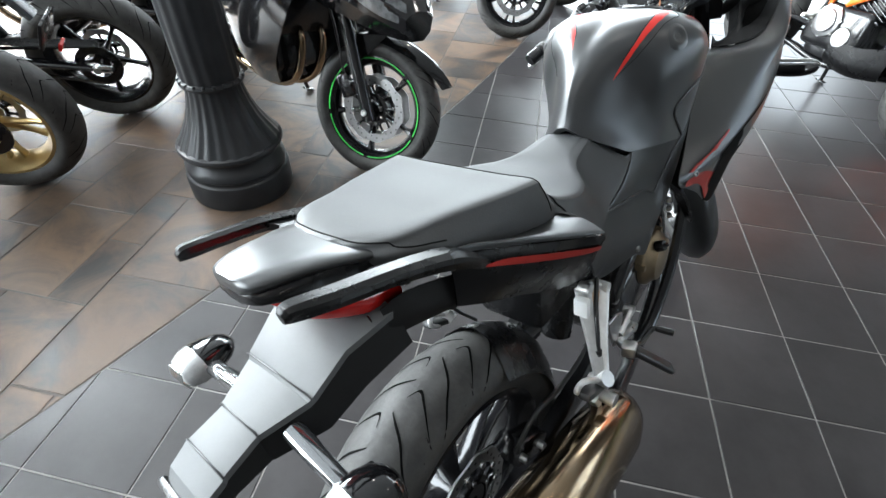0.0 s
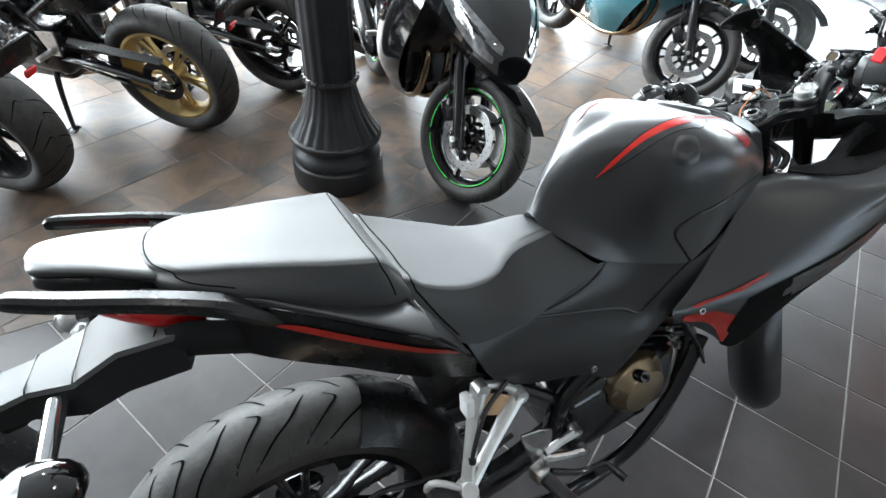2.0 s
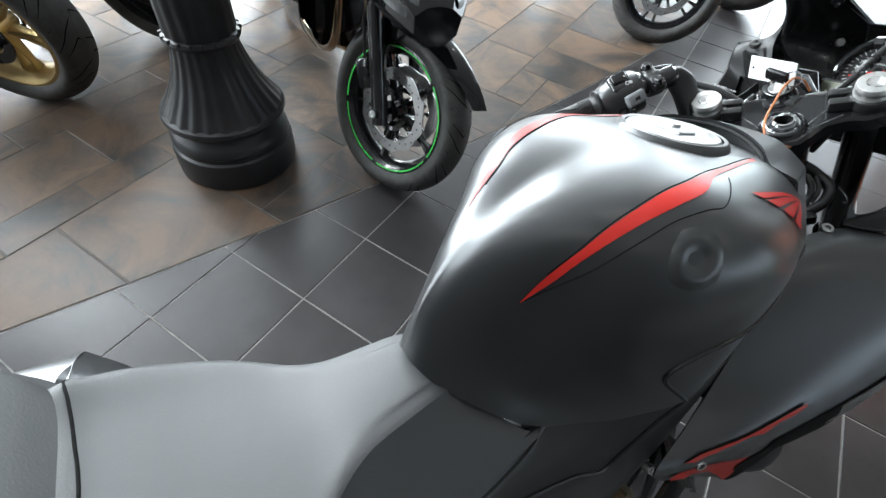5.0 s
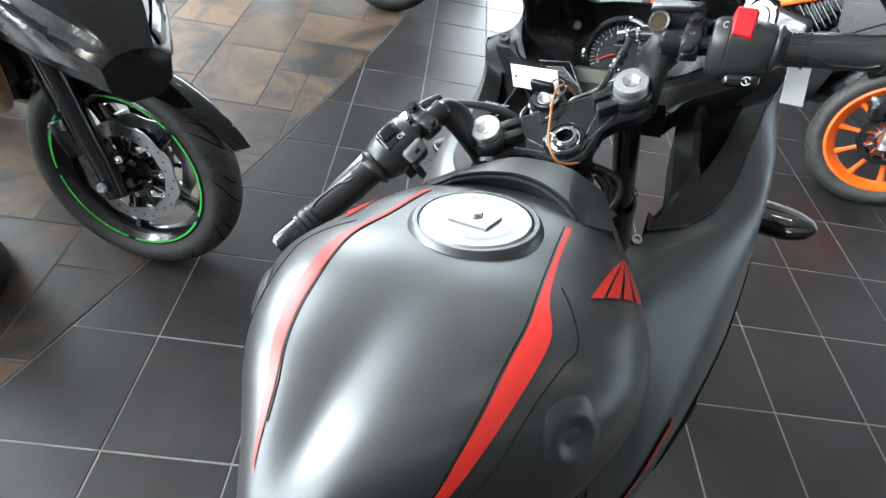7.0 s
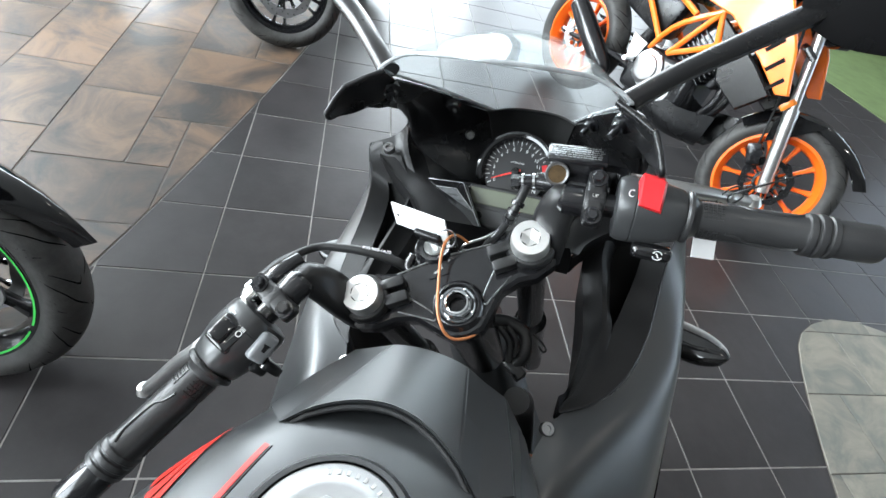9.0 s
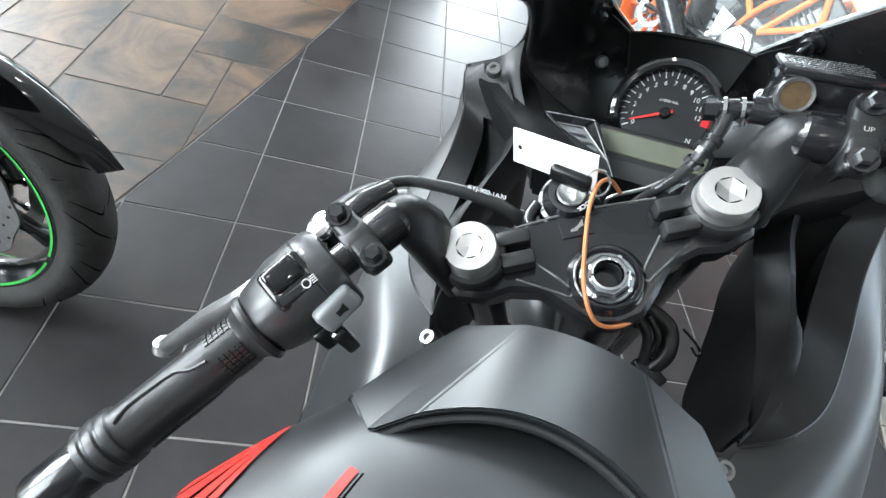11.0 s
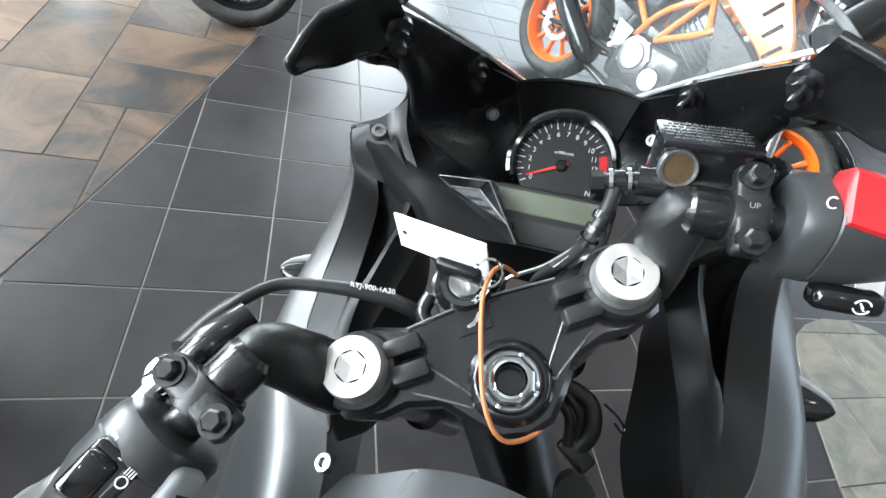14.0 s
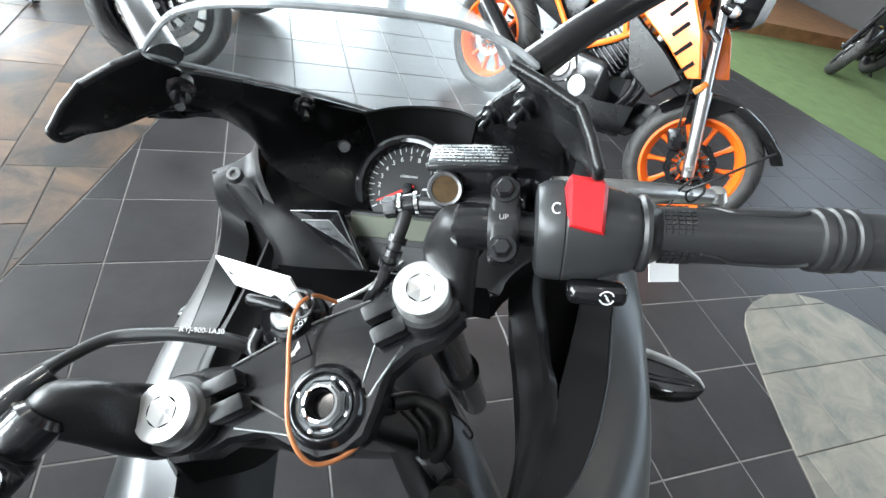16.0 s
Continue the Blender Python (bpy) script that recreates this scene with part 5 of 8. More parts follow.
# windscreen
RW = [
    [(0.120, 0.922, 1.158), (0.113, 0.950, 1.142), (0.087, 1.045, 1.087), (0.052, 1.165, 1.012), (0.0, 1.305, 0.925)],
    [(0.105, 0.920, 1.169), (0.098, 0.962, 1.160), (0.075, 1.060, 1.120), (0.042, 1.170, 1.040), (0.0, 1.295, 0.940)],
    [(0.080, 0.908, 1.182), (0.070, 0.972, 1.177), (0.050, 1.080, 1.138), (0.028, 1.180, 1.058), (0.0, 1.290, 0.948)],
    [(0.040, 0.880, 1.195), (0.034, 0.965, 1.189), (0.025, 1.092, 1.146), (0.014, 1.185, 1.066), (0.0, 1.288, 0.951)],
    [(0.0, 0.868, 1.200), (0.0, 0.962, 1.193), (0.0, 1.096, 1.149), (0.0, 1.187, 1.069), (0.0, 1.287, 0.952)],
]
bm = bmesh.new()
grid(bm, RW + [flip(r) for r in reversed(RW[:-1])], 6, 4, 0.0022)
ws = part("windscreen", bm, M["screen"], bike, "clear low sports windscreen", 80)
ws.visible_shadow = False
bm = bmesh.new()
edge = spline([r[0] for r in RW] + [flip([r[0]])[0] for r in reversed(RW[:-1])], 6)
tube(bm, edge, 0.0020, 8, 1)
for sg in (1, -1):
    tube(bm, [(x * sg, y, z) for x, y, z in RW[0]], 0.0018, 6, 5)
part("windscreen_edge", bm, M["screenedge"], bike, "clear polished windscreen rim")

# mirrors on thick stalks
for sg in (1, -1):
    bm = bmesh.new()
    tube(bm, [(x * sg, y, z) for x, y, z in ((0.116, 0.936, 1.152), (0.148, 0.966, 1.167), (0.190, 1.008, 1.180), (0.262, 1.060, 1.208))], [0.012, 0.011, 0.012, 0.013], 12, 4, True, 0.75)
    mo = part("mirror_stalk", bm, M["plastic"], bike, "thick black mirror stalk")
    bm = bmesh.new()
    lathe(bm, [(0, 0.0), (0.040, 0.004), (0.058, 0.020), (0.060, 0.032), (0.056, 0.034), (0, 0.032)], 24, pose(0.318 * sg, 1.078, 1.225, 90) @ Matrix.Diagonal((1.35, 0.80, 1.0, 1)))
    part("mirror_head", bm, M["plastic"], mo)
for sg in (1, -1):
    front_indicator(bike, sg)

# ---- instruments ----
gu, gn = V((0, 0.66, 0.75)), V((0, -0.75, 0.66))
DASH = Matrix.Translation((0, 1.054, 0.984)) @ Matrix((V((1, 0, 0)), gu, gn)).transposed().to_4x4()
GAUGE = DASH @ Matrix.Diagonal((0.90, 0.90, 0.90, 1))
bm = bmesh.new()
lathe(bm, [(0.0468, 0.001), (0.0480, 0.009), (0.0505, 0.0130), (0.0545, 0.0142), (0.0585, 0.0120), (0.0610, 0.006), (0.0622, -0.006), (0.0622, -0.034)], 64, GAUGE)
gi = GAUGE.inverted()
bmesh.ops.delete(bm, geom=[v for v in bm.verts if (gi @ v.co).y < -0.022], context="VERTS")
inst = part("instrument_bezel", bm, M["gloss"], bike, "gloss black round instrument bezel")
bm = bmesh.new()
lathe(bm, [(0, 0.0), (0.0475, 0.0)], 48, GAUGE)
plate(bm, [(-0.056, -0.086), (0.056, -0.086), (0.059, -0.034), (0.054, -0.0265), (-0.054, -0.0265), (-0.059, -0.034)], 0.03, DASH @ Matrix.Translation((0, 0, 0.0092)), 0.002)
part("dial_face", bm, M["dial"], inst)
bm = bmesh.new()
plate(bm, [(-0.052, -0.053), (0.052, -0.053), (0.054, -0.031), (-0.054, -0.031)], 0.004, DASH @ Matrix.Translation((0, 0, 0.0108)), 0.001)
part("lcd_display", bm, M["lcd"], inst, "grey-green liquid crystal display, off")
bm = bmesh.new()
plate(bm, [(-0.049, -0.082), (0.049, -0.082), (0.053, -0.058), (-0.053, -0.058)], 0.004, DASH @ Matrix.Translation((0, 0, 0.0104)), 0.001)
part("button_panel", bm, M["greyplastic"], inst)
bm = bmesh.new()
for x in (-0.036, 0.036):
    bm = bmesh.new()
    lathe(bm, [(0, 0.006), (0.0048, 0.006), (0.006, 0.0045), (0.006, 0)], 16, DASH @ Matrix.Translation((x, -0.069, 0.0098)))
    part("button", bm, M["plastic"], inst)
A0, A1 = radians(210), radians(-13)
def dial_at(v, r, z=0.0008):
    a = A0 + (A1 - A0) * v / 13
    return GAUGE @ Matrix.Translation((r * math.cos(a), r * math.sin(a), z)) @ pose(0, 0, 0, 0, 0, math.degrees(a))
bm = bmesh.new()
for k in range(22):
    big = k % 2 == 0
    block(bm, (0.0066 if big else 0.0036, 0.0010 if big else 0.0007, 0.0006), dial_at(k / 2, 0.0430 if big else 0.0445))
part("dial_scale", bm, M["print"], inst)["kind"] = "stuff"
bm = bmesh.new()
for k in range(44, 51):
    block(bm, (0.0075, 0.0030, 0.0006), dial_at(k / 4, 0.0432))
part("red_zone", bm, M["redplastic"], inst, "red rev limit zone")


def writing(name, text, m, size, mat, parent, label=""):
    c = bpy.data.curves.new(name, "FONT")
    c.body, c.size, c.align_x, c.align_y, c.extrude = text, size, "CENTER", "CENTER", 0.0002
    tmp = bpy.data.objects.new(name, c)
    scene.collection.objects.link(tmp)
    me = bpy.data.meshes.new_from_object(tmp.evaluated_get(bpy.context.evaluated_depsgraph_get()))
    bpy.data.objects.remove(tmp)
    me.transform(m)
    me.materials.clear()
    me.materials.append(mat)
    ob = new(name, me)
    ob.parent = parent
    if label:
        ob["label"] = label
    return ob


for k in range(13):
    q = dial_at(k, 0.0342).translation
    writing("dial_number", str(k), Matrix.Translation(q) @ GAUGE.to_3x3().to_4x4(), 0.0074, M["print"], inst)
writing("dial_caption", "x1000r/min", GAUGE @ Matrix.Translation((0, 0.014, 0.0008)), 0.0044, M["print"], inst)
writing("neutral_letter", "N", GAUGE @ Matrix.Translation((0.033, -0.024, 0.0010)), 0.0075, M["print"], inst)
bm = bmesh.new()
q = dial_at(0.30, 0.0)
plate(bm, [(-0.008, -0.0016), (0.038, -0.0006), (0.038, 0.0006), (-0.008, 0.0016)], 0.001, q @ Matrix.Translation((0, 0, 0.0035)))
part("needle", bm, M["needle"], inst, "red rev counter needle")
bm = bmesh.new()
lathe(bm, [(0, 0.008), (0.005, 0.0075), (0.0065, 0.004), (0.0065, 0)], 20, GAUGE)
part("needle_hub", bm, M["plastic"], inst)
# instrument surround and the wedge-shaped warning lamp block
EDGE = [(0.200, 1.042, 0.978), (0.172, 1.022, 0.968), (0.148, 1.005, 0.962), (0.125, 0.984, 0.960), (0.107, 0.966, 0.955), (0.098, 0.950, 0.950)]
INNER = [(0.176, 1.060, 0.987), (0.152, 1.044, 0.975), (0.136, 1.026, 0.967), (0.112, 1.004, 0.966), (0.082, 0.982, 0.960), (0.060, 0.955, 0.946)]
WEDGE = [(0.160, 1.066, 0.992), (0.140, 1.062, 0.976), (0.118, 1.032, 0.964), (0.098, 1.006, 0.966), (0.058, 0.984, 0.956), (0.020, 0.960, 0.944)]
for sg in (1, -1):
    bm = bmesh.new()
    skirt = [(x * 0.995, y + 0.008, z - 0.034) for x, y, z in EDGE]
    roll = [(x * 0.998, y + 0.001, z - 0.003) for x, y, z in EDGE]
    grid(bm, side_rows(sg, [skirt, roll, [(x * 0.985, y + 0.003, z + 0.001) for x, y, z in EDGE], INNER, WEDGE]), 4, 4, 0.0025)
    part("instrument_surround", bm, M["innerplastic"], bike, "black moulded plastic beside the instruments", 60)
    bm = bmesh.new()
    low = [(0.098, 0.950, 0.950), (0.060, 0.955, 0.946), (0.020, 0.960, 0.944), (0.0, 0.961, 0.943)]
    grid(bm, side_rows(sg, [low, [(x, y + 0.001, z - 0.004) for x, y, z in low], [(x, y + 0.012, z - 0.040) for x, y, z in low]]), 4, 4, 0.0025)
    part("surround_lip", bm, M["innerplastic"], bike, "", 60)
WA, WB, WC, WD, WE, WF = V((-0.110, 1.011, 0.975)), V((-0.061, 1.014, 0.977)), V((-0.024, 0.969, 0.947)), V((-0.096, 1.004, 0.970)), V((-0.068, 1.006, 0.971)), V((-0.036, 0.983, 0.956))
up = V((0, -0.55, 0.83))


def facet(name, pts, h0, h1, mat, label="", inset=0.0, tilt=V((0, 0, 0))):
    """A small raised block over an outline on the dash."""
    c = sum(pts, V((0, 0, 0))) / len(pts)
    b = bmesh.new()
    loft(b, [[p + up * h0 for p in pts], [p + up * (h1 - 0.0012) for p in pts], [p.lerp(c, 0.05 + inset) + up * h1 + tilt for p in pts]])
    return part(name, b, M[mat], wl if name != "warning_lamp_block" else bike, label, 20)


wl = None
wl = facet("warning_lamp_block", [WA + V((-0.003, 0.001, 0)), WB + V((0.004, 0.003, 0)), WC + V((0.004, -0.002, 0)), WC + V((-0.006, -0.004, 0))], -0.014, 0.001, "gloss", "gloss black wedge of warning lamps")
facet("bright_trim", [WA, WB, WE, WD], 0.0, 0.0035, "gloss", "", 0.05)
facet("bright_trim", [WB, WC, WF, WE], 0.0, 0.0035, "gloss", "", 0.05)
# pale tubes draw the gleam along the gloss wedge's edges
for p, q in ((WA, WB), (WB, WC), (WD, WE), (WE, WF)):
    bm = bmesh.new()
    tube(bm, [p + up * 0.0040, p.lerp(q, 0.5) + up * 0.0040, q + up * 0.0040], 0.0006, 6, 2)
    part("bright_edge", bm, M["glintmetal"], wl, "thin pale line drawn as the glint on the wedge's edge")
facet("lamp_lens", [WD, WE, WF], 0.0, 0.0022, "headglass", "clear dark lens over the warning lamps")
for f in (0.30, 0.55, 0.80):
    facet("lamp_lens", [WD.lerp(WF, f - 0.05), WE.lerp(WF, f - 0.05).lerp(WD.lerp(WF, f - 0.05), 0.25), WE.lerp(WF, f + 0.05).lerp(WD.lerp(WF, f + 0.05), 0.25), WD.lerp(WF, f + 0.05)], 0.0, 0.0030, "dial")

# ---- handlebars, turned to full left lock ----
_sx, _sy, _sz = V((0.8272, 0.5100, 0.2361)), V((-0.5620, 0.7506, 0.3476)), V((0.0, -0.4202, 0.9074))
ST = Matrix.Translation((0, 0.82, 0.963)) @ Matrix((_sx, _sy, _sz)).transposed().to_4x4()


def sp(x, y, z):
    return ST @ V((x, y, z))


def spts(pts, sg=1):
    return [sp(x * sg, y, z) for x, y, z in pts]


# top yoke
half = [(0.0, -0.036), (0.018, -0.032), (0.032, -0.018), (0.048, 0.000), (0.070, 0.006), (0.088, 0.004), (0.112, 0.012), (0.124, 0.034), (0.116, 0.058), (0.096, 0.068),
        (0.076, 0.066), (0.055, 0.058), (0.030, 0.060), (0.0, 0.062)]
outl = half + [(-x, y) for x, y in reversed(half[1:-1])]
bm = bmesh.new()
plate(bm, outl, 0.026, ST @ Matrix.Translation((0, 0, -0.004)), 0.004)
yoke = part("top_yoke", bm, M["darkmetal"], bike, "black cast top fork yoke", 35)
# lines lighter than the black yoke, along its ridges
bm = bmesh.new()
for sg in (1, -1):
    tube(bm, spts([(0.052, 0.030, -0.0040), (0.030, 0.004, -0.0040), (0.0265, -0.004, -0.0040), (0.029, -0.0075, -0.0040), (0.036, -0.003, -0.0040), (0.064, 0.014, -0.0040)], sg), 0.0009, 8, 5)
    tube(bm, spts([(0.0, 0.0605, -0.0045), (0.030, 0.0585, -0.0045), (0.055, 0.0565, -0.0045)], sg), 0.0010, 8, 4)
part("yoke_rib", bm, M["glintmetal"], yoke, "bright ridge lines of the yoke")
bm = bmesh.new()
lathe(bm, [(0.0094, 0.0060), (0.0094, 0.0075), (0.0106, 0.0095), (0.0122, 0.0090), (0.0126, 0.0060)], 40, ST)
stem = part("stem_nut", bm, M["chrome"], yoke, "chrome hollow steering stem nut")
bm = bmesh.new()
lathe(bm, [(0.0124, 0.0062), (0.0150, 0.0066), (0.0166, 0.0050), (0.0166, 0.0010)], 8, ST)
part("nut_octagon", bm, M["smoked"], stem, "", 10)
bm = bmesh.new()
lathe(bm, [(0.0160, 0.0014), (0.0186, 0.0020), (0.0200, 0.0010), (0.0204, -0.0040)], 48, ST)
part("nut_washer", bm, M["smoked"], stem)
for k in range(4):
    bm = bmesh.new()
    block(bm, (0.003, 0.0035, 0.0022), ST @ pose(0, 0, 0, 0, 0, 45 + 90 * k) @ Matrix.Translation((0.0182, 0, 0.0024)), 0.0008)
    part("nut_lug", bm, M["chrome"], stem)
# bore wall coloured black to stand for the shade down the hole
bm = bmesh.new()
lathe(bm, [(0, -0.028), (0.0093, -0.028), (0.0094, 0.0062)], 24, ST)
part("stem_bore", bm, M["matt"], yoke)
bm = bmesh.new()
lathe(bm, [(0.0205, -0.006), (0.0208, 0.0010), (0.0222, 0.0030), (0.0240, 0.0026), (0.0256, 0.0004), (0.0272, -0.0030), (0.0300, -0.0050)], 48, ST)
part("stem_boss", bm, M["darkmetal"], yoke, "", 60)
# small winged plate
bm = bmesh.new()
plate(bm, [(-0.012, -0.008), (0.012, -0.008), (0.012, 0.008), (-0.012, 0.008)], 0.001, ST @ Matrix.Translation((-0.010, 0.046, -0.0025)), 0.0003)
badge = part("yoke_badge", bm, M["darkmetal"], yoke)
bm = bmesh.new()
for k in range(3):
    plate(bm, [(-0.004 + 0.002 * k, -0.004), (0.006, 0.0 + 0.002 * k), (0.006, 0.0015 + 0.002 * k), (-0.005 + 0.002 * k, -0.002)], 0.0004, ST @ Matrix.Translation((-0.010, 0.046, -0.0018)))
part("badge_wing", bm, M["alloy"], badge)

for sg in (1, -1):
    F0 = (0.093 * sg, 0.037)
    # fork tube, clamp ring and cap
    bm = bmesh.new()
    rod(bm, sp(*F0, -0.012), sp(*F0, -0.36), 0.0190, n=24)
    ft = part("fork_tube", bm, M["darkmetal"], bike, "black upper fork tube")
    bm = bmesh.new()
    rod(bm, sp(*F0, -0.30), sp(*F0, -0.62), 0.024, n=24)
    rod(bm, sp(*F0, -0.285), sp(*F0, -0.305), 0.0255, n=24)
    part("fork_slider", bm, M["darkmetal"], ft)
    bm = bmesh.new()
    lathe(bm, [(0.0188, -0.014), (0.0212, -0.010), (0.0212, 0.0110), (0.0202, 0.0125), (0.0202, 0.0165), (0.0206, 0.0175), (0.0206, 0.0205), (0.0200, 0.0215), (0.0200, 0.0238), (0.0192, 0.0250), (0.0102, 0.0250)], 40, ST @ Matrix.Translation((*F0, 0)))
    fc = part("fork_cap", bm, M["brushed"], bike, "silver fork cap with hexagon recess")
    bm = bmesh.new()
    lathe(bm, [(0, 0.0226), (0.0100, 0.0250), (0.0105, 0.0252)], 6, ST @ Matrix.Translation((*F0, 0)))
    part("cap_hexagon", bm, M["brushed"], fc, "", 1)
    # yoke clamp with its split and screw
    bm = bmesh.new()
    lathe(bm, [(0.0205, -0.004), (0.0255, -0.004), (0.0268, 0.0), (0.0268, 0.007), (0.0248, 0.0100), (0.0205, 0.0100)], 36, ST @ Matrix.Translation((*F0, 0)))
    for dy in (-0.0085, 0.0085):
        block(bm, (0.026, 0.0125, 0.016), ST @ Matrix.Translation((0.060 * sg, 0.034 + dy * 1.05, 0.004)), 0.003)
    part("yoke_clamp", bm, M["forged"], bike, "", 35)
    # forged riser of the bar
    b0, b1 = (V((0.138, 0.0505, 0.051)), V((0.357, -0.081, 0.052))) if sg > 0 else (V((0.1416, 0.0467, 0.0649)), V((0.3636, -0.0903, 0.0789)))
    bd = (b1 - b0).normalized()
    A = lambda s: sp((b0 + bd * s).x * sg, (b0 + bd * s).y, (b0 + bd * s).z)
    lift = 0.0 if sg > 0 else 0.008
    bm = bmesh.new()
    rings = []
    for c, u, hu, hv in (((0.114, 0.045, -0.030), (0.10, -1, 0), 0.026, 0.010), ((0.1150, 0.043, -0.004), (0.10, -1, 0), 0.026, 0.010), ((0.1170, 0.044, 0.016 + lift * 0.3), (0.30, -0.95, 0), 0.0230, 0.0105),
                         ((0.1215, 0.0480, 0.034 + lift * 0.7), (0.58, -0.81, 0), 0.0195, 0.0115), ((0.1290, 0.0535, 0.046 + lift), (0.80, -0.60, 0), 0.0180, 0.0125),
                         ((0.1360, 0.0560, 0.055 + lift), (0.90, -0.44, 0.0), 0.0170, 0.0125), ((0.1385, 0.0560, 0.0605 + lift), (0.90, -0.44, 0.0), 0.0145, 0.0100), ((0.1395, 0.0555, 0.0635 + lift), (0.90, -0.44, 0.0), 0.0080, 0.0050)):
        c, u = V(c), V(u).normalized()
        v = u.cross(V((0.15, 0.3, 1)).normalized()).normalized()
        ring = []
        for i in range(16):
            a = 2 * math.pi * i / 16
            k = 1 / (abs(math.cos(a)) ** 3 + abs(math.sin(a)) ** 3) ** (1 / 3)
            q = c + u * hu * k * math.cos(a) + v * hv * k * math.sin(a)
            ring.append(sp(q.x * sg, q.y, q.z))
        rings.append(ring)
    loft(bm, rings)
    part("bar_riser", bm, M["forged"], bike, "black forged handlebar riser", 50)
    bm = bmesh.new()
    lathe(bm, [(0, -0.010), (0.0120, -0.010), (0.0152, -0.006), (0.0152, 0.012), (0.0142, 0.015), (0.0142, 0.020), (0.0112, 0.021), (0.0112, 0.250), (0, 0.250)], 28, along(A(0), A(0.1)))
    part("handlebar", bm, M["darkmetal"], bike, "black tubular handlebar")
    gm = along(A(0.103), A(0.2))
    L = 0.122
    # grip
    bm = bmesh.new()
    lathe(bm, [(0.0120, -0.001), (0.0225, 0.0), (0.0240, 0.002), (0.0240, 0.0045), (0.0190, 0.008), (0.0168, 0.012), (0.0168, 0.05), (0.0164, L - 0.028), (0.0170, L - 0.0265), (0.0184, L - 0.0255),
               (0.0188, L - 0.024), (0.0188, L - 0.021), (0.0178, L - 0.020), (0.0178, L - 0.0185), (0.0192, L - 0.0175), (0.0194, L - 0.015), (0.0190, L - 0.0125), (0.0174, L - 0.011),
               (0.0174, L - 0.0095), (0.0186, L - 0.0085), (0.0186, L - 0.0045), (0.0120, L - 0.003)], 40, gm)
    gr = part("grip", bm, M["griprubber"], bike, "black rubber handlebar grip", 28)
    bm = bmesh.new()
    for k in range(4):
        for j in range(6):
            for z in range(5):
                block(bm, (0.0012, 0.0020, 0.0026), gm @ pose(0, 0, 0, 0, 0, 90 * k + 9.5 * j) @ Matrix.Translation((0.0172, 0, 0.0145 + 0.0036 * z)))
    part("grip_pad", bm, M["griprubber"], gr)["kind"] = "stuff"
    for a in (60, 180, 300):
        bm = bmesh.new()
        pts = [gm @ pose(0, 0, 0, 0, 0, a + da) @ V((0.0170, 0, z)) for da, z in ((0, 0.034), (8, 0.044), (25, 0.052), (30, 0.070), (30, L - 0.040), (18, L - 0.030))]
        tube(bm, pts, 0.0013, 6, 4)
        part("grip_line", bm, M["griprubber"], gr)
    bm = bmesh.new()
    lathe(bm, [(0.010, L - 0.006), (0.0160, L - 0.004), (0.0166, L), (0.0166, L + 0.027), (0.0150, L + 0.031), (0.0, L + 0.032)], 28, gm)
    part("bar_end", bm, M["griprubber" if sg > 0 else "darkmetal"], bike, "round bar end weight")
    # switch housing, flaring towards the riser
    hm, hl = along(A(0.042), A(0.103)), 0.061
    def section(z, rx, ry):
        out = []
        for i in range(32):
            a = 2 * math.pi * i / 32
            c, q = math.cos(a), math.sin(a)
            k = 1 / (abs(c) ** 2.8 + abs(q) ** 2.8) ** (1 / 2.8)
            out.append(hm @ V((rx * k * c, ry * k * q, z)))
        return out
    bm = bmesh.new()
    loft(bm, [section(*v) for v in ((0, 0.020, 0.022), (0.0015, 0.0245, 0.0265), (0.006, 0.0270, 0.0290), (0.016, 0.0275, 0.0295), (0.017, 0.0268, 0.0288), (0.018, 0.0275, 0.0295), (0.036, 0.0265, 0.0285), (0.048, 0.0240, 0.0250),
                                    (hl - 0.003, 0.0215, 0.0225), (hl, 0.0190, 0.0200))])
    hs = part("switch_housing", bm, M["greyplastic"], bike, "black plastic handlebar switch housing", 35)
    HT = tree_of(hs)
    # lever clamp: two half shells with ears and bolts
    pm, pl = along(A(0.013), A(0.033)), 0.020
    bm = bmesh.new()
    lathe(bm, [(0.0112, 0), (0.0170, 0.0005), (0.0180, 0.003), (0.0180, pl - 0.003), (0.0170, pl - 0.0005), (0.0112, pl)], 28, pm)
    mid = A(0.023)
    ax = (A(0.1) - A(0.0)).normalized()
    face = (V((0.0, -0.55, 0.83)) - ax * V((0.0, -0.55, 0.83)).dot(ax)).normalized()
    upd = face.cross(ax) * (1 if face.cross(ax).z > 0 else -1)
    cm = Matrix.Translation(mid) @ Matrix((ax, upd, face)).transposed().to_4x4()
    block(bm, (0.018, 0.054, 0.013), cm @ Matrix.Translation((0, 0, 0.011)), 0.004, 3)
    part("lever_clamp", bm, M["forged"], bike, "black lever clamp held by two bolts", 45)
    for dy in (0.019, -0.019):
        bm = bmesh.new()
        lathe(bm, [(0, 0.0060), (0.0045, 0.0060), (0.0060, 0.0045), (0.0062, -0.002)], 6, cm @ Matrix.Translation((0, dy, 0.0175)))
        lathe(bm, [(0.0055, 0.0015), (0.0085, 0.0015), (0.0088, -0.002)], 18, cm @ Matrix.Translation((0, dy, 0.0175)))
        part("clamp_bolt", bm, M["darkmetal"], bike, "", 30)
    if sg > 0:
        writing("clamp_mark", "UP", cm @ pose(0, 0.001, 0.0177, 0, 0, 0), 0.0048, M["alloy"], bike)
    # lever
    bm = bmesh.new()
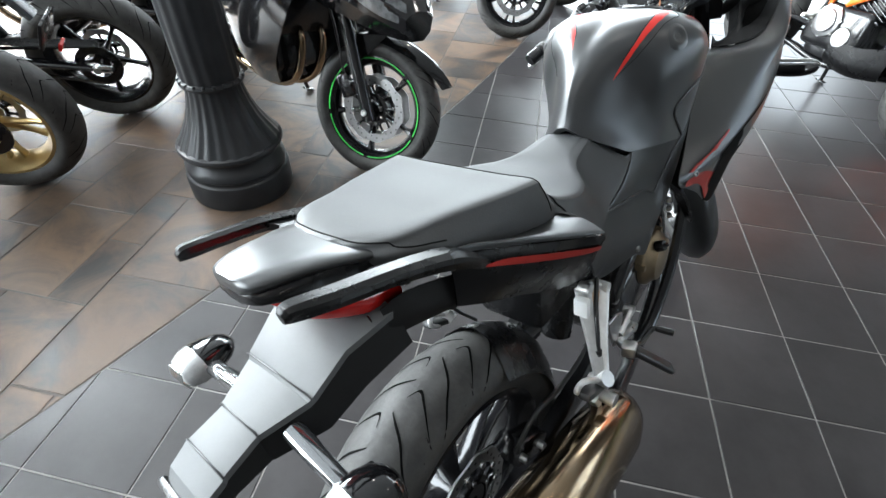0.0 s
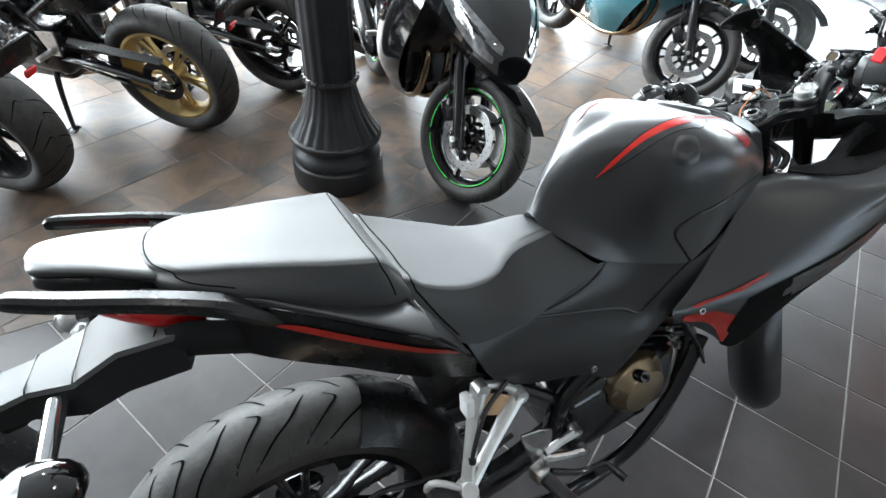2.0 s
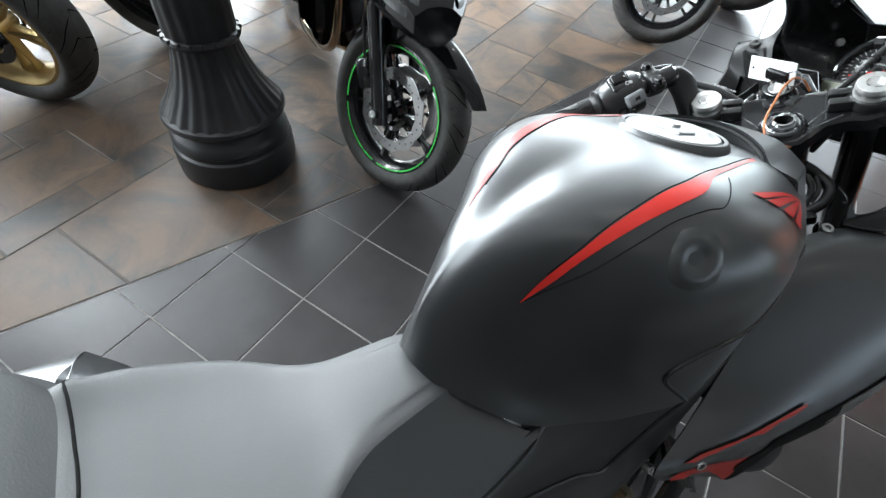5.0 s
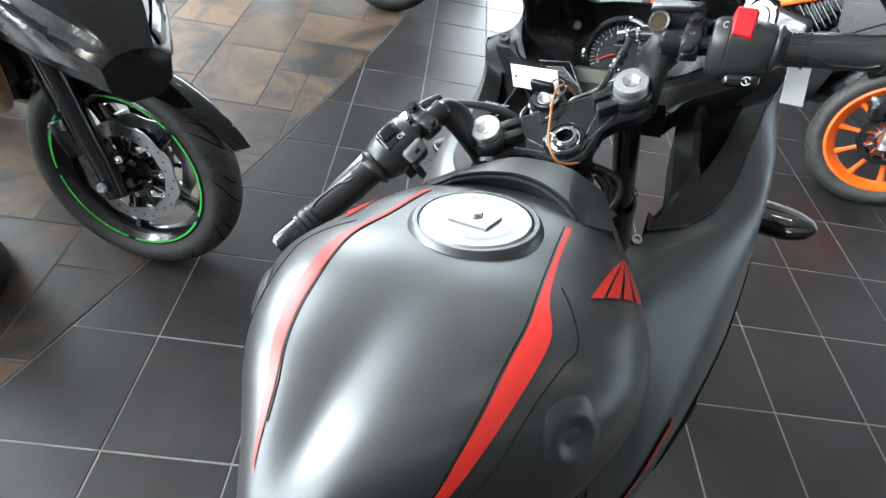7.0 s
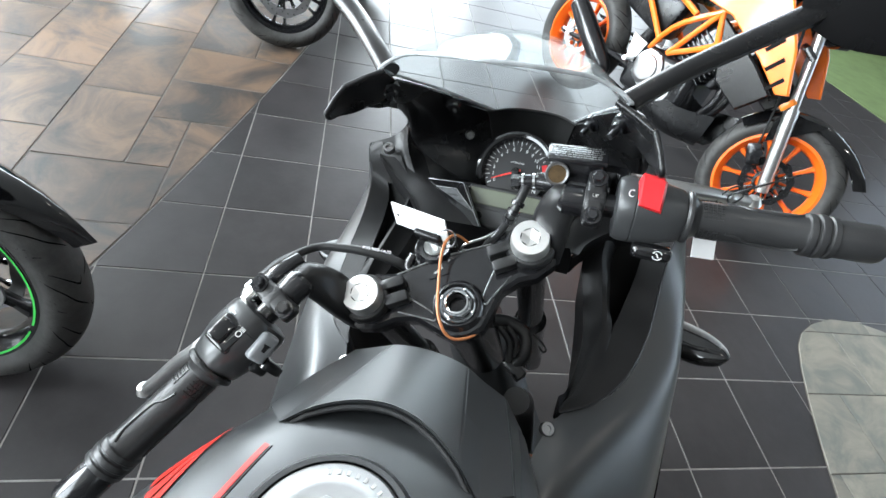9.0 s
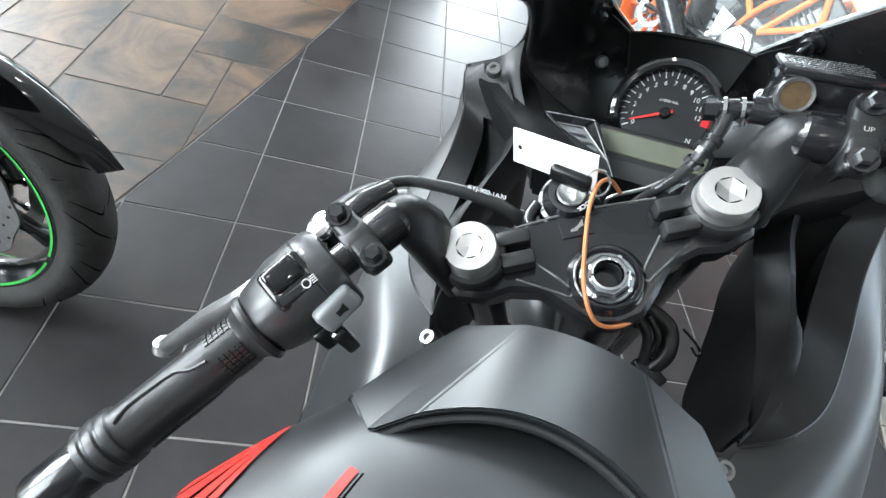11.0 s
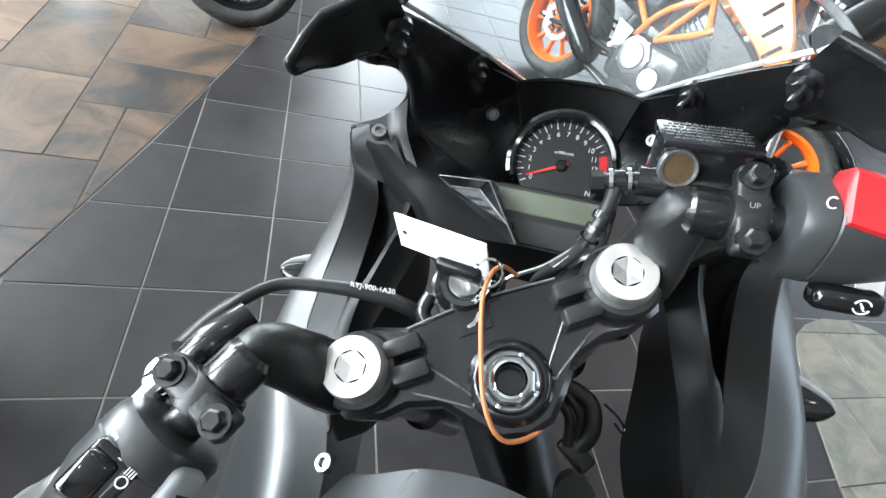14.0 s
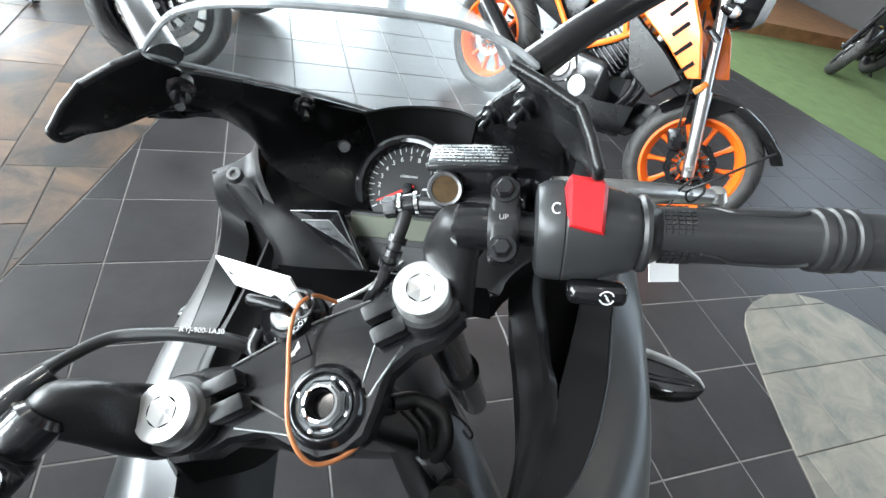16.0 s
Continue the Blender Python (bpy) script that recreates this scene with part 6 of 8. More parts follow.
    if sg < 0:
        tube(bm, [sp(-0.186, 0.056, 0.058), V((-0.214, 0.688, 0.964)), V((-0.2555, 0.675, 0.927)), V((-0.290, 0.664, 0.893)), V((-0.3146, 0.656, 0.870))], [0.0080, 0.0080, 0.0075, 0.0068, 0.0064], 10, 4, True, 1.25)
        lathe(bm, [(0, -0.0100), (0.0062, -0.0082), (0.0100, 0), (0.0062, 0.0082), (0, 0.0100)], 14, Matrix.Translation((-0.3146, 0.656, 0.870)))
        lv = part("clutch_lever", bm, M["alloy"], bike, "silver clutch lever with ball end")
    else:
        tip = V((0.272, 1.024, 1.020))
        tube(bm, [sp(0.170, 0.070, 0.045), V((0.165, 0.962, 1.058)), V((0.215, 0.990, 1.042)), V((0.250, 1.012, 1.028)), tip], [0.0080, 0.0080, 0.0070, 0.0060, 0.0055], 10, 4, True, 1.25)
        lathe(bm, [(0, -0.0095), (0.006, -0.008), (0.0095, 0), (0.006, 0.008), (0, 0.0095)], 14, Matrix.Translation(tip))
        lv = part("brake_lever", bm, M["alloy"], bike, "silver front brake lever with ball end")

# right side: kill switch, starter button, brake reservoir
_kx = (_sx * 0.857 - _sy * 0.515).normalized()
_kn = V((-0.30, -0.28, 0.91))
_kn = (_sx * _kn.x + _sy * _kn.y + _sz * _kn.z)
_kn = (_kn - _kx * _kn.dot(_kx)).normalized()
_ky = _kn.cross(_kx)
KS = Matrix.Translation(sp(0.1990, 0.0165, 0.0775) + _kn * 0.0055) @ Matrix((_kx, _ky, _kn)).transposed().to_4x4()
bm = bmesh.new()
plate(bm, [(-0.0105, -0.0130), (0.0098, -0.0165), (0.0112, 0.0110), (0.0080, 0.0150), (-0.0095, 0.0175), (-0.0118, 0.0110)], 0.020, KS @ Matrix.Translation((0, 0, 0.004)), 0.0028)
ks = part("kill_switch", bm, M["redplastic"], bike, "bright red engine stop switch", 40)
bm = bmesh.new()
SB = Matrix.Translation(sp(0.189, -0.022, 0.040)) @ Matrix((_kx, _ky, _kn)).transposed().to_4x4() @ pose(0, 0, 0, 20, 0, 0)
block(bm, (0.036, 0.014, 0.016), SB, 0.005, 3)
stt = part("starter_button", bm, M["gloss"], bike, "black starter button with white symbol")
bm = bmesh.new()
for a0 in (20, 200):
    pts = [SB @ V((0.005 + 0.0042 * math.cos(radians(a0 + q)), 0.0042 * math.sin(radians(a0 + q)), 0.0083)) for q in range(0, 141, 20)]
    tube(bm, pts, 0.0005, 5, 1)
tube(bm, [SB @ V((0.0035, 0.002, 0.0084)), SB @ V((0.0055, 0.0, 0.0084)), SB @ V((0.0045, 0.0, 0.0084)), SB @ V((0.0065, -0.002, 0.0084))], 0.0005, 5, 1)
part("starter_symbol", bm, M["print"], stt)
bm = bmesh.new()
pts = [KS @ V((-0.0165 + 0.0026 * math.cos(radians(a)), -0.002 + 0.0030 * math.sin(radians(a)), 0.0012)) for a in range(50, 311, 20)]
tube(bm, pts, 0.0005, 5, 1)
part("stop_symbol", bm, M["print"], ks)

RES = Matrix.Translation((0.083, 0.944, 1.0885)) @ pose(0, 0, 0, -5, 0, 6)
bm = bmesh.new()
block(bm, (0.054, 0.028, 0.028), RES @ Matrix.Translation((0, 0.001, -0.017)), 0.004)
rod(bm, RES @ V((-0.017, -0.012, -0.016)), RES @ V((-0.017, -0.022, -0.012)), 0.0115, n=28)
rod(bm, RES @ V((-0.034, -0.008, -0.030)), RES @ V((0.036, -0.020, -0.026)), 0.0095, n=20)
block(bm, (0.020, 0.020, 0.022), RES @ Matrix.Translation((0.034, 0.000, -0.020)), 0.005)
rs = part("brake_reservoir", bm, M["darkmetal"], bike, "black front brake fluid reservoir", 35)
bm = bmesh.new()
block(bm, (0.058, 0.034, 0.006), RES, 0.0018)
part("reservoir_lid", bm, M["darkmetal"], rs)
bm = bmesh.new()
rr = random.Random(3)
for k in range(6):
    x = -0.026 + (0.004 if k in (0, 5) else 0)
    while x < 0.022:
        ln = rr.uniform(0.0012, 0.0048)
        block(bm, (ln, 0.0014, 0.0005), RES @ Matrix.Translation((x + ln / 2, 0.0115 - 0.0046 * k, 0.0031)))
        x += ln + 0.0010
part("lid_lettering", bm, M["glintmetal"], rs, "raised silver warning text, unreadable")["kind"] = "stuff"
bm = bmesh.new()
lathe(bm, [(0, 0.007), (0.008, 0.006), (0.0095, 0.003), (0.0095, -0.022)], 20, Matrix.Translation((0.128, 0.946, 1.072)))
part("lever_pivot", bm, M["darkmetal"], rs)
GL = along(RES @ V((-0.017, -0.012, -0.016)), RES @ V((-0.017, -0.022, -0.012)))
bm = bmesh.new()
lathe(bm, [(0.0088, 0.0108), (0.0090, 0.0118), (0.0108, 0.0122), (0.0118, 0.0108), (0.0118, 0.008)], 28, GL)
part("sight_ring", bm, M["glintmetal"], rs)
bm = bmesh.new()
lathe(bm, [(0, 0.0110), (0.0089, 0.0110)], 24, GL)
part("sight_glass", bm, M["sight"], rs, "amber-brown fluid sight glass")
# banjo bolt and brake hose
p0, p1 = V((0.052, 0.933, 1.057)), V((0.022, 0.929, 1.052))
bm = bmesh.new()
rod(bm, p0, p1, 0.0060, n=16)
bb = part("banjo_bolt", bm, M["darkmetal"], bike, "black banjo bolt of the brake hose")
for f0, f1, r in ((0.18, 0.26, 0.0090), (0.30, 0.52, 0.0078), (0.56, 0.64, 0.0090), (0.72, 1.0, 0.0080)):
    bm = bmesh.new()
    rod(bm, p0.lerp(p1, f0), p0.lerp(p1, f1), r, n=6 if f0 > 0.7 else 20)
    part("washer" if f1 - f0 < 0.1 else "bolt_head", bm, M["chrome" if f1 - f0 < 0.1 else "darkmetal"], bb)
bm = bmesh.new()
HOSE = [(0.038, 0.930, 1.053), (0.037, 0.918, 1.047), (0.031, 0.904, 1.030), (0.022, 0.902, 1.008), (0.010, 0.908, 0.985), (0.0, 0.912, 0.960), (0.0, 0.925, 0.900)]
tube(bm, HOSE, [0.0050, 0.0050, 0.0050, 0.0042, 0.0042, 0.0042, 0.0042], 12, 5)
ho = part("brake_hose", bm, M["griprubber"], bike, "black rubber brake hose")
hc = spline(HOSE, 5)
for i in (7, 9, 11):
    bm = bmesh.new()
    rod(bm, hc[i], hc[i + 1], 0.0072, n=16)
    part("hose_ferrule", bm, M["darkmetal"], ho)
writing("hose_code", "KYJ-1A30", Matrix.Translation((0.0155, 0.8995, 1.0025)) @ Matrix((V((-0.52, 0.0, -0.85)), V((0.62, 0.70, -0.37)), V((0.58, -0.72, -0.36)))).transposed().to_4x4(), 0.0042, M["print"], ho)
bm = bmesh.new()
tube(bm, [(0.030, 0.930, 1.000), (0.005, 0.905, 0.990), (-0.020, 0.893, 0.978), (-0.014, 0.888, 0.962), (0.006, 0.895, 0.952), (0.022, 0.908, 0.962)], 0.0016, 6, 5)
part("wire", bm, M["alloy"], bike)
for q in ([(0.085, 0.925, 1.040), (0.040, 0.905, 0.985), (0.018, 0.898, 0.960), (0.000, 0.905, 0.930), (-0.005, 0.93, 0.88)], [(0.095, 0.925, 1.035), (0.052, 0.906, 0.975), (0.030, 0.900, 0.945), (0.010, 0.92, 0.90)]):
    bm = bmesh.new()
    tube(bm, q, 0.0050, 8, 5)
    part("cable", bm, M["griprubber"], bike)
# price tag tied to the brake lever
tagm = thing("price_tag", BIKE @ Matrix.Translation((0.229, 0.970, 1.003)), "blank white price tag tied to the brake lever", "tag")
bm = bmesh.new()
plate(bm, [(-0.014, -0.024), (0.014, -0.024), (0.014, 0.024), (0.009, 0.028), (-0.009, 0.028), (-0.014, 0.024)], 0.0008, pose(0, 0, 0, 50, 14, 24))
tc = part("card", bm, M["white"], tagm, "white card")
bm = bmesh.new()
lathe(bm, [(0, 0.0004), (0.0024, 0.0004)], 12, pose(0, 0, 0, 50, 14, 24) @ Matrix.Translation((0, 0.020, 0)))
part("card_hole", bm, M["dial"], tc)
bm = bmesh.new()
tube(bm, [(-0.006, 0.014, 0.016), (0.004, 0.026, 0.038), (0.018, 0.038, 0.044), (0.026, 0.036, 0.034), (0.016, 0.028, 0.028), (0.012, 0.030, 0.036), (0.030, 0.030, 0.050), (0.070, 0.050, 0.062)], 0.0011, 6, 5)
part("cable_tie", bm, M["griprubber"], tagm, "thin black cable tie")

# left side: clutch cable, switches
bm = bmesh.new()
CAB = [(-0.060, 0.868, 0.925), (-0.085, 0.862, 0.955), (-0.118, 0.856, 0.968), (-0.155, 0.848, 0.972), (-0.180, 0.838, 0.974), (-0.193, 0.815, 0.978), (-0.194, 0.790, 0.986), (-0.192, 0.760, 0.992)]
tube(bm, CAB, [0.0062, 0.0062, 0.0058, 0.0052, 0.0050, 0.0050, 0.0065, 0.0075], 12, 5)
cb = part("clutch_cable", bm, M["griprubber"], bike, "black clutch cable with printed code")
writing("cable_code", "KYJ-900-1A30", Matrix.Translation((-0.112, 0.8565, 0.9748)) @ Matrix((V((0.97, 0.20, -0.14)), V((-0.22, 0.93, 0.28)), V((0.19, -0.25, 0.95)))).transposed().to_4x4(), 0.0058, M["print"], cb)
bm = bmesh.new()
q = sp(-0.150, 0.050, 0.072)
tube(bm, spts([(-0.140, 0.082, 0.050), (-0.160, 0.070, 0.056), (-0.188, 0.056, 0.055)]), [0.009, 0.012, 0.010], 12, 3)
rod(bm, sp(-0.188, 0.056, 0.046), sp(-0.190, 0.058, 0.062), 0.0125, n=20)
part("clutch_perch", bm, M["darkmetal"], bike, "black clutch lever perch")
bm = bmesh.new()
lathe(bm, [(0, 0.002), (0.008, 0.002), (0.0105, 0.003), (0.0115, 0.0015), (0.0115, -0.004)], 24, along(sp(-0.190, 0.058, 0.062), sp(-0.194, 0.060, 0.076)))
part("perch_cap", bm, M["chrome"], bike)
HL = ST @ Matrix.Translation((-0.1985, 0.0145, 0.0655)) @ pose(0, 0, 0, 0, 0, 31.7)
bm = bmesh.new()
block(bm, (0.030, 0.028, 0.010), HL @ pose(-0.004, -0.006, 0.029, 18, 0, 0), 0.004, 3)
block(bm, (0.022, 0.016, 0.007), HL @ pose(-0.004, -0.004, 0.036, 28, 0, 0), 0.003, 3)
part("dip_switch", bm, M["gloss"], bike, "gloss black rocker switch")
bm = bmesh.new()
block(bm, (0.028, 0.018, 0.012), HL @ pose(0.006, -0.031, 0.012, 62, 0, 8), 0.004, 3)
hb = part("horn_button", bm, M["greybutton"], bike, "grey horn button")
bm = bmesh.new()
plate(bm, [(-0.004, -0.002), (0.0, -0.002), (0.003, -0.0035), (0.003, 0.0035), (0.0, 0.002), (-0.004, 0.002)], 0.0006, HL @ pose(0.008, -0.0365, 0.0150, 62, 0, 8))
part("horn_symbol", bm, M["dial"], hb)
bm = bmesh.new()
block(bm, (0.018, 0.020, 0.012), HL @ pose(-0.010, -0.030, -0.008, 70, 0, 0), 0.003)
block(bm, (0.010, 0.024, 0.010), HL @ pose(-0.004, -0.042, -0.006, 70, 0, 0), 0.003)
part("turn_switch", bm, M["gloss"], bike)
la, lb = sp(-0.138, 0.052, 0.062), sp(-0.360, -0.085, 0.076)
ld = (lb - la).normalized()
for q in ((-0.1872, 0.0056, 0.0915), (-0.1944, 0.0206, 0.095)):
    bm = bmesh.new()
    q = sp(*q)
    hit, nn, _, _ = HT.find_nearest(q)
    nn = nn if nn.dot(hit - (la + ld * (hit - la).dot(ld))) > 0 else -nn
    side = nn.cross(ld).normalized()
    SM = Matrix.Translation(hit + nn * 0.0006) @ Matrix((ld, side, nn)).transposed().to_4x4()
    for k in range(4):
        block(bm, (0.0035, 0.0007, 0.0005), SM @ pose(-0.0030, -0.0019 + 0.0013 * k, 0))
    lathe(bm, [(0.0021, 0.0003), (0.0029, 0.0003)], 16, SM @ pose(0.0018, 0, 0))
    part("lamp_symbol", bm, M["print"], hs)["kind"] = "stuff"

# ignition lock, key with tag, and wire loop
IG = ST @ Matrix.Translation((-0.006, 0.074, 0.002))
bm = bmesh.new()
lathe(bm, [(0.0125, -0.002), (0.0185, 0.001), (0.0190, -0.001), (0.0205, -0.006), (0.0230, -0.010), (0.0230, -0.040)], 36, IG)
lathe(bm, [(0, -0.0015), (0.0125, -0.0015)], 24, IG)
ig = part("ignition_lock", bm, M["darkmetal"], bike, "black ignition lock with white lettering")
bm = bmesh.new()
lathe(bm, [(0.0015, 0.0005), (0.0105, 0.0008), (0.0118, -0.001)], 28, IG)
part("lock_barrel", bm, M["alloy"], ig)
for text, ang in (("LOCK", 205), ("ON", 340), ("OFF", 270)):
    writing("lock_word", text, IG @ pose(0, 0, 0, 0, 0, ang) @ Matrix.Translation((0, 0.0152, 0.0007)), 0.0052, M["print"], ig)
bm = bmesh.new()
lathe(bm, [(0.023, -0.012), (0.026, -0.014), (0.026, -0.030), (0.023, -0.03)], 30, IG)
tube(bm, [IG @ V((-0.026, 0.004, -0.016)), IG @ V((-0.036, -0.006, -0.018)), IG @ V((-0.034, -0.018, -0.02))], 0.006, 10, 4)
part("lock_collar", bm, M["darkmetal"], ig)
key = thing("ignition_key", BIKE @ Matrix.Translation((-0.038, 0.874, 0.992)), "black-headed ignition key in the lock with a white paper tag", "key")
_kh = V((1.0, -0.08, -0.04)).normalized()
KM = Matrix.Translation(IG @ V((0, 0, 0.014))) @ Matrix((_kh, _sz, _kh.cross(_sz))).transposed().to_4x4()
inv = Matrix.Translation((0.038, -0.874, -0.992))
bm = bmesh.new()
block(bm, (0.033, 0.018, 0.008), inv @ KM @ Matrix.Translation((-0.003, 0.005, 0)), 0.0038, 3)
part("key_head", bm, M["plastic"], key)
bm = bmesh.new()
block(bm, (0.007, 0.020, 0.002), inv @ KM @ Matrix.Translation((0, -0.012, 0)))
part("key_blade", bm, M["alloy"], key)
bm = bmesh.new()
lathe(bm, [(0.0100, 0.0012), (0.0112, 0.0), (0.0100, -0.0012), (0.0090, 0)], 24, inv @ Matrix.Translation((-0.030, 0.868, 1.006)) @ pose(0, 0, 0, 50, 40, 0))
part("key_ring", bm, M["chrome"], key)
tagc = [V((-0.109, 0.897, 1.016)), V((-0.105, 0.899, 0.984)), V((-0.030, 0.876, 0.994)), V((-0.035, 0.876, 1.024))]
bm = bmesh.new()
tn = (tagc[1] - tagc[0]).cross(tagc[2] - tagc[1]).normalized() * 0.0009
loft(bm, [[inv @ (p - tn) for p in tagc], [inv @ (p + tn) for p in tagc]])
tg = part("paper_tag", bm, M["white"], key, "blank white paper tag in a clear sleeve")
bm = bmesh.new()
c = tagc[0].lerp(tagc[1], 0.5)
for s in (1, -1):
    lathe(bm, [(0, 0.0), (0.0022, 0.0)], 12, inv @ along(c + (tagc[2] - tagc[1]) * 0.09 + tn * s * 1.1, c + (tagc[2] - tagc[1]) * 0.09 + tn * s * 3))
part("tag_hole", bm, M["dial"], tg)
bm = bmesh.new()
tube(bm, [inv @ V(p) for p in ((-0.012, 0.888, 0.990), (-0.022, 0.880, 1.004), (-0.028, 0.866, 1.008), (-0.029, 0.850, 1.000), (-0.023, 0.826, 0.986), (-0.012, 0.795, 0.970), (0.004, 0.785, 0.952),
                               (0.024, 0.801, 0.945), (0.033, 0.828, 0.948), (0.034, 0.850, 0.945))], 0.0016, 8, 6)
part("wire_loop", bm, M["copper"], key, "orange-brown wire loop")

# wiring sleeves and a plug hanging below the yoke
for pts, r in (([(0.040, -0.004, -0.075), (0.058, -0.008, -0.092), (0.072, -0.026, -0.100), (0.066, -0.046, -0.108), (0.050, -0.056, -0.118)], 0.0075),
               ([(0.046, -0.010, -0.090), (0.052, -0.030, -0.100), (0.044, -0.050, -0.112)], 0.0045), ([(0.056, -0.014, -0.090), (0.060, -0.032, -0.098), (0.052, -0.046, -0.110)], 0.0035)):
    bm = bmesh.new()
    tube(bm, spts([(x - 0.010, y, z) for x, y, z in pts]), r, 10, 5)
    part("wiring_sleeve", bm, M["griprubber"], bike)
bm = bmesh.new()
block(bm, (0.016, 0.030, 0.018), ST @ pose(0.038, -0.058, -0.120, 0, 0, 20), 0.003)
part("wiring_plug", bm, M["plastic"], bike)
bm = bmesh.new()
tube(bm, spts([(0.072, -0.030, -0.096), (0.078, -0.042, -0.098), (0.080, -0.052, -0.100), (0.076, -0.054, -0.100), (0.074, -0.046, -0.099)]), 0.0012, 6, 4)
part("wire_loop", bm, M["darkmetal"], bike)

# ---- wheels, swing arm, engine, exhaust ----
AX = pose(0, -0.268, 0.333, 0, 90, 0)
rear = wheel(bike, AX, 0.3335, 0.148, 0.228, "darkmetal", 6, 0.108, 1, None, True, 17, "rear_wheel", label="black cast rear wheel")
FX = ST @ Matrix.Translation((0, 0.037, -0.735)) @ pose(0, 0, 0, 0, 90, 0)
front = wheel(bike, FX, 0.293, 0.112, 0.216, "darkmetal", 6, 0.145, 1, None, True, 0, "front_wheel", label="black cast front wheel")
bm = bmesh.new()
rows = []
for a in range(-40, 150, 10):
    c, s = math.cos(radians(a)), math.sin(radians(a))
    rows.append([ST @ V((x, 0.037 - (0.318 - 0.05 * (abs(x) / 0.062) ** 2) * c, -0.735 + (0.318 - 0.05 * (abs(x) / 0.062) ** 2) * s)) for x in (-0.062, -0.05, -0.03, 0, 0.03, 0.05, 0.062)])
loft(bm, rows, False, False)
bmesh.ops.solidify(bm, geom=bm.faces[:], thickness=0.003)
part("front_mudguard", bm, M["satin2"], bike, "matt black front mudguard", 60)
bm = bmesh.new()
block(bm, (0.045, 0.06, 0.10), ST @ Matrix.Translation((0.085, 0.115, -0.66)), 0.012)
for z in (-0.69, -0.64):
    rod(bm, ST @ V((0.085, 0.10, z)), ST @ V((0.118, 0.10, z)), 0.012, n=14)
part("front_caliper", bm, M["darkmetal"], bike, "black front brake caliper")
# swing arm
for sg in (1, -1):
    bm = bmesh.new()
    pts = [(0.075 * sg, 0.255, 0.350), (0.098 * sg, 0.120, 0.345), (0.104 * sg, -0.080, 0.335), (0.104 * sg, -0.268, 0.334), (0.104 * sg, -0.330, 0.330)]
    c = spline(pts, 4)
    rings = []
    for i, p in enumerate(c):
        hgt = np.interp(i / (len(c) - 1), [0, 0.3, 0.75, 1], [0.040, 0.036, 0.030, 0.026])
        rings.append([p + V((dx * 0.018, 0, dz * float(hgt))) for dx, dz in ((-1, -0.7), (-0.7, -1), (0.7, -1), (1, -0.7), (1, 0.7), (0.7, 1), (-0.7, 1), (-1, 0.7))])
    loft(bm, rings)
    sa = part("swing_arm", bm, M["darkmetal"], bike, "black steel swing arm", 35)
    bm = bmesh.new()
    rod(bm, (0.118 * sg, -0.268, 0.333), (0.140 * sg, -0.268, 0.333), 0.016, 0.013, 12)
    block(bm, (0.006, 0.055, 0.030), pose(0.124 * sg, -0.295, 0.333), 0.003)
    part("axle_nut", bm, M["alloy"], sa)
# rear caliper, hose
bm = bmesh.new()
block(bm, (0.045, 0.085, 0.055), pose(0.105, -0.165, 0.435, -35), 0.010)
block(bm, (0.030, 0.050, 0.030), pose(0.105, -0.125, 0.400, -35), 0.006)
cal = part("rear_caliper", bm, M["darkmetal"], bike, "black rear brake caliper")
for dy, dz in ((-0.035, 0.020), (0.020, -0.012)):
    bm = bmesh.new()
    rod(bm, (0.126, -0.165 + dy, 0.440 + dz), (0.140, -0.165 + dy, 0.440 + dz), 0.008, 0.007, 10)
    part("caliper_bolt", bm, M["alloy"], cal)
bm = bmesh.new()
tube(bm, [(0.115, -0.200, 0.460), (0.120, -0.140, 0.500), (0.118, -0.050, 0.470), (0.110, 0.060, 0.440), (0.105, 0.14, 0.46)], 0.005, 8, 5)
part("rear_brake_hose", bm, M["griprubber"], bike)
# chain and sprocket on the left
bm = bmesh.new()
lathe(bm, [(0.05, -0.003), (0.082, -0.003), (0.084, 0), (0.082, 0.003), (0.05, 0.003)], 40, pose(-0.085, -0.268, 0.333, 0, 90, 0))
part("sprocket", bm, M["alloy"], bike)
bm = bmesh.new()
for s, z0, z1 in ((1, 0.396, 0.385), (-1, 0.230, 0.290)):
    for k in range(38):
        f = k / 37
        block(bm, (0.014 if k % 2 else 0.018, 0.0135, 0.009), Matrix.Translation((-0.085, -0.262 + 0.487 * f, z0 + (z1 - z0) * f)), 0.002, 1)
ch = part("drive_chain", bm, M["darkmetal"], bike, "steel drive chain")
ch["kind"] = "stuff"
bm = bmesh.new()
grid(bm, [[(-0.112, -0.30, 0.410), (-0.112, -0.10, 0.412), (-0.108, 0.15, 0.405)], [(-0.075, -0.30, 0.425), (-0.075, -0.10, 0.427), (-0.075, 0.15, 0.415)]], 3, 3, 0.003)
part("chain_guard", bm, M["plastic"], bike)
# inner rear mudguard ahead of and over the tyre
bm = bmesh.new()
rows = []
for a in range(5, 70, 6):
    c, s = math.cos(radians(a)), math.sin(radians(a))
    rows.append([(x, -0.268 + (0.346 - 0.07 * (abs(x) / 0.085) ** 2) * c, 0.333 + (0.346 - 0.07 * (abs(x) / 0.085) ** 2) * s) for x in (-0.085, -0.06, -0.03, 0, 0.03, 0.06, 0.085)])
loft(bm, rows, False, False)
bmesh.ops.solidify(bm, geom=bm.faces[:], thickness=0.003)
part("rear_mudguard", bm, M["plastic"], bike, "black plastic rear mudguard", 60)
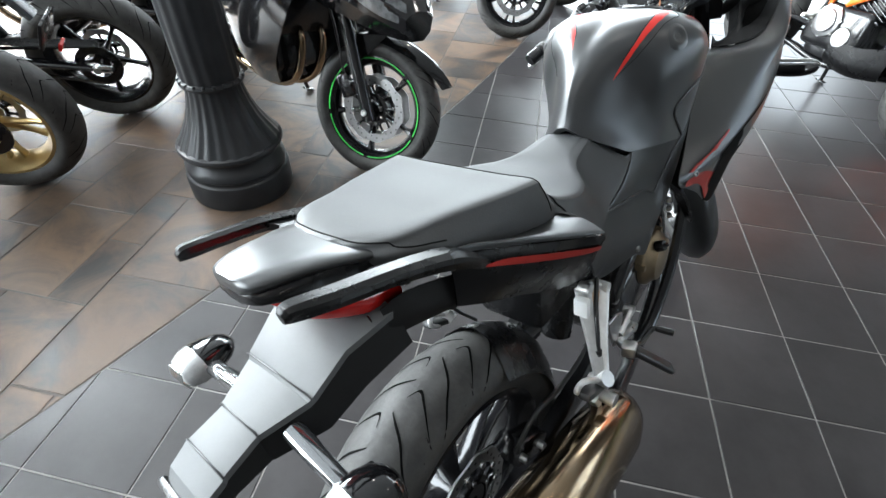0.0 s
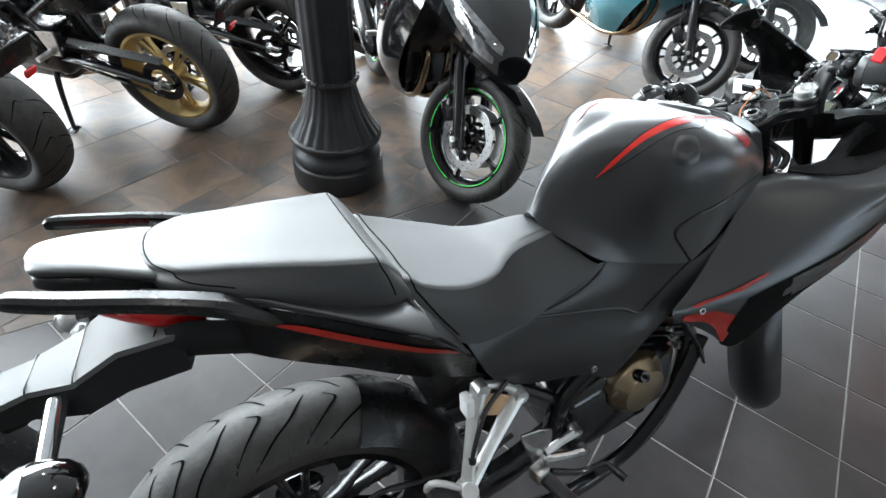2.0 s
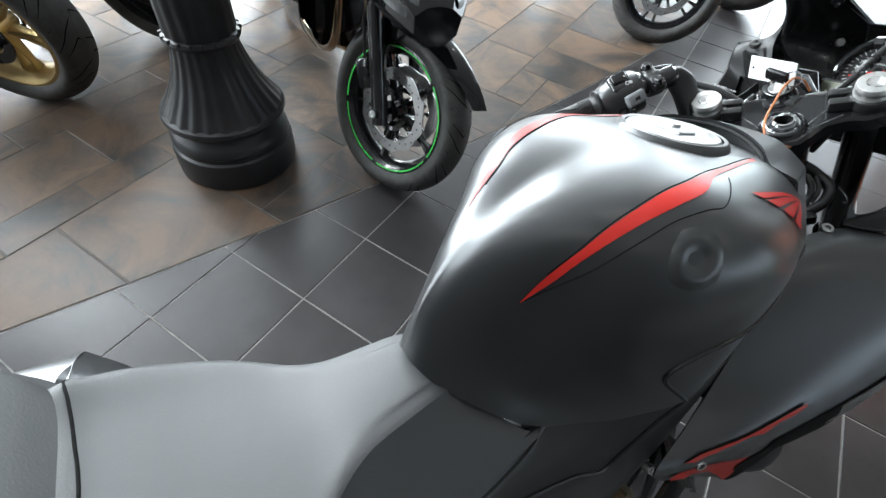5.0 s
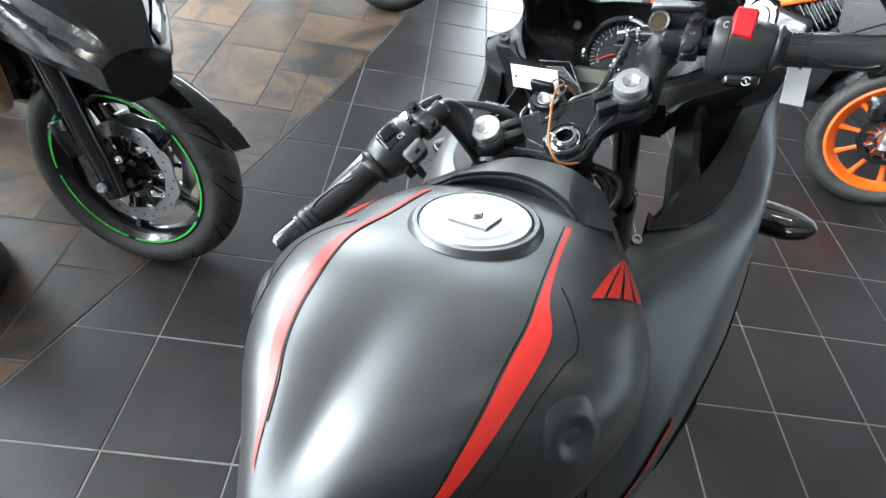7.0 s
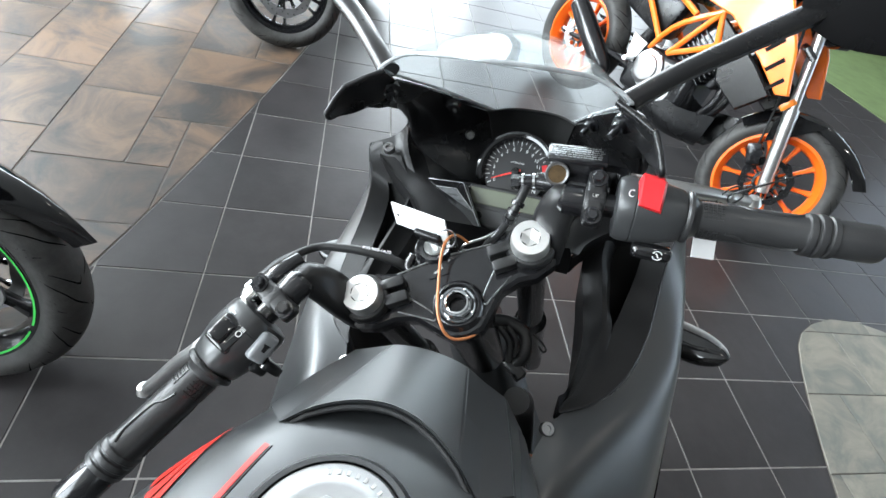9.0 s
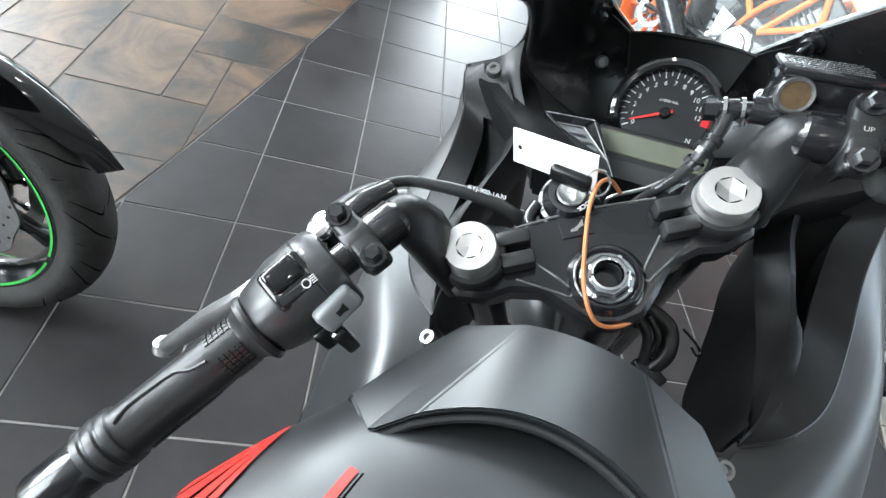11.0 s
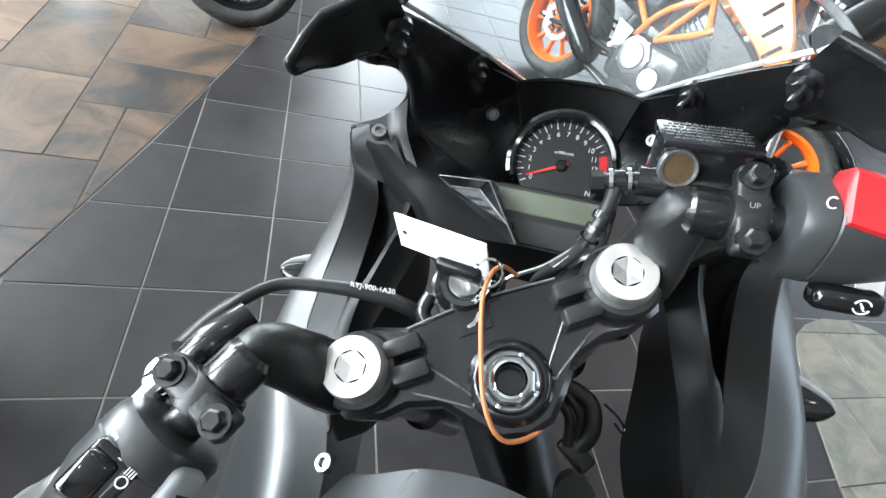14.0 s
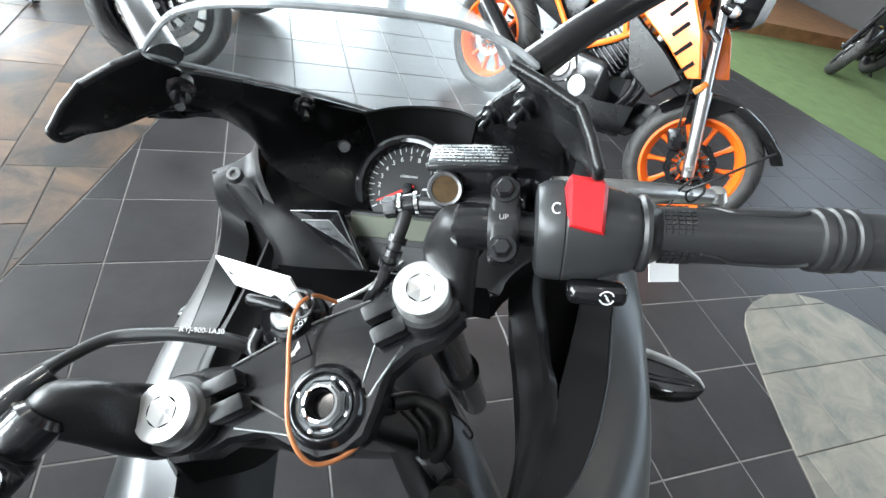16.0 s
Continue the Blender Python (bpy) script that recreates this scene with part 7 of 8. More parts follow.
# frame, subframe, battery box
bm = bmesh.new()
for sg in (1, -1):
    tube(bm, [(0.050 * sg, 0.76, 0.86), (0.105 * sg, 0.62, 0.74), (0.115 * sg, 0.42, 0.62), (0.100 * sg, 0.28, 0.50), (0.085 * sg, 0.25, 0.34)], 0.022, 10, 4)
    tube(bm, [(0.090 * sg, 0.30, 0.66), (0.095 * sg, 0.05, 0.72), (0.085 * sg, -0.20, 0.84), (0.060 * sg, -0.36, 0.89)], 0.014, 8, 4)
    tube(bm, [(0.090 * sg, 0.26, 0.48), (0.095 * sg, 0.08, 0.64), (0.090 * sg, -0.10, 0.78)], 0.012, 8, 4)
rod(bm, (0, 0.83, 0.955), (0, 0.94, 0.72), 0.032, n=20)
part("frame", bm, M["darkmetal"], bike, "black steel tube frame")
bm = bmesh.new()
block(bm, (0.15, 0.26, 0.20), pose(0, 0.12, 0.66, -6), 0.02)
block(bm, (0.16, 0.30, 0.16), pose(0, 0.50, 0.77, 0), 0.03)
rod(bm, (0.02, 0.20, 0.62), (0.02, 0.13, 0.42), 0.035, n=20)
part("air_box", bm, M["plastic"], bike)
# engine
bm = bmesh.new()
block(bm, (0.23, 0.34, 0.20), pose(0, 0.44, 0.40, 8), 0.04, 3)
block(bm, (0.15, 0.15, 0.22), pose(0, 0.56, 0.55, -22), 0.02)
block(bm, (0.17, 0.26, 0.10), pose(0, 0.46, 0.285, 4), 0.03)
eng = part("engine", bm, M["darkmetal"], bike, "black single-cylinder engine block", 35)
for k in range(6):
    bm = bmesh.new()
    block(bm, (0.18, 0.18, 0.006), pose(0, 0.555 + 0.008 * k, 0.50 + 0.022 * k, -22), 0.002)
    part("cooling_fin", bm, M["darkmetal"], eng)
bm = bmesh.new()
EC = pose(0.118, 0.455, 0.455, 0, 90, 0)
lathe(bm, [(0.072, -0.02), (0.076, 0.004), (0.072, 0.012), (0.060, 0.020), (0.054, 0.032), (0.030, 0.037), (0, 0.038)], 40, EC)
for a in (35, 155, 260):
    lathe(bm, [(0, 0.016), (0.008, 0.015), (0.009, -0.01)], 12, EC @ Matrix.Translation((0.074 * math.cos(radians(a)), 0.074 * math.sin(radians(a)), 0)))
ec = part("clutch_cover", bm, M["bronze"], eng, "bronze-coloured clutch cover")
bm = bmesh.new()
lathe(bm, [(0, 0.022), (0.012, 0.021), (0.014, 0.016), (0.014, 0)], 16, pose(0.140, 0.432, 0.507, 0, 62, 0))
block(bm, (0.020, 0.006, 0.010), pose(0.158, 0.432, 0.517, 0, -28, 0), 0.002)
part("oil_filler_plug", bm, M["plastic"], ec, "black oil filler plug")
for p in ((0.130, 0.530, 0.560), (0.135, 0.505, 0.600), (0.125, 0.560, 0.520)):
    bm = bmesh.new()
    bolt(bm, p, (1, 0, 0.2), 0.007, 0.008)
    part("engine_bolt", bm, M["alloy"], eng)
bm = bmesh.new()
tube(bm, [(0.03, 0.66, 0.56), (0.06, 0.70, 0.42), (0.10, 0.60, 0.24), (0.13, 0.35, 0.20), (0.17, 0.12, 0.30)], 0.019, 14, 5)
part("exhaust_pipe", bm, M["darkmetal"], bike, "black exhaust pipe under the engine")
# lower belly strut beside the engine
bm = bmesh.new()
tube(bm, [(0.150, 0.60, 0.55), (0.155, 0.54, 0.40), (0.150, 0.44, 0.27), (0.14, 0.36, 0.23)], 0.016, 8, 4, True, 0.6)
part("lower_frame_rail", bm, M["darkmetal"], bike)
bm = bmesh.new()
grid(bm, [[(0.165, 0.50, 0.640), (0.176, 0.555, 0.560), (0.176, 0.600, 0.490)], [(0.12, 0.54, 0.640), (0.13, 0.60, 0.560), (0.13, 0.65, 0.490)]], 4, 3, 0.006)
part("radiator_shroud", bm, M["plastic"], bike)
bm = bmesh.new()
block(bm, (0.26, 0.03, 0.20), pose(0, 0.78, 0.60, -20), 0.008)
part("radiator", bm, M["darkmetal"], bike)
bm = bmesh.new()
tube(bm, [(0.075, 0.83, 0.80), (0.080, 0.86, 0.74), (0.090, 0.84, 0.66), (0.09, 0.80, 0.62)], 0.017, 12, 4)
part("coolant_hose", bm, M["griprubber"], bike, "black coolant hose behind the fork")
# silencer
bm = bmesh.new()
m0, m1 = V((0.205, 0.055, 0.330)), V((0.215, -0.400, 0.530))
mm = along(m0, m1) @ Matrix.Diagonal((0.92, 1.18, 1, 1))
ml = (m1 - m0).length
lathe(bm, [(0.020, -0.030), (0.040, -0.006), (0.058, 0.020), (0.066, 0.060), (0.068, ml * 0.5), (0.064, ml - 0.05), (0.060, ml - 0.035)], 36, mm)
sil = part("silencer", bm, M["exhaust"], bike, "polished heat-tinted steel silencer")
bm = bmesh.new()
lathe(bm, [(0.0605, ml - 0.045), (0.0625, ml - 0.03), (0.058, ml + 0.012), (0.045, ml + 0.028), (0.018, ml + 0.030), (0.018, ml - 0.02)], 32, mm)
part("silencer_end", bm, M["greyplastic"], sil, "dark grey silencer end cap")
bm = bmesh.new()
block(bm, (0.020, 0.050, 0.044), pose(0.185, -0.015, 0.470, 25), 0.004)
rod(bm, (0.180, -0.020, 0.478), (0.222, -0.022, 0.478), 0.013, n=18)
part("silencer_bracket", bm, M["alloy"], bike)
# passenger peg bracket: a forked silver casting
for sg in (1, -1):
    bm = bmesh.new()
    S = lambda pts: [(x * sg, y, z) for x, y, z in pts]
    tube(bm, S([(0.122, 0.056, 0.655), (0.135, 0.040, 0.625), (0.160, 0.016, 0.570), (0.186, -0.008, 0.512)]), [0.016, 0.0145, 0.012, 0.012], 8, 4, True, 0.6)
    tube(bm, S([(0.124, 0.135, 0.598), (0.138, 0.106, 0.580), (0.162, 0.052, 0.545), (0.190, -0.006, 0.510)]), [0.017, 0.0145, 0.012, 0.012], 8, 4, True, 0.6)
    tube(bm, S([(0.120, 0.058, 0.653), (0.120, 0.098, 0.632), (0.122, 0.134, 0.600)]), 0.008, 8, 4)
    for p in ((0.116, 0.056, 0.652), (0.118, 0.135, 0.597)):
        rod(bm, (p[0] * sg, p[1], p[2]), ((p[0] + 0.022) * sg, p[1], p[2]), 0.014, 0.013, 16)
    rod(bm, (0.172 * sg, -0.006, 0.490), (0.202 * sg, -0.010, 0.516), 0.015, n=14)
    tube(bm, S([(0.188, -0.010, 0.505), (0.178, -0.060, 0.545), (0.172, -0.075, 0.530), (0.176, -0.050, 0.505)]), 0.006, 8, 3)
    pb = part("passenger_bracket", bm, M["castalloy"], bike, "forked cast aluminium passenger footrest bracket", 40)
    bm = bmesh.new()
    loft(bm, [[V((x * sg, y, z)) for x, y, z in r] for r in (((0.128, 0.056, 0.640), (0.129, 0.090, 0.624), (0.130, 0.116, 0.604)), ((0.136, 0.038, 0.606), (0.138, 0.058, 0.596), (0.140, 0.084, 0.584)))], False, False)
    bmesh.ops.solidify(bm, geom=bm.faces[:], thickness=0.004)
    part("bracket_patch", bm, M["tan"], pb, "tan inner web of the casting")
    bm = bmesh.new()
    block(bm, (0.026, 0.075, 0.016), pose(0.185 * sg, -0.045, 0.508, -30, 0, 0), 0.006)
    part("passenger_peg", bm, M["griprubber"], pb, "folded black passenger footrest")
    bm = bmesh.new()
    tube(bm, S([(0.126, 0.110, 0.640), (0.150, 0.052, 0.622), (0.168, 0.020, 0.575), (0.176, 0.006, 0.520), (0.150, 0.05, 0.45)]), 0.0045, 8, 5)
    rod(bm, (0.172 * sg, 0.012, 0.556), (0.177 * sg, 0.002, 0.516), 0.008, n=12)
    part("brake_switch_cable", bm, M["griprubber"], pb)
    # rider footrest hanger with heel plate
    bm = bmesh.new()
    plate(bm, [(-0.040, 0.048), (0.005, 0.040), (0.034, 0.022), (0.036, 0.0), (0.018, -0.052), (0.004, -0.058), (-0.008, -0.050), (-0.038, 0.030)], 0.006,
          Matrix.Translation((0.146 * sg, 0.172, 0.455)) @ Matrix((V((0, 1, 0)), V((0, 0, 1)), V((1, 0, 0)))).transposed().to_4x4(), 0.0015)
    tube(bm, S([(0.146, 0.190, 0.420), (0.143, 0.238, 0.424), (0.138, 0.277, 0.421)]), [0.009, 0.0085, 0.010], 8, 4)
    tube(bm, S([(0.146, 0.188, 0.402), (0.143, 0.250, 0.368), (0.138, 0.306, 0.340)]), [0.010, 0.009, 0.010], 8, 4)
    tube(bm, S([(0.150, 0.188, 0.410), (0.158, 0.176, 0.410), (0.176, 0.158, 0.425)]), 0.010, 8, 4)
    for y, z in ((0.277, 0.421), (0.308, 0.338)):
        rod(bm, (0.124 * sg, y, z), (0.146 * sg, y, z), 0.013, 0.012, 14)
    block(bm, (0.030, 0.030, 0.030), pose(0.184 * sg, 0.148, 0.434, 0, 0, 12 * sg), 0.005)
    fh = part("footrest_hanger", bm, M["alloy"], bike, "cast aluminium footrest hanger with heel plate", 40)
    bm = bmesh.new()
    pa, pz = V((0.194 * sg, 0.150, 0.436)), V((0.258 * sg, 0.214, 0.346))
    pd = (pz - pa).normalized()
    pw = V((0.55 * sg, -0.80, 0.0))
    pw = (pw - pd * pw.dot(pd)).normalized()
    PM = Matrix.Translation(pa.lerp(pz, 0.5)) @ Matrix((pd, pw, pd.cross(pw))).transposed().to_4x4()
    block(bm, ((pz - pa).length, 0.031, 0.015), PM, 0.006, 3)
    part("footrest", bm, M["griprubber"], fh, "black rubber rider footrest")
    bm = bmesh.new()
    tube(bm, S([(0.160, 0.200, 0.370), (0.172, 0.270, 0.336), (0.178, 0.330, 0.330), (0.196, 0.340, 0.328)]), 0.007, 8, 4)
    rod(bm, (0.186 * sg, 0.338, 0.329), (0.222 * sg, 0.350, 0.320), 0.009, n=12)
    part("brake_pedal" if sg > 0 else "gear_pedal", bm, M["darkmetal"], fh)
# side stand on the left
bm = bmesh.new()
tube(bm, [(-0.085, 0.27, 0.300), (-0.150, 0.24, 0.200), (-0.235, 0.20, 0.074)], [0.013, 0.012, 0.010], 10, 4)
block(bm, (0.050, 0.045, 0.008), pose(-0.240, 0.20, 0.071, 0, -15, 0), 0.003)
part("side_stand", bm, M["darkmetal"], bike, "black side stand, folded out")
bm = bmesh.new()
block(bm, (0.028, 0.016, 0.040), pose(0.136, 0.024, 0.638, 0, 0, 0), 0.004)
part("fluid_reservoir", bm, M["white"], bike, "small white brake fluid reservoir")

# ---- the other motorcycles ----
def street_bike(m, label, group="", wb=1.38, style="naked", paint="gloss", accent=None, rim="darkmetal", tape=None, fork="darkmetal", frame="darkmetal", steer=0.0, spokes=5,
                rear_w=0.16, disc_mat="discsteel", cover="darkmetal", tail=True, twin=True, fork_low=None, shroud=None, mudguard="gloss", seat_mat="plastic", disc=0.145, header="exhaust"):
    b = thing("motorcycle", m, label, "motorcycle", group)
    Rr, Rf = 0.312, 0.297
    head = V((0, wb - 0.44, 0.93))
    axis = V((0, -0.42, 0.907)).normalized()
    G = Matrix.Translation(head) @ Matrix.Rotation(radians(steer), 4, axis) @ Matrix.Translation(-head)
    # wheels
    wheel(b, pose(0, 0, Rr, 0, 90, 0), Rr, rear_w, 0.216, rim, spokes, 0.105, 1, tape, twin, 12, "rear_wheel")
    wheel(b, G @ pose(0, wb, Rf, 0, 90, 0), Rf, 0.118, 0.216, rim, spokes, disc, 0, tape, twin, 12, "front_wheel", disc_mat=disc_mat)
    # fork
    for sg in (1, -1):
        ax, top = V((0.098 * sg, wb, Rf)), V((0.098 * sg, wb - 0.325, 1.0))
        bm = bmesh.new()
        rod(bm, G @ ax.lerp(top, 0.34), G @ top, 0.021, n=16)
        f = part("fork_tube", bm, M[fork], b)
        bm = bmesh.new()
        rod(bm, G @ (ax - (top - ax) * 0.05), G @ ax.lerp(top, 0.42), 0.027, 0.029, 16)
        rod(bm, G @ (ax + V((0.035 * sg, 0, 0))), G @ (ax - V((0.03 * sg, 0, 0))), 0.017, n=14)
        part("fork_leg", bm, M[fork_low or fork], f)
        bm = bmesh.new()
        bolt(bm, G @ (ax + V((0.035 * sg, 0, 0))), G.to_3x3() @ V((sg, 0, 0)), 0.013, 0.008)
        part("axle_end", bm, M["alloy"], f)
        bm = bmesh.new()
        block(bm, (0.040, 0.060, 0.100), G @ Matrix.Translation((0.072 * sg, wb - 0.125, Rf + 0.075)) @ pose(0, 0, 0, 35), 0.012)
        rod(bm, G @ V((0.06 * sg, wb - 0.11, Rf + 0.09)), G @ V((0.10 * sg, wb - 0.11, Rf + 0.09)), 0.017, n=12)
        part("brake_caliper", bm, M["darkmetal"], b)
        bm = bmesh.new()
        tube(bm, [G @ V(p) for p in ((0.080 * sg, wb - 0.14, Rf + 0.12), (0.088 * sg, wb - 0.19, Rf + 0.26), (0.092 * sg, wb - 0.26, Rf + 0.42), (0.05 * sg, wb - 0.33, 0.86))], 0.005, 8, 5)
        part("brake_hose", bm, M["griprubber"], b)
    for z in (0.80, 0.97):
        bm = bmesh.new()
        y = wb - 0.325 + (1.0 - z) * 0.46
        plate(bm, [(-0.125, -0.03), (-0.04, -0.055), (0.04, -0.055), (0.125, -0.03), (0.125, 0.03), (-0.125, 0.03)], 0.026, G @ pose(0, y, z, -25), 0.005)
        part("fork_yoke", bm, M["darkmetal"], b)
    # front mudguard
    bm = bmesh.new()
    rows = []
    for a in range(30, 152, 7):
        c, s = math.cos(radians(a)), math.sin(radians(a))
        wd = 0.066 * min(1.0, 0.12 + 0.95 * ((a - 28) / 45)) if a < 75 else 0.066
        lift = 0.045 * max(0.0, (75 - a) / 45) ** 1.5
        rows.append([G @ V((x * wd, wb + (0.322 + lift - 0.045 * abs(x) ** 2) * c, Rf + (0.322 + lift - 0.045 * abs(x) ** 2) * s)) for x in (-1, -0.8, -0.45, 0, 0.45, 0.8, 1)])
    loft(bm, rows, False, False)
    bmesh.ops.solidify(bm, geom=bm.faces[:], thickness=0.003)
    part("front_mudguard", bm, M[mudguard], b, "", 60)
    for sg in (1, -1):
        bm = bmesh.new()
        grid(bm, [[G @ V((0.068 * sg, wb + y0, Rf + z0)) for y0, z0 in r] for r in (((-0.16, 0.24), (-0.08, 0.29), (0.02, 0.31)), ((-0.13, 0.14), (-0.09, 0.18), (-0.05, 0.22)))], 3, 3, 0.004)
        part("mudguard_stay", bm, M[mudguard], b)
    # swing arm, chain run, hugger
    for sg in (1, -1):
        bm = bmesh.new()
        tube(bm, [(0.085 * sg, 0.50, 0.36), (0.112 * sg, 0.30, 0.36), (0.118 * sg, 0.0, Rr), (0.118 * sg, -0.07, Rr - 0.005)], [0.040, 0.036, 0.028, 0.022], 10, 4, True, 0.5)
        sa = part("swing_arm", bm, M["darkmetal"], b)
        bm = bmesh.new()
        rod(bm, (0.110 * sg, 0, Rr), (0.150 * sg, 0, Rr), 0.016, n=12)
        block(bm, (0.008, 0.075, 0.034), pose(0.136 * sg, -0.02, Rr), 0.003)
        part("axle_plate", bm, M["alloy"], sa)
    bm = bmesh.new()
    lathe(bm, [(0.06, -0.003), (0.098, -0.003), (0.098, 0.003), (0.06, 0.003)], 36, pose(-0.095, 0, Rr, 0, 90, 0))
    part("sprocket", bm, M["darkmetal"], b)
    bm = bmesh.new()
    for z0, z1 in ((Rr + 0.095, 0.42), (Rr - 0.095, 0.33)):
        tube(bm, [(-0.095, 0, z0), (-0.092, 0.48, z1)], 0.008, 6, 1)
    part("drive_chain", bm, M["darkmetal"], b)
    bm = bmesh.new()
    grid(bm, [[(-0.125, -0.05, Rr + 0.105), (-0.125, 0.2, 0.435), (-0.118, 0.42, 0.45)], [(-0.095, -0.05, Rr + 0.125), (-0.095, 0.2, 0.455), (-0.09, 0.42, 0.465)]], 3, 3, 0.003)
    part("chain_guard", bm, M["plastic"], b)
    # engine
    bm = bmesh.new()
    block(bm, (0.27, 0.40, 0.24), pose(0, wb * 0.47, 0.40, 6), 0.045, 3)
    block(bm, (0.20, 0.20, 0.24), pose(0, wb * 0.55, 0.60, -22), 0.025)
    block(bm, (0.19, 0.30, 0.10), pose(0, wb * 0.47, 0.27, 0), 0.03)
    eng = part("engine", bm, M["darkmetal"], b, "", 35)
    for k in range(7):
        bm = bmesh.new()
        block(bm, (0.23, 0.235, 0.007), pose(0, wb * 0.545 + 0.008 * k, 0.525 + 0.022 * k, -22), 0.002)
        part("cooling_fin", bm, M["darkmetal"], eng)
    for sg in (1, -1):
        bm = bmesh.new()
        lathe(bm, [(0.085, -0.03), (0.090, 0.0), (0.084, 0.014), (0.066, 0.020), (0.060, 0.030), (0.034, 0.033), (0.0, 0.033)], 32, pose(0.135 * sg, wb * 0.43, 0.42, 0, 90 * sg, 0))
        for k in range(7):
            a = 2 * math.pi * k / 7
            lathe(bm, [(0, 0.012), (0.008, 0.011), (0.009, 0)], 8, pose(0.135 * sg, wb * 0.43, 0.42, 0, 90 * sg, 0) @ Matrix.Translation((0.084 * math.cos(a), 0.084 * math.sin(a), 0)))
        part("engine_cover", bm, M[cover], eng)
        bm = bmesh.new()
        lathe(bm, [(0.055, -0.03), (0.058, 0.0), (0.05, 0.014), (0, 0.018)], 24, pose(0.130 * sg, wb * 0.53, 0.37, 0, 90 * sg, 0))
        part("engine_side_cover", bm, M[cover], eng)
    bm = bmesh.new()
    for x in (-0.05, 0.05):
        tube(bm, [(x, wb * 0.62, 0.60), (x * 1.1, wb * 0.70, 0.48), (x * 1.0, wb * 0.64, 0.28), (x * 0.6 + 0.03, wb * 0.48, 0.20), (0.10, 0.34, 0.24)], 0.019, 12, 4)
    part("exhaust_header", bm, M[header], b)
    bm = bmesh.new()
    s0, s1 = V((0.155, 0.36, 0.28)), V((0.185, -0.02, 0.50))
    lathe(bm, [(0.020, -0.03), (0.044, 0.0), (0.056, 0.05), (0.058, 0.30), (0.050, 0.41), (0.03, 0.43), (0.02, 0.41)], 24, along(s0, s1))
    part("silencer", bm, M["darkmetal"], b)
    # frame
    bm = bmesh.new()
    for sg in (1, -1):
        for pts in ([(0.04, wb - 0.46, 0.92), (0.125, wb * 0.55, 0.78), (0.125, wb * 0.42, 0.62), (0.10, 0.48, 0.40)], [(0.04, wb - 0.44, 0.84), (0.12, wb * 0.60, 0.66), (0.125, wb * 0.46, 0.52)],
                    [(0.120, wb * 0.47, 0.72), (0.10, 0.30, 0.80), (0.06, -0.05, 0.92)], [(0.110, wb * 0.40, 0.54), (0.10, 0.34, 0.68), (0.07, 0.05, 0.86)], [(0.125, wb * 0.55, 0.78), (0.120, wb * 0.60, 0.66)],
                    [(0.125, wb * 0.55, 0.78), (0.125, wb * 0.46, 0.52)]):
            tube(bm, [(x * sg, y, z) for x, y, z in pts], 0.014, 8, 4 if len(pts) > 2 else 1)
    rod(bm, head + axis * 0.08, head - axis * 0.12, 0.033, n=16)
    part("frame", bm, M[frame], b)
    bm = bmesh.new()
    block(bm, (0.16, 0.34, 0.20), pose(0, 0.36, 0.66, -10), 0.03)
    rod(bm, (0, 0.46, 0.70), (0, 0.38, 0.42), 0.04, n=16)
    part("air_box", bm, M["plastic"], b)
    bm = bmesh.new()
    block(bm, (0.30, 0.035, 0.24), pose(0, wb * 0.70, 0.62, -18), 0.01)
    part("radiator", bm, M["darkmetal"], b)
    # tank, seat, tail
    t0 = wb * 0.42
    bm = bmesh.new()
    hull(bm, [(t0 - 0.05, [(0, 0.84), (0.05, 0.835), (0.08, 0.81), (0.085, 0.78), (0.06, 0.76)]), (t0 + 0.03, [(0, 0.93), (0.06, 0.92), (0.11, 0.88), (0.12, 0.82), (0.09, 0.77)]),
              (t0 + 0.15, [(0, 1.02), (0.08, 1.01), (0.145, 0.95), (0.155, 0.87), (0.11, 0.79)]), (t0 + 0.27, [(0, 1.03), (0.08, 1.02), (0.15, 0.96), (0.165, 0.88), (0.11, 0.80)]),
              (t0 + 0.38, [(0, 0.98), (0.06, 0.97), (0.11, 0.93), (0.12, 0.87), (0.09, 0.82)])], 4, 3)
    part("fuel_tank", bm, M[paint], b, "", 60)
    if shroud:
        for sg in (1, -1):
            bm = bmesh.new()
            sh = [(t0 + 0.02, 0.80), (t0 + 0.12, 0.98), (t0 + 0.36, 1.00), (t0 + 0.48, 0.885), (t0 + 0.57, 0.798), (t0 + 0.665, 0.658), (t0 + 0.62, 0.635), (t0 + 0.47, 0.709), (t0 + 0.25, 0.79)]
            side = Matrix((V((0, 1, 0)), V((0, 0, 1)), V((1, 0, 0)))).transposed().to_4x4()
            plate(bm, sh, 0.02, Matrix.Translation((0.178 * sg + 0.01, 0, 0)) @ side, 0.006)
            so = part("tank_shroud", bm, M[shroud], b, "orange angular tank shroud")
            for k in range(4):
                bm = bmesh.new()
                y, z = t0 + 0.42 + 0.052 * k, 0.850 - 0.058 * k
                plate(bm, [(y - 0.012, z - 0.040), (y + 0.004, z - 0.046), (y + 0.040, z + 0.018), (y + 0.024, z + 0.026)], 0.003, Matrix.Translation((0.178 * sg + (0.0115 if sg > 0 else -0.0105), 0, 0)) @ side)
                part("shroud_graphic", bm, M["lining"], so)
            # black radiator cowl under the shroud, reflector on the fork
            bm = bmesh.new()
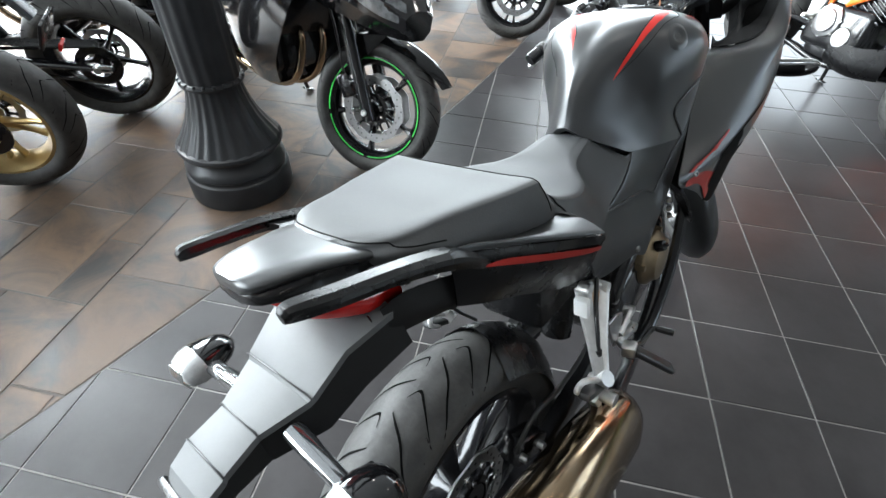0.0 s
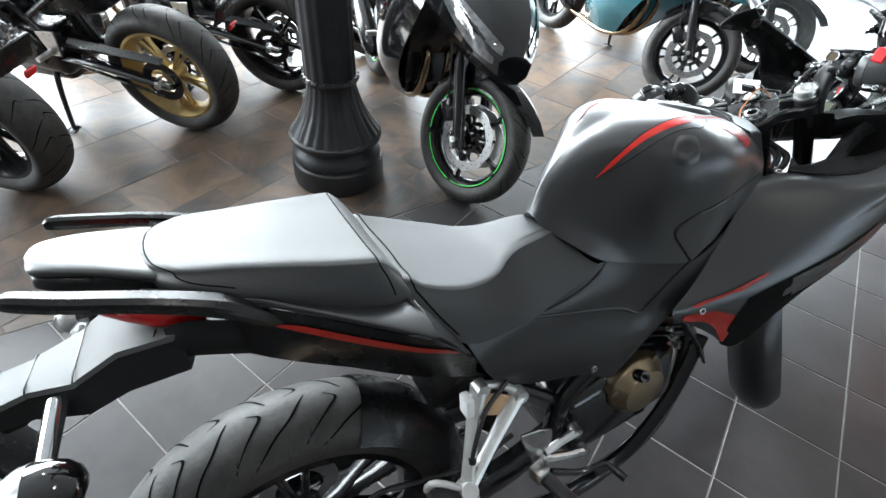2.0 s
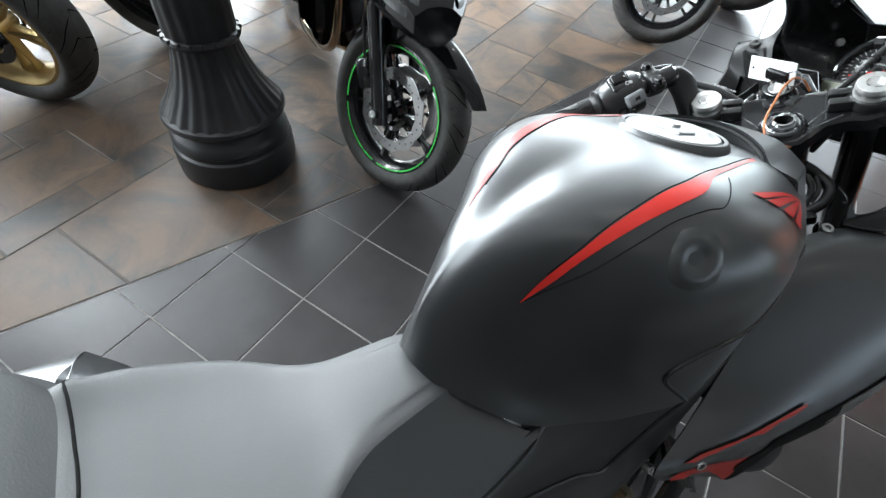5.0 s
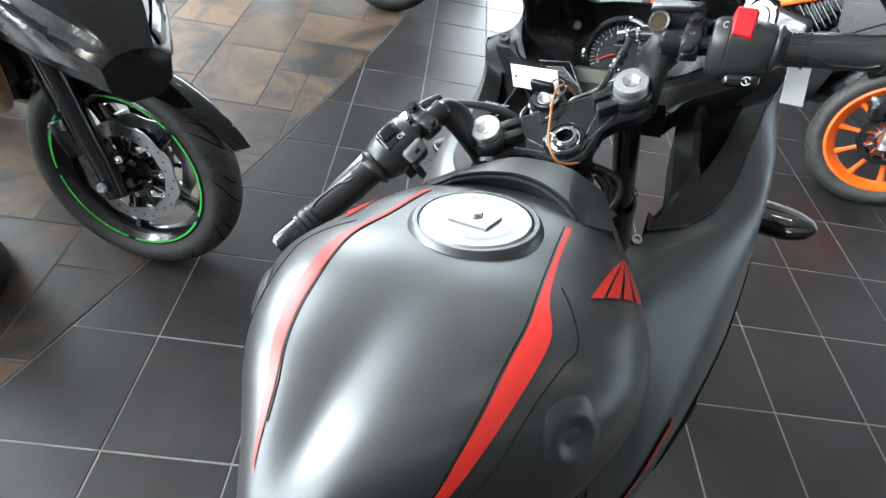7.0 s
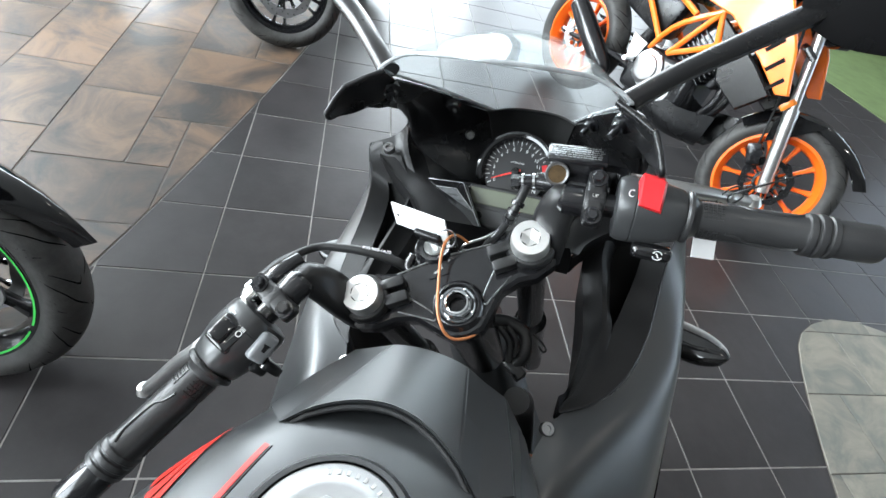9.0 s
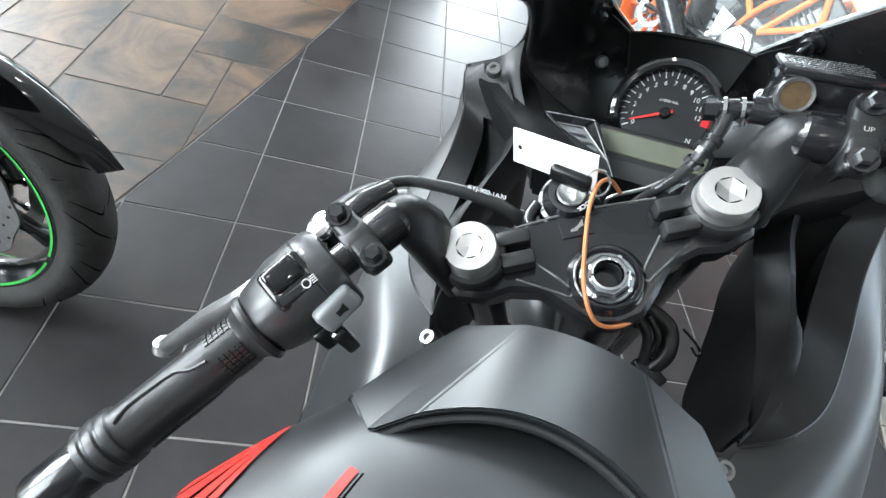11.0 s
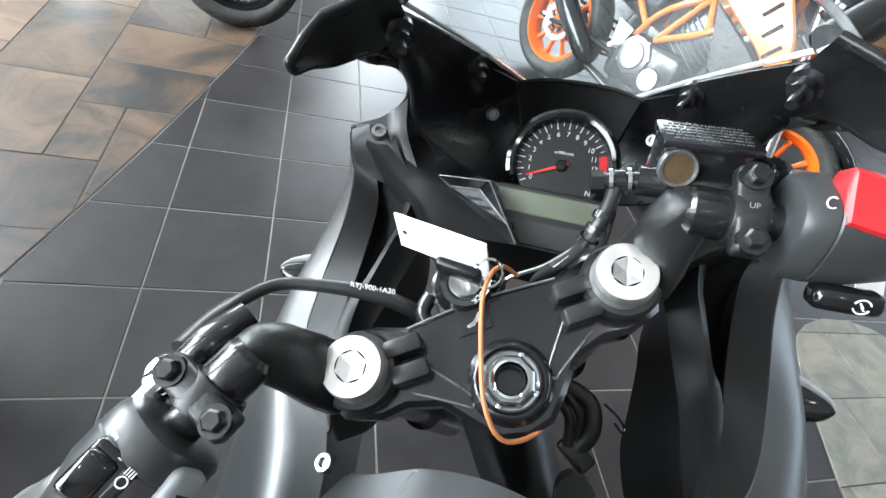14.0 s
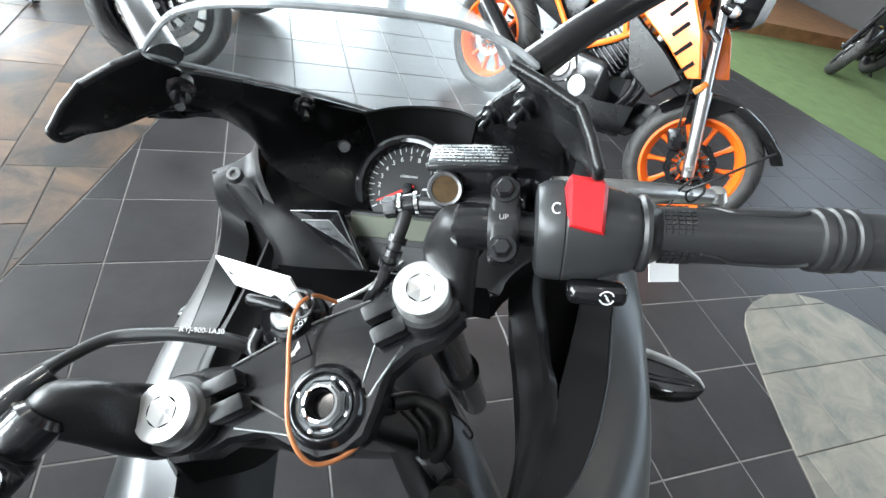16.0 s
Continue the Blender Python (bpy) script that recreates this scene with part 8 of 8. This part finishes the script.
            plate(bm, [(t0 + 0.22, 0.77), (t0 + 0.46, 0.69), (t0 + 0.60, 0.62), (t0 + 0.52, 0.50), (t0 + 0.36, 0.55)], 0.03, Matrix.Translation((0.160 * sg + 0.01, 0, 0)) @ side, 0.008)
            part("radiator_cowl", bm, M["plastic"], b, "black radiator cowl")
            bm = bmesh.new()
            block(bm, (0.008, 0.026, 0.060), G @ pose(0.128 * sg, wb - 0.165, 0.60, -25), 0.002)
            part("fork_reflector", bm, M["amber"], b, "amber reflector on the fork")
            bm = bmesh.new()
            grid(bm, [[(x * sg, y, z) for x, y, z in q] for q in ([(0.14, wb * 0.50, 0.36), (0.14, wb * 0.62, 0.36), (0.13, wb * 0.76, 0.42)], [(0.13, wb * 0.50, 0.26), (0.13, wb * 0.62, 0.25), (0.11, wb * 0.76, 0.30)], [(0.06, wb * 0.50, 0.20), (0.06, wb * 0.62, 0.20), (0.05, wb * 0.74, 0.24)])], 3, 3, 0.004)
            part("belly_pan", bm, M["plastic"], b, "black belly pan")
    bm = bmesh.new()
    hull(bm, [(-0.12, [(0, 0.99), (0.05, 0.985), (0.075, 0.97), (0.07, 0.94), (0.05, 0.93)]), (0.06, [(0, 0.965), (0.08, 0.96), (0.115, 0.935), (0.11, 0.90), (0.08, 0.89)]),
              (0.17, [(0, 0.93), (0.085, 0.925), (0.12, 0.90), (0.115, 0.86), (0.08, 0.85)]), (0.22, [(0, 0.86), (0.09, 0.855), (0.13, 0.83), (0.13, 0.79), (0.09, 0.77)]),
              (0.40, [(0, 0.815), (0.085, 0.81), (0.12, 0.785), (0.12, 0.75), (0.09, 0.74)]), (t0, [(0, 0.845), (0.05, 0.84), (0.08, 0.80), (0.09, 0.76), (0.07, 0.75)])], 4, 3)
    part("seat", bm, M[seat_mat], b, "", 60)
    if tail:
        bm = bmesh.new()
        hull(bm, [(-0.28, [(0, 0.985), (0.03, 0.982), (0.045, 0.97), (0.04, 0.955), (0.02, 0.95)]), (-0.16, [(0, 0.985), (0.06, 0.98), (0.085, 0.955), (0.08, 0.91), (0.05, 0.89)]),
                  (0.05, [(0, 0.95), (0.08, 0.945), (0.125, 0.90), (0.12, 0.82), (0.07, 0.80)]), (0.25, [(0, 0.82), (0.09, 0.82), (0.135, 0.80), (0.135, 0.72), (0.08, 0.70)])], 4, 3)
        part("tail_cowl", bm, M[paint], b, "", 60)
        bm = bmesh.new()
        block(bm, (0.10, 0.045, 0.045), pose(0, -0.285, 0.935, -20), 0.012)
        part("tail_lamp", bm, M["redlens"], b, "red tail lamp")
        bm = bmesh.new()
        tube(bm, [(0, -0.20, 0.90), (0, -0.30, 0.80), (0, -0.36, 0.70)], [0.045, 0.040, 0.035], 8, 4, True, 0.5)
        block(bm, (0.15, 0.012, 0.10), pose(0, -0.375, 0.655, 25), 0.004)
        part("plate_holder", bm, M["plastic"], b)
        bm = bmesh.new()
        block(bm, (0.05, 0.012, 0.03), pose(0, -0.395, 0.595, 25), 0.004)
        part("rear_reflector", bm, M["redlens"], b)
        for sg in (1, -1):
            indicator(b, (0.03 * sg, -0.30, 0.80), (0.17 * sg, -0.31, 0.79), 0.024, -1)
    # bars
    bm = bmesh.new()
    tube(bm, [G @ V(p) for p in ((-0.36, wb - 0.56, 1.06), (-0.22, wb - 0.50, 1.09), (-0.08, wb - 0.42, 1.06), (0.08, wb - 0.42, 1.06), (0.22, wb - 0.50, 1.09), (0.36, wb - 0.56, 1.06))], 0.011, 10, 5)
    part("handlebar", bm, M["darkmetal"], b)
    for sg in (1, -1):
        bm = bmesh.new()
        rod(bm, G @ V((0.25 * sg, wb - 0.512, 1.085)), G @ V((0.37 * sg, wb - 0.565, 1.058)), 0.017, n=14)
        part("grip", bm, M["griprubber"], b)
        bm = bmesh.new()
        block(bm, (0.05, 0.05, 0.05), G @ Matrix.Translation((0.22 * sg, wb - 0.50, 1.088)), 0.012)
        part("switch_housing", bm, M["plastic"], b)
        bm = bmesh.new()
        tube(bm, [G @ V(p) for p in ((0.19 * sg, wb - 0.44, 1.08), (0.28 * sg, wb - 0.44, 1.07), (0.37 * sg, wb - 0.49, 1.05))], 0.006, 8, 4)
        part("lever", bm, M["alloy"], b)
    if style == "naked":
        bm = bmesh.new()
        lathe(bm, [(0, 0.10), (0.05, 0.095), (0.085, 0.06), (0.095, 0.0), (0.08, -0.08), (0.04, -0.12)], 24, G @ pose(0, wb - 0.22, 0.95, -80) @ Matrix.Diagonal((1, 1.15, 1, 1)))
        part("headlamp", bm, M["gloss"], b)
        bm = bmesh.new()
        lathe(bm, [(0, 0.112), (0.05, 0.105), (0.080, 0.070)], 24, G @ pose(0, wb - 0.22, 0.95, -80) @ Matrix.Diagonal((1, 1.15, 1, 1)))
        part("headlamp_lens", bm, M["clearlens"], b)
        for sg in (1, -1):
            indicator(b, tuple(G @ V((0.10 * sg, wb - 0.25, 0.88))), tuple(G @ V((0.22 * sg, wb - 0.24, 0.88))), 0.022, 1)
    else:
        # full fairing: nose with twin lamps and side panels
        bm = bmesh.new()
        hull(bm, [(wb - 0.42, [(0, 1.06), (0.11, 1.05), (0.20, 0.98), (0.21, 0.88), (0.15, 0.80)]), (wb - 0.20, [(0, 1.05), (0.11, 1.03), (0.190, 0.94), (0.200, 0.83), (0.14, 0.71)]),
                  (wb - 0.02, [(0, 0.99), (0.10, 0.97), (0.180, 0.89), (0.185, 0.78), (0.10, 0.68)]), (wb + 0.16, [(0, 0.87), (0.08, 0.86), (0.130, 0.81), (0.125, 0.73), (0.06, 0.66)]),
                  (wb + 0.27, [(0, 0.765), (0.035, 0.76), (0.065, 0.74), (0.06, 0.695), (0.03, 0.665)])], 2, 1)
        nose = part("nose_cowl", bm, M[paint], b, "", 18)
        nt = tree_of(nose)
        for sg in (1, -1):
            decal("headlamp", M["headglass"], nt, [(0.045 * sg, wb + 0.245, 0.780), (0.115 * sg, wb + 0.14, 0.840), (0.185 * sg, wb - 0.04, 0.905)],
                  [(0.045 * sg, wb + 0.245, 0.725), (0.118 * sg, wb + 0.14, 0.755), (0.190 * sg, wb - 0.04, 0.850)], nose, "clear slanted headlamp", 6, 5, 0.004)
            bm = bmesh.new()
            grid(bm, [[(x * sg, y, z) for x, y, z in r] for r in (
                [(0.205, wb - 0.44, 0.98), (0.215, wb - 0.28, 0.92), (0.195, wb - 0.14, 0.85)],
                [(0.235, wb - 0.58, 0.84), (0.250, wb - 0.36, 0.78), (0.215, wb - 0.18, 0.74)],
                [(0.230, wb - 0.76, 0.66), (0.255, wb - 0.50, 0.60), (0.225, wb - 0.28, 0.58)],
                [(0.200, wb - 0.88, 0.46), (0.220, wb - 0.66, 0.38), (0.190, wb - 0.42, 0.40)],
                [(0.11, wb - 0.92, 0.30), (0.12, wb - 0.74, 0.22), (0.10, wb - 0.56, 0.24)])], 4, 4, 0.004)
            sf = part("side_fairing", bm, M[paint], b, "", 60)
            if accent:
                decal("fairing_graphic", M[accent], tree_of(sf), [(0.212 * sg, wb - 0.48, 0.90), (0.235 * sg, wb - 0.50, 0.74), (0.225 * sg, wb - 0.64, 0.58)],
                      [(0.214 * sg, wb - 0.44, 0.90), (0.237 * sg, wb - 0.46, 0.74), (0.227 * sg, wb - 0.61, 0.56)], b, "", 5, 4, 0.002)
            indicator(b, (0.19 * sg, wb - 0.30, 0.86), (0.27 * sg, wb - 0.27, 0.84), 0.026, 1)
        bm = bmesh.new()
        grid(bm, [[(0.11, wb - 0.38, 1.12), (0.105, wb - 0.24, 1.06), (0.07, wb - 0.08, 0.97)], [(0, wb - 0.36, 1.19), (0, wb - 0.20, 1.13), (0, wb - 0.03, 0.985)], [(-0.11, wb - 0.38, 1.12), (-0.105, wb - 0.24, 1.06), (-0.07, wb - 0.08, 0.97)]], 4, 4)
        part("windscreen", bm, M["screen"], b).visible_shadow = False
        for sg in (1, -1):
            bm = bmesh.new()
            tube(bm, [(0.15 * sg, wb - 0.30, 1.06), (0.22 * sg, wb - 0.33, 1.14), (0.28 * sg, wb - 0.36, 1.16)], 0.009, 8, 4)
            lathe(bm, [(0, 0), (0.04, 0.004), (0.055, 0.02), (0.05, 0.035), (0, 0.035)], 18, pose(0.32 * sg, wb - 0.37, 1.17, 90) @ Matrix.Diagonal((1.3, 0.8, 1, 1)))
            part("mirror", bm, M["plastic"], b)
    # stand and pegs
    bm = bmesh.new()
    tube(bm, [(-0.10, wb * 0.42, 0.28), (-0.17, wb * 0.40, 0.17), (-0.245, wb * 0.37, 0.045)], [0.014, 0.013, 0.011], 10, 4)
    block(bm, (0.05, 0.05, 0.010), pose(-0.248, wb * 0.37, 0.040, 0, -9, 0), 0.003)
    part("side_stand", bm, M["darkmetal"], b)
    for sg in (1, -1):
        bm = bmesh.new()
        plate(bm, [(-0.05, 0.06), (0.05, 0.05), (0.03, -0.06), (-0.02, -0.06)], 0.008, Matrix.Translation((0.150 * sg, 0.46, 0.46)) @ Matrix((V((0, 1, 0)), V((0, 0, 1)), V((1, 0, 0)))).transposed().to_4x4(), 0.002)
        rod(bm, (0.15 * sg, 0.48, 0.42), (0.235 * sg, 0.49, 0.415), 0.014, 0.012, 10)
        part("footrest", bm, M["alloy"], b)
    return b


def stood(x, y, heading, lean, back=0.0):
    """Pose of a bike whose rear contact is at (x, y) shifted back along its heading (degrees from +x)."""
    h = radians(heading)
    return Matrix.Translation((x - back * math.cos(h), y - back * math.sin(h), 0.004)) @ pose(0, 0, 0, 0, 0, heading - 90) @ pose(0, 0, 0, 0, -lean, 0)


LABEL_ROW = "black naked motorcycle parked on its side stand in a row"
# green-rimmed sports bike: front wheel at full left lock
street_bike(stood(-1.396, 0.889, -34, 7, 1.40), "gloss black faired sports motorcycle with green rim stripes", "", 1.40, "sport", "gloss", "darkmetal", "darkmetal", "green", steer=27, fork_low="darkmetal", twin=False, mudguard="gloss")
# far bikes beyond it
street_bike(stood(-0.93, 2.80, -28, 7, 1.42), "dark teal and black touring motorcycle with silver brake discs", "", 1.42, "sport", "teal", None, "darkmetal", None, steer=32, mudguard="plastic", disc=0.150)
street_bike(stood(-0.60, 3.70, -28, 7, 1.42), "black sports motorcycle parked behind the teal one", "", 1.42, "sport", "gloss", None, "darkmetal", None, steer=30)
# the row with tails towards the pillar
street_bike(stood(-2.79, 0.46, -154.5, 7), "black naked motorcycle with gold wheels on its side stand", "row of parked motorcycles", 1.43, "naked", "gloss", None, "gold", rear_w=0.18, twin=True)
street_bike(stood(-2.84, -0.32, -152, 7), LABEL_ROW, "row of parked motorcycles", 1.40, "naked", "satin2", None, "darkmetal", rear_w=0.19)
street_bike(stood(-2.80, 1.11, -155, 7), "black naked motorcycle with long black swing arm", "row of parked motorcycles", 1.44, "naked", "gloss", None, "darkmetal", rear_w=0.19, twin=False)
street_bike(stood(-2.82, 1.88, -155, 7), LABEL_ROW, "row of parked motorcycles", 1.42, "naked", "gloss", None, "darkmetal", rear_w=0.18)
# orange naked bike
street_bike(stood(1.352, 1.765, -66, 7, 1.357), "orange and black naked motorcycle with orange wheels", "", 1.357, "naked", "gloss", None, "orangerim", None, fork="alloy", fork_low="alloy", frame="orange", steer=20, header="darkmetal", disc_mat="darkmetal",
            spokes=10, twin=False, disc=0.112, shroud="orange", cover="discsteel", mudguard="gloss", rear_w=0.15)
# bikes on the green strip
street_bike(stood(6.7, 4.6, -150, 8, 1.40), "red faired motorcycle on the green floor strip", "", 1.40, "sport", "redpaint", None, "darkmetal", None, steer=20)
street_bike(stood(5.75, 4.35, -160, 8, 1.40), "yellow and black naked motorcycle on the green floor strip", "", 1.40, "naked", "yellow", None, "darkmetal", None, frame="yellow", steer=18)
street_bike(stood(5.75, 3.15, -165, 8, 1.40), "black motorcycle on the green floor strip", "", 1.40, "naked", "redpaint", None, "darkmetal", None, steer=18)

# ---- cast-iron lamp-post pillar ----
pil = thing("pillar", pose(-1.905, 0.665, 0), "black cast-iron fluted pillar with a bell-shaped base", "pillar")
bm = bmesh.new()
lathe(bm, [(0, 0), (0.211, 0), (0.215, 0.006), (0.215, 0.095), (0.211, 0.108), (0.202, 0.114), (0.200, 0.128), (0.207, 0.136), (0.205, 0.150), (0.194, 0.166), (0.180, 0.178), (0.174, 0.192), (0.176, 0.212)], 64)
part("plinth", bm, M["castiron"], pil, "stepped round cast-iron plinth", 30)
bm = bmesh.new()
lathe(bm, [(0.176, 0.208), (0.196, 0.210), (0.209, 0.218), (0.213, 0.229), (0.209, 0.240), (0.198, 0.246), (0.184, 0.243)], 64)
part("bead_ring", bm, M["castiron"], pil)
bm = bmesh.new()
lathe(bm, [(0.205, 0.240), (0.194, 0.256), (0.168, 0.296), (0.141, 0.346), (0.121, 0.400), (0.109, 0.446), (0.104, 0.482)], 200, wave=24, depth=0.025)
part("bell", bm, M["castiron"], pil, "flared ribbed bell of the base", 50)
bm = bmesh.new()
lathe(bm, [(0.106, 0.478), (0.117, 0.482), (0.121, 0.492), (0.117, 0.502), (0.106, 0.506)], 48)
part("collar", bm, M["castiron"], pil)
for k in range(20):
    a = 2 * math.pi * k / 20
    bm = bmesh.new()
    lathe(bm, [(0, 0.008), (0.0055, 0.006), (0.008, 0), (0.0055, -0.006), (0, -0.008)], 8, pose(0.116 * math.cos(a), 0.116 * math.sin(a), 0.500))
    part("bead", bm, M["castiron"], pil)
bm = bmesh.new()
lathe(bm, [(0.110, 0.500), (0.107, 0.80), (0.102, 2.0), (0.092, 4.2)], 160, wave=16, depth=0.03)
part("shaft", bm, M["castiron"], pil, "fluted cast-iron shaft", 50)

# ---- floor tiles, one by one ----
def cut(poly, keep):
    """Clips a polygon by keep(p) >= 0 (a nearly straight edge)."""
    out = []
    for i, b in enumerate(poly):
        a = poly[i - 1]
        ka, kb = keep(a), keep(b)
        if (ka >= 0) != (kb >= 0):
            t = ka / (ka - kb)
            out.append((a[0] + (b[0] - a[0]) * t, a[1] + (b[1] - a[1]) * t))
        if kb >= 0:
            out.append(b)
    return out


def slab_faces(poly, gap, depth, vs, fs, top=0.0):
    """A flat stone with a softened upper edge, shrunk by half the joint."""
    cx, cy = sum(p[0] for p in poly) / len(poly), sum(p[1] for p in poly) / len(poly)
    n, b = len(poly), len(vs)
    for inset, z in ((gap + 0.0012, top), (gap, top - 0.0012), (gap, top - depth)):
        for i, p in enumerate(poly):
            a, q = poly[i - 1], poly[(i + 1) % n]
            d1, d2 = V((p[0] - a[0], p[1] - a[1])), V((q[0] - p[0], q[1] - p[1]))
            if d1.length < 1e-6 or d2.length < 1e-6:
                vs.append((p[0], p[1], z))
                continue
            d1.normalize(), d2.normalize()
            n1, n2 = V((-d1.y, d1.x)), V((-d2.y, d2.x))
            mm = n1 + n2
            k = inset / max(0.35, mm.length_squared / 2)
            vs.append((p[0] + mm.x * k, p[1] + mm.y * k, z))
    fs.append([b + i for i in range(n)])
    for r in (0, 1):
        for i in range(n):
            j = (i + 1) % n
            fs.append([b + r * n + j, b + r * n + i, b + (r + 1) * n + i, b + (r + 1) * n + j])


def flat_mesh(name, vs, fs, mat):
    me = bpy.data.meshes.new(name)
    me.from_pydata(vs, [], fs)
    me.materials.append(mat)
    return me


def area(poly):
    return 0.5 * sum(poly[i - 1][0] * poly[i][1] - poly[i][0] * poly[i - 1][1] for i in range(len(poly)))


def piece(name, poly, gap, mat, parent, top=0.0, depth=0.006):
    cx, cy = sum(p[0] for p in poly) / len(poly), sum(p[1] for p in poly) / len(poly)
    vs, fs = [], []
    slab_faces([(x - cx, y - cy) for x, y in poly], gap, depth, vs, fs)
    ob = new(name, flat_mesh(name, vs, fs, mat))
    ob.parent, ob.location = parent, (cx, cy, top)
    return ob


rnd = random.Random(5)
T = 0.308
half = T / 2
vs, fs = [], []
slab_faces([(-half, -half), (half, -half), (half, half), (-half, half)], 0.0026, 0.006, vs, fs)
whole = flat_mesh("tile", vs, fs, M["tile"])
far_v, far_f = [], []
for i in range(-22, 28):
    for j in range(-17, 28):
        x, y = (i + 0.5) * T, (j + 0.5) * T
        if not (X0 < x < X1 and Y0 < y < Y1):
            continue
        sq = [(x - half, y - half), (x + half, y - half), (x + half, y + half), (x - half, y + half)]
        near = -2.0 < x < 2.6 and -1.3 < y < 3.6
        sides = [q[0] - edge_x(q[1]) for q in sq]
        if max(sides) <= 0:
            continue
        if min(sides) >= 0:
            if near:
                ob = new("tile", whole)
                ob.parent, ob.location = floor, (x, y, rnd.uniform(-0.0004, 0.0004))
            else:
                slab_faces(sq, 0.0026, 0.006, far_v, far_f)
        else:
            poly = cut(sq, lambda q: q[0] - edge_x(q[1]) - 0.001)
            if len(poly) > 2 and area(poly) > 0.0006:
                if near:
                    piece("tile", poly, 0.0022, M["tile"], floor)
                else:
                    slab_faces(poly, 0.0022, 0.006, far_v, far_f)
ob = new("far_tiles", flat_mesh("far_tiles", far_v, far_f, M["tile"]))
ob.parent, ob["kind"] = floor, "stuff"

# slate laid in mixed sizes on a half-tile module
U = 0.1525
ni, nj = int((0.6 - X0) / U) + 1, int((Y1 - Y0) / U)
taken = set()
far_v, far_f = [], []
for j in range(nj):
    for i in range(ni):
        if (i, j) in taken:
            continue
        for a, b in rnd.sample([(4, 2), (3, 2), (3, 3), (2, 3), (2, 4), (4, 3)], 6) + [(2, 2), (2, 1), (1, 2), (1, 1)]:
            cells = [(i + p, j + q) for p in range(a) for q in range(b)]
            if not any(c in taken or c[1] >= nj for c in cells):
                break
        taken.update(cells)
        x, y = X0 + i * U + 0.02, Y0 + j * U + 0.055
        poly = [(x, y), (x + a * U, y), (x + a * U, y + b * U), (x, y + b * U)]
        if min(q[0] - edge_x(q[1]) for q in poly) > 0:
            continue
        if max(q[0] - edge_x(q[1]) for q in poly) > 0:
            poly = cut(poly, lambda q: edge_x(q[1]) - q[0] - 0.001)
        if len(poly) < 3 or area(poly) < 0.0008:
            continue
        if poly[0][0] > -4.2 and -1.7 < poly[0][1] < 4.0:
            piece("slate_tile", poly, 0.0035, M["slate"], floor, rnd.uniform(-0.0012, 0.0006), 0.005)
        else:
            slab_faces(poly, 0.0035, 0.005, far_v, far_f)
ob = new("far_slate", flat_mesh("far_slate", far_v, far_f, M["slate"]))
ob.parent, ob["kind"] = floor, "stuff"

# tongue of grey slate let into the charcoal tiles
tongue = [(2.15, -1.2), (2.32, -0.2), (2.30, 0.45), (2.21, 0.82), (2.13, 0.98), (2.04, 1.10), (1.93, 1.19), (1.81, 1.23), (1.66, 1.235), (1.53, 1.20),
          (1.44, 1.15), (1.38, 1.09), (1.31, 0.97), (1.24, 0.82), (1.16, 0.62), (1.09, 0.42), (1.01, 0.1), (0.97, -0.3), (0.97, -1.2)]
bm = bmesh.new()
plate(bm, tongue, 0.003, Matrix.Translation((0, 0, 0.0026)))
inlay = tagged(part("slate_inlay", bm, M["slategrout"]), "rounded inlay of rough grey slate in the dark floor", "floor", kind="structure")
for j in range(-4, 5):
    off = (j % 2) * 0.19
    for i in range(0, 6):
        x, y = 0.78 + i * 0.42 + off - 0.2, 0.02 + j * 0.285
        poly = [(x, y), (x + 0.42, y), (x + 0.42, y + 0.285), (x, y + 0.285)]
        for k, q in enumerate(tongue):
            a, b = V(tongue[k - 1]), V(q)
            d = (b - a).normalized()
            poly = cut(poly, lambda s: d.x * (s[1] - a.y) - d.y * (s[0] - a.x)) if len(poly) > 2 else []
        if len(poly) > 2 and area(poly) > 0.002:
            piece("slate_tile", poly, 0.002, M["greyslate"], inlay, 0.0055, 0.004)
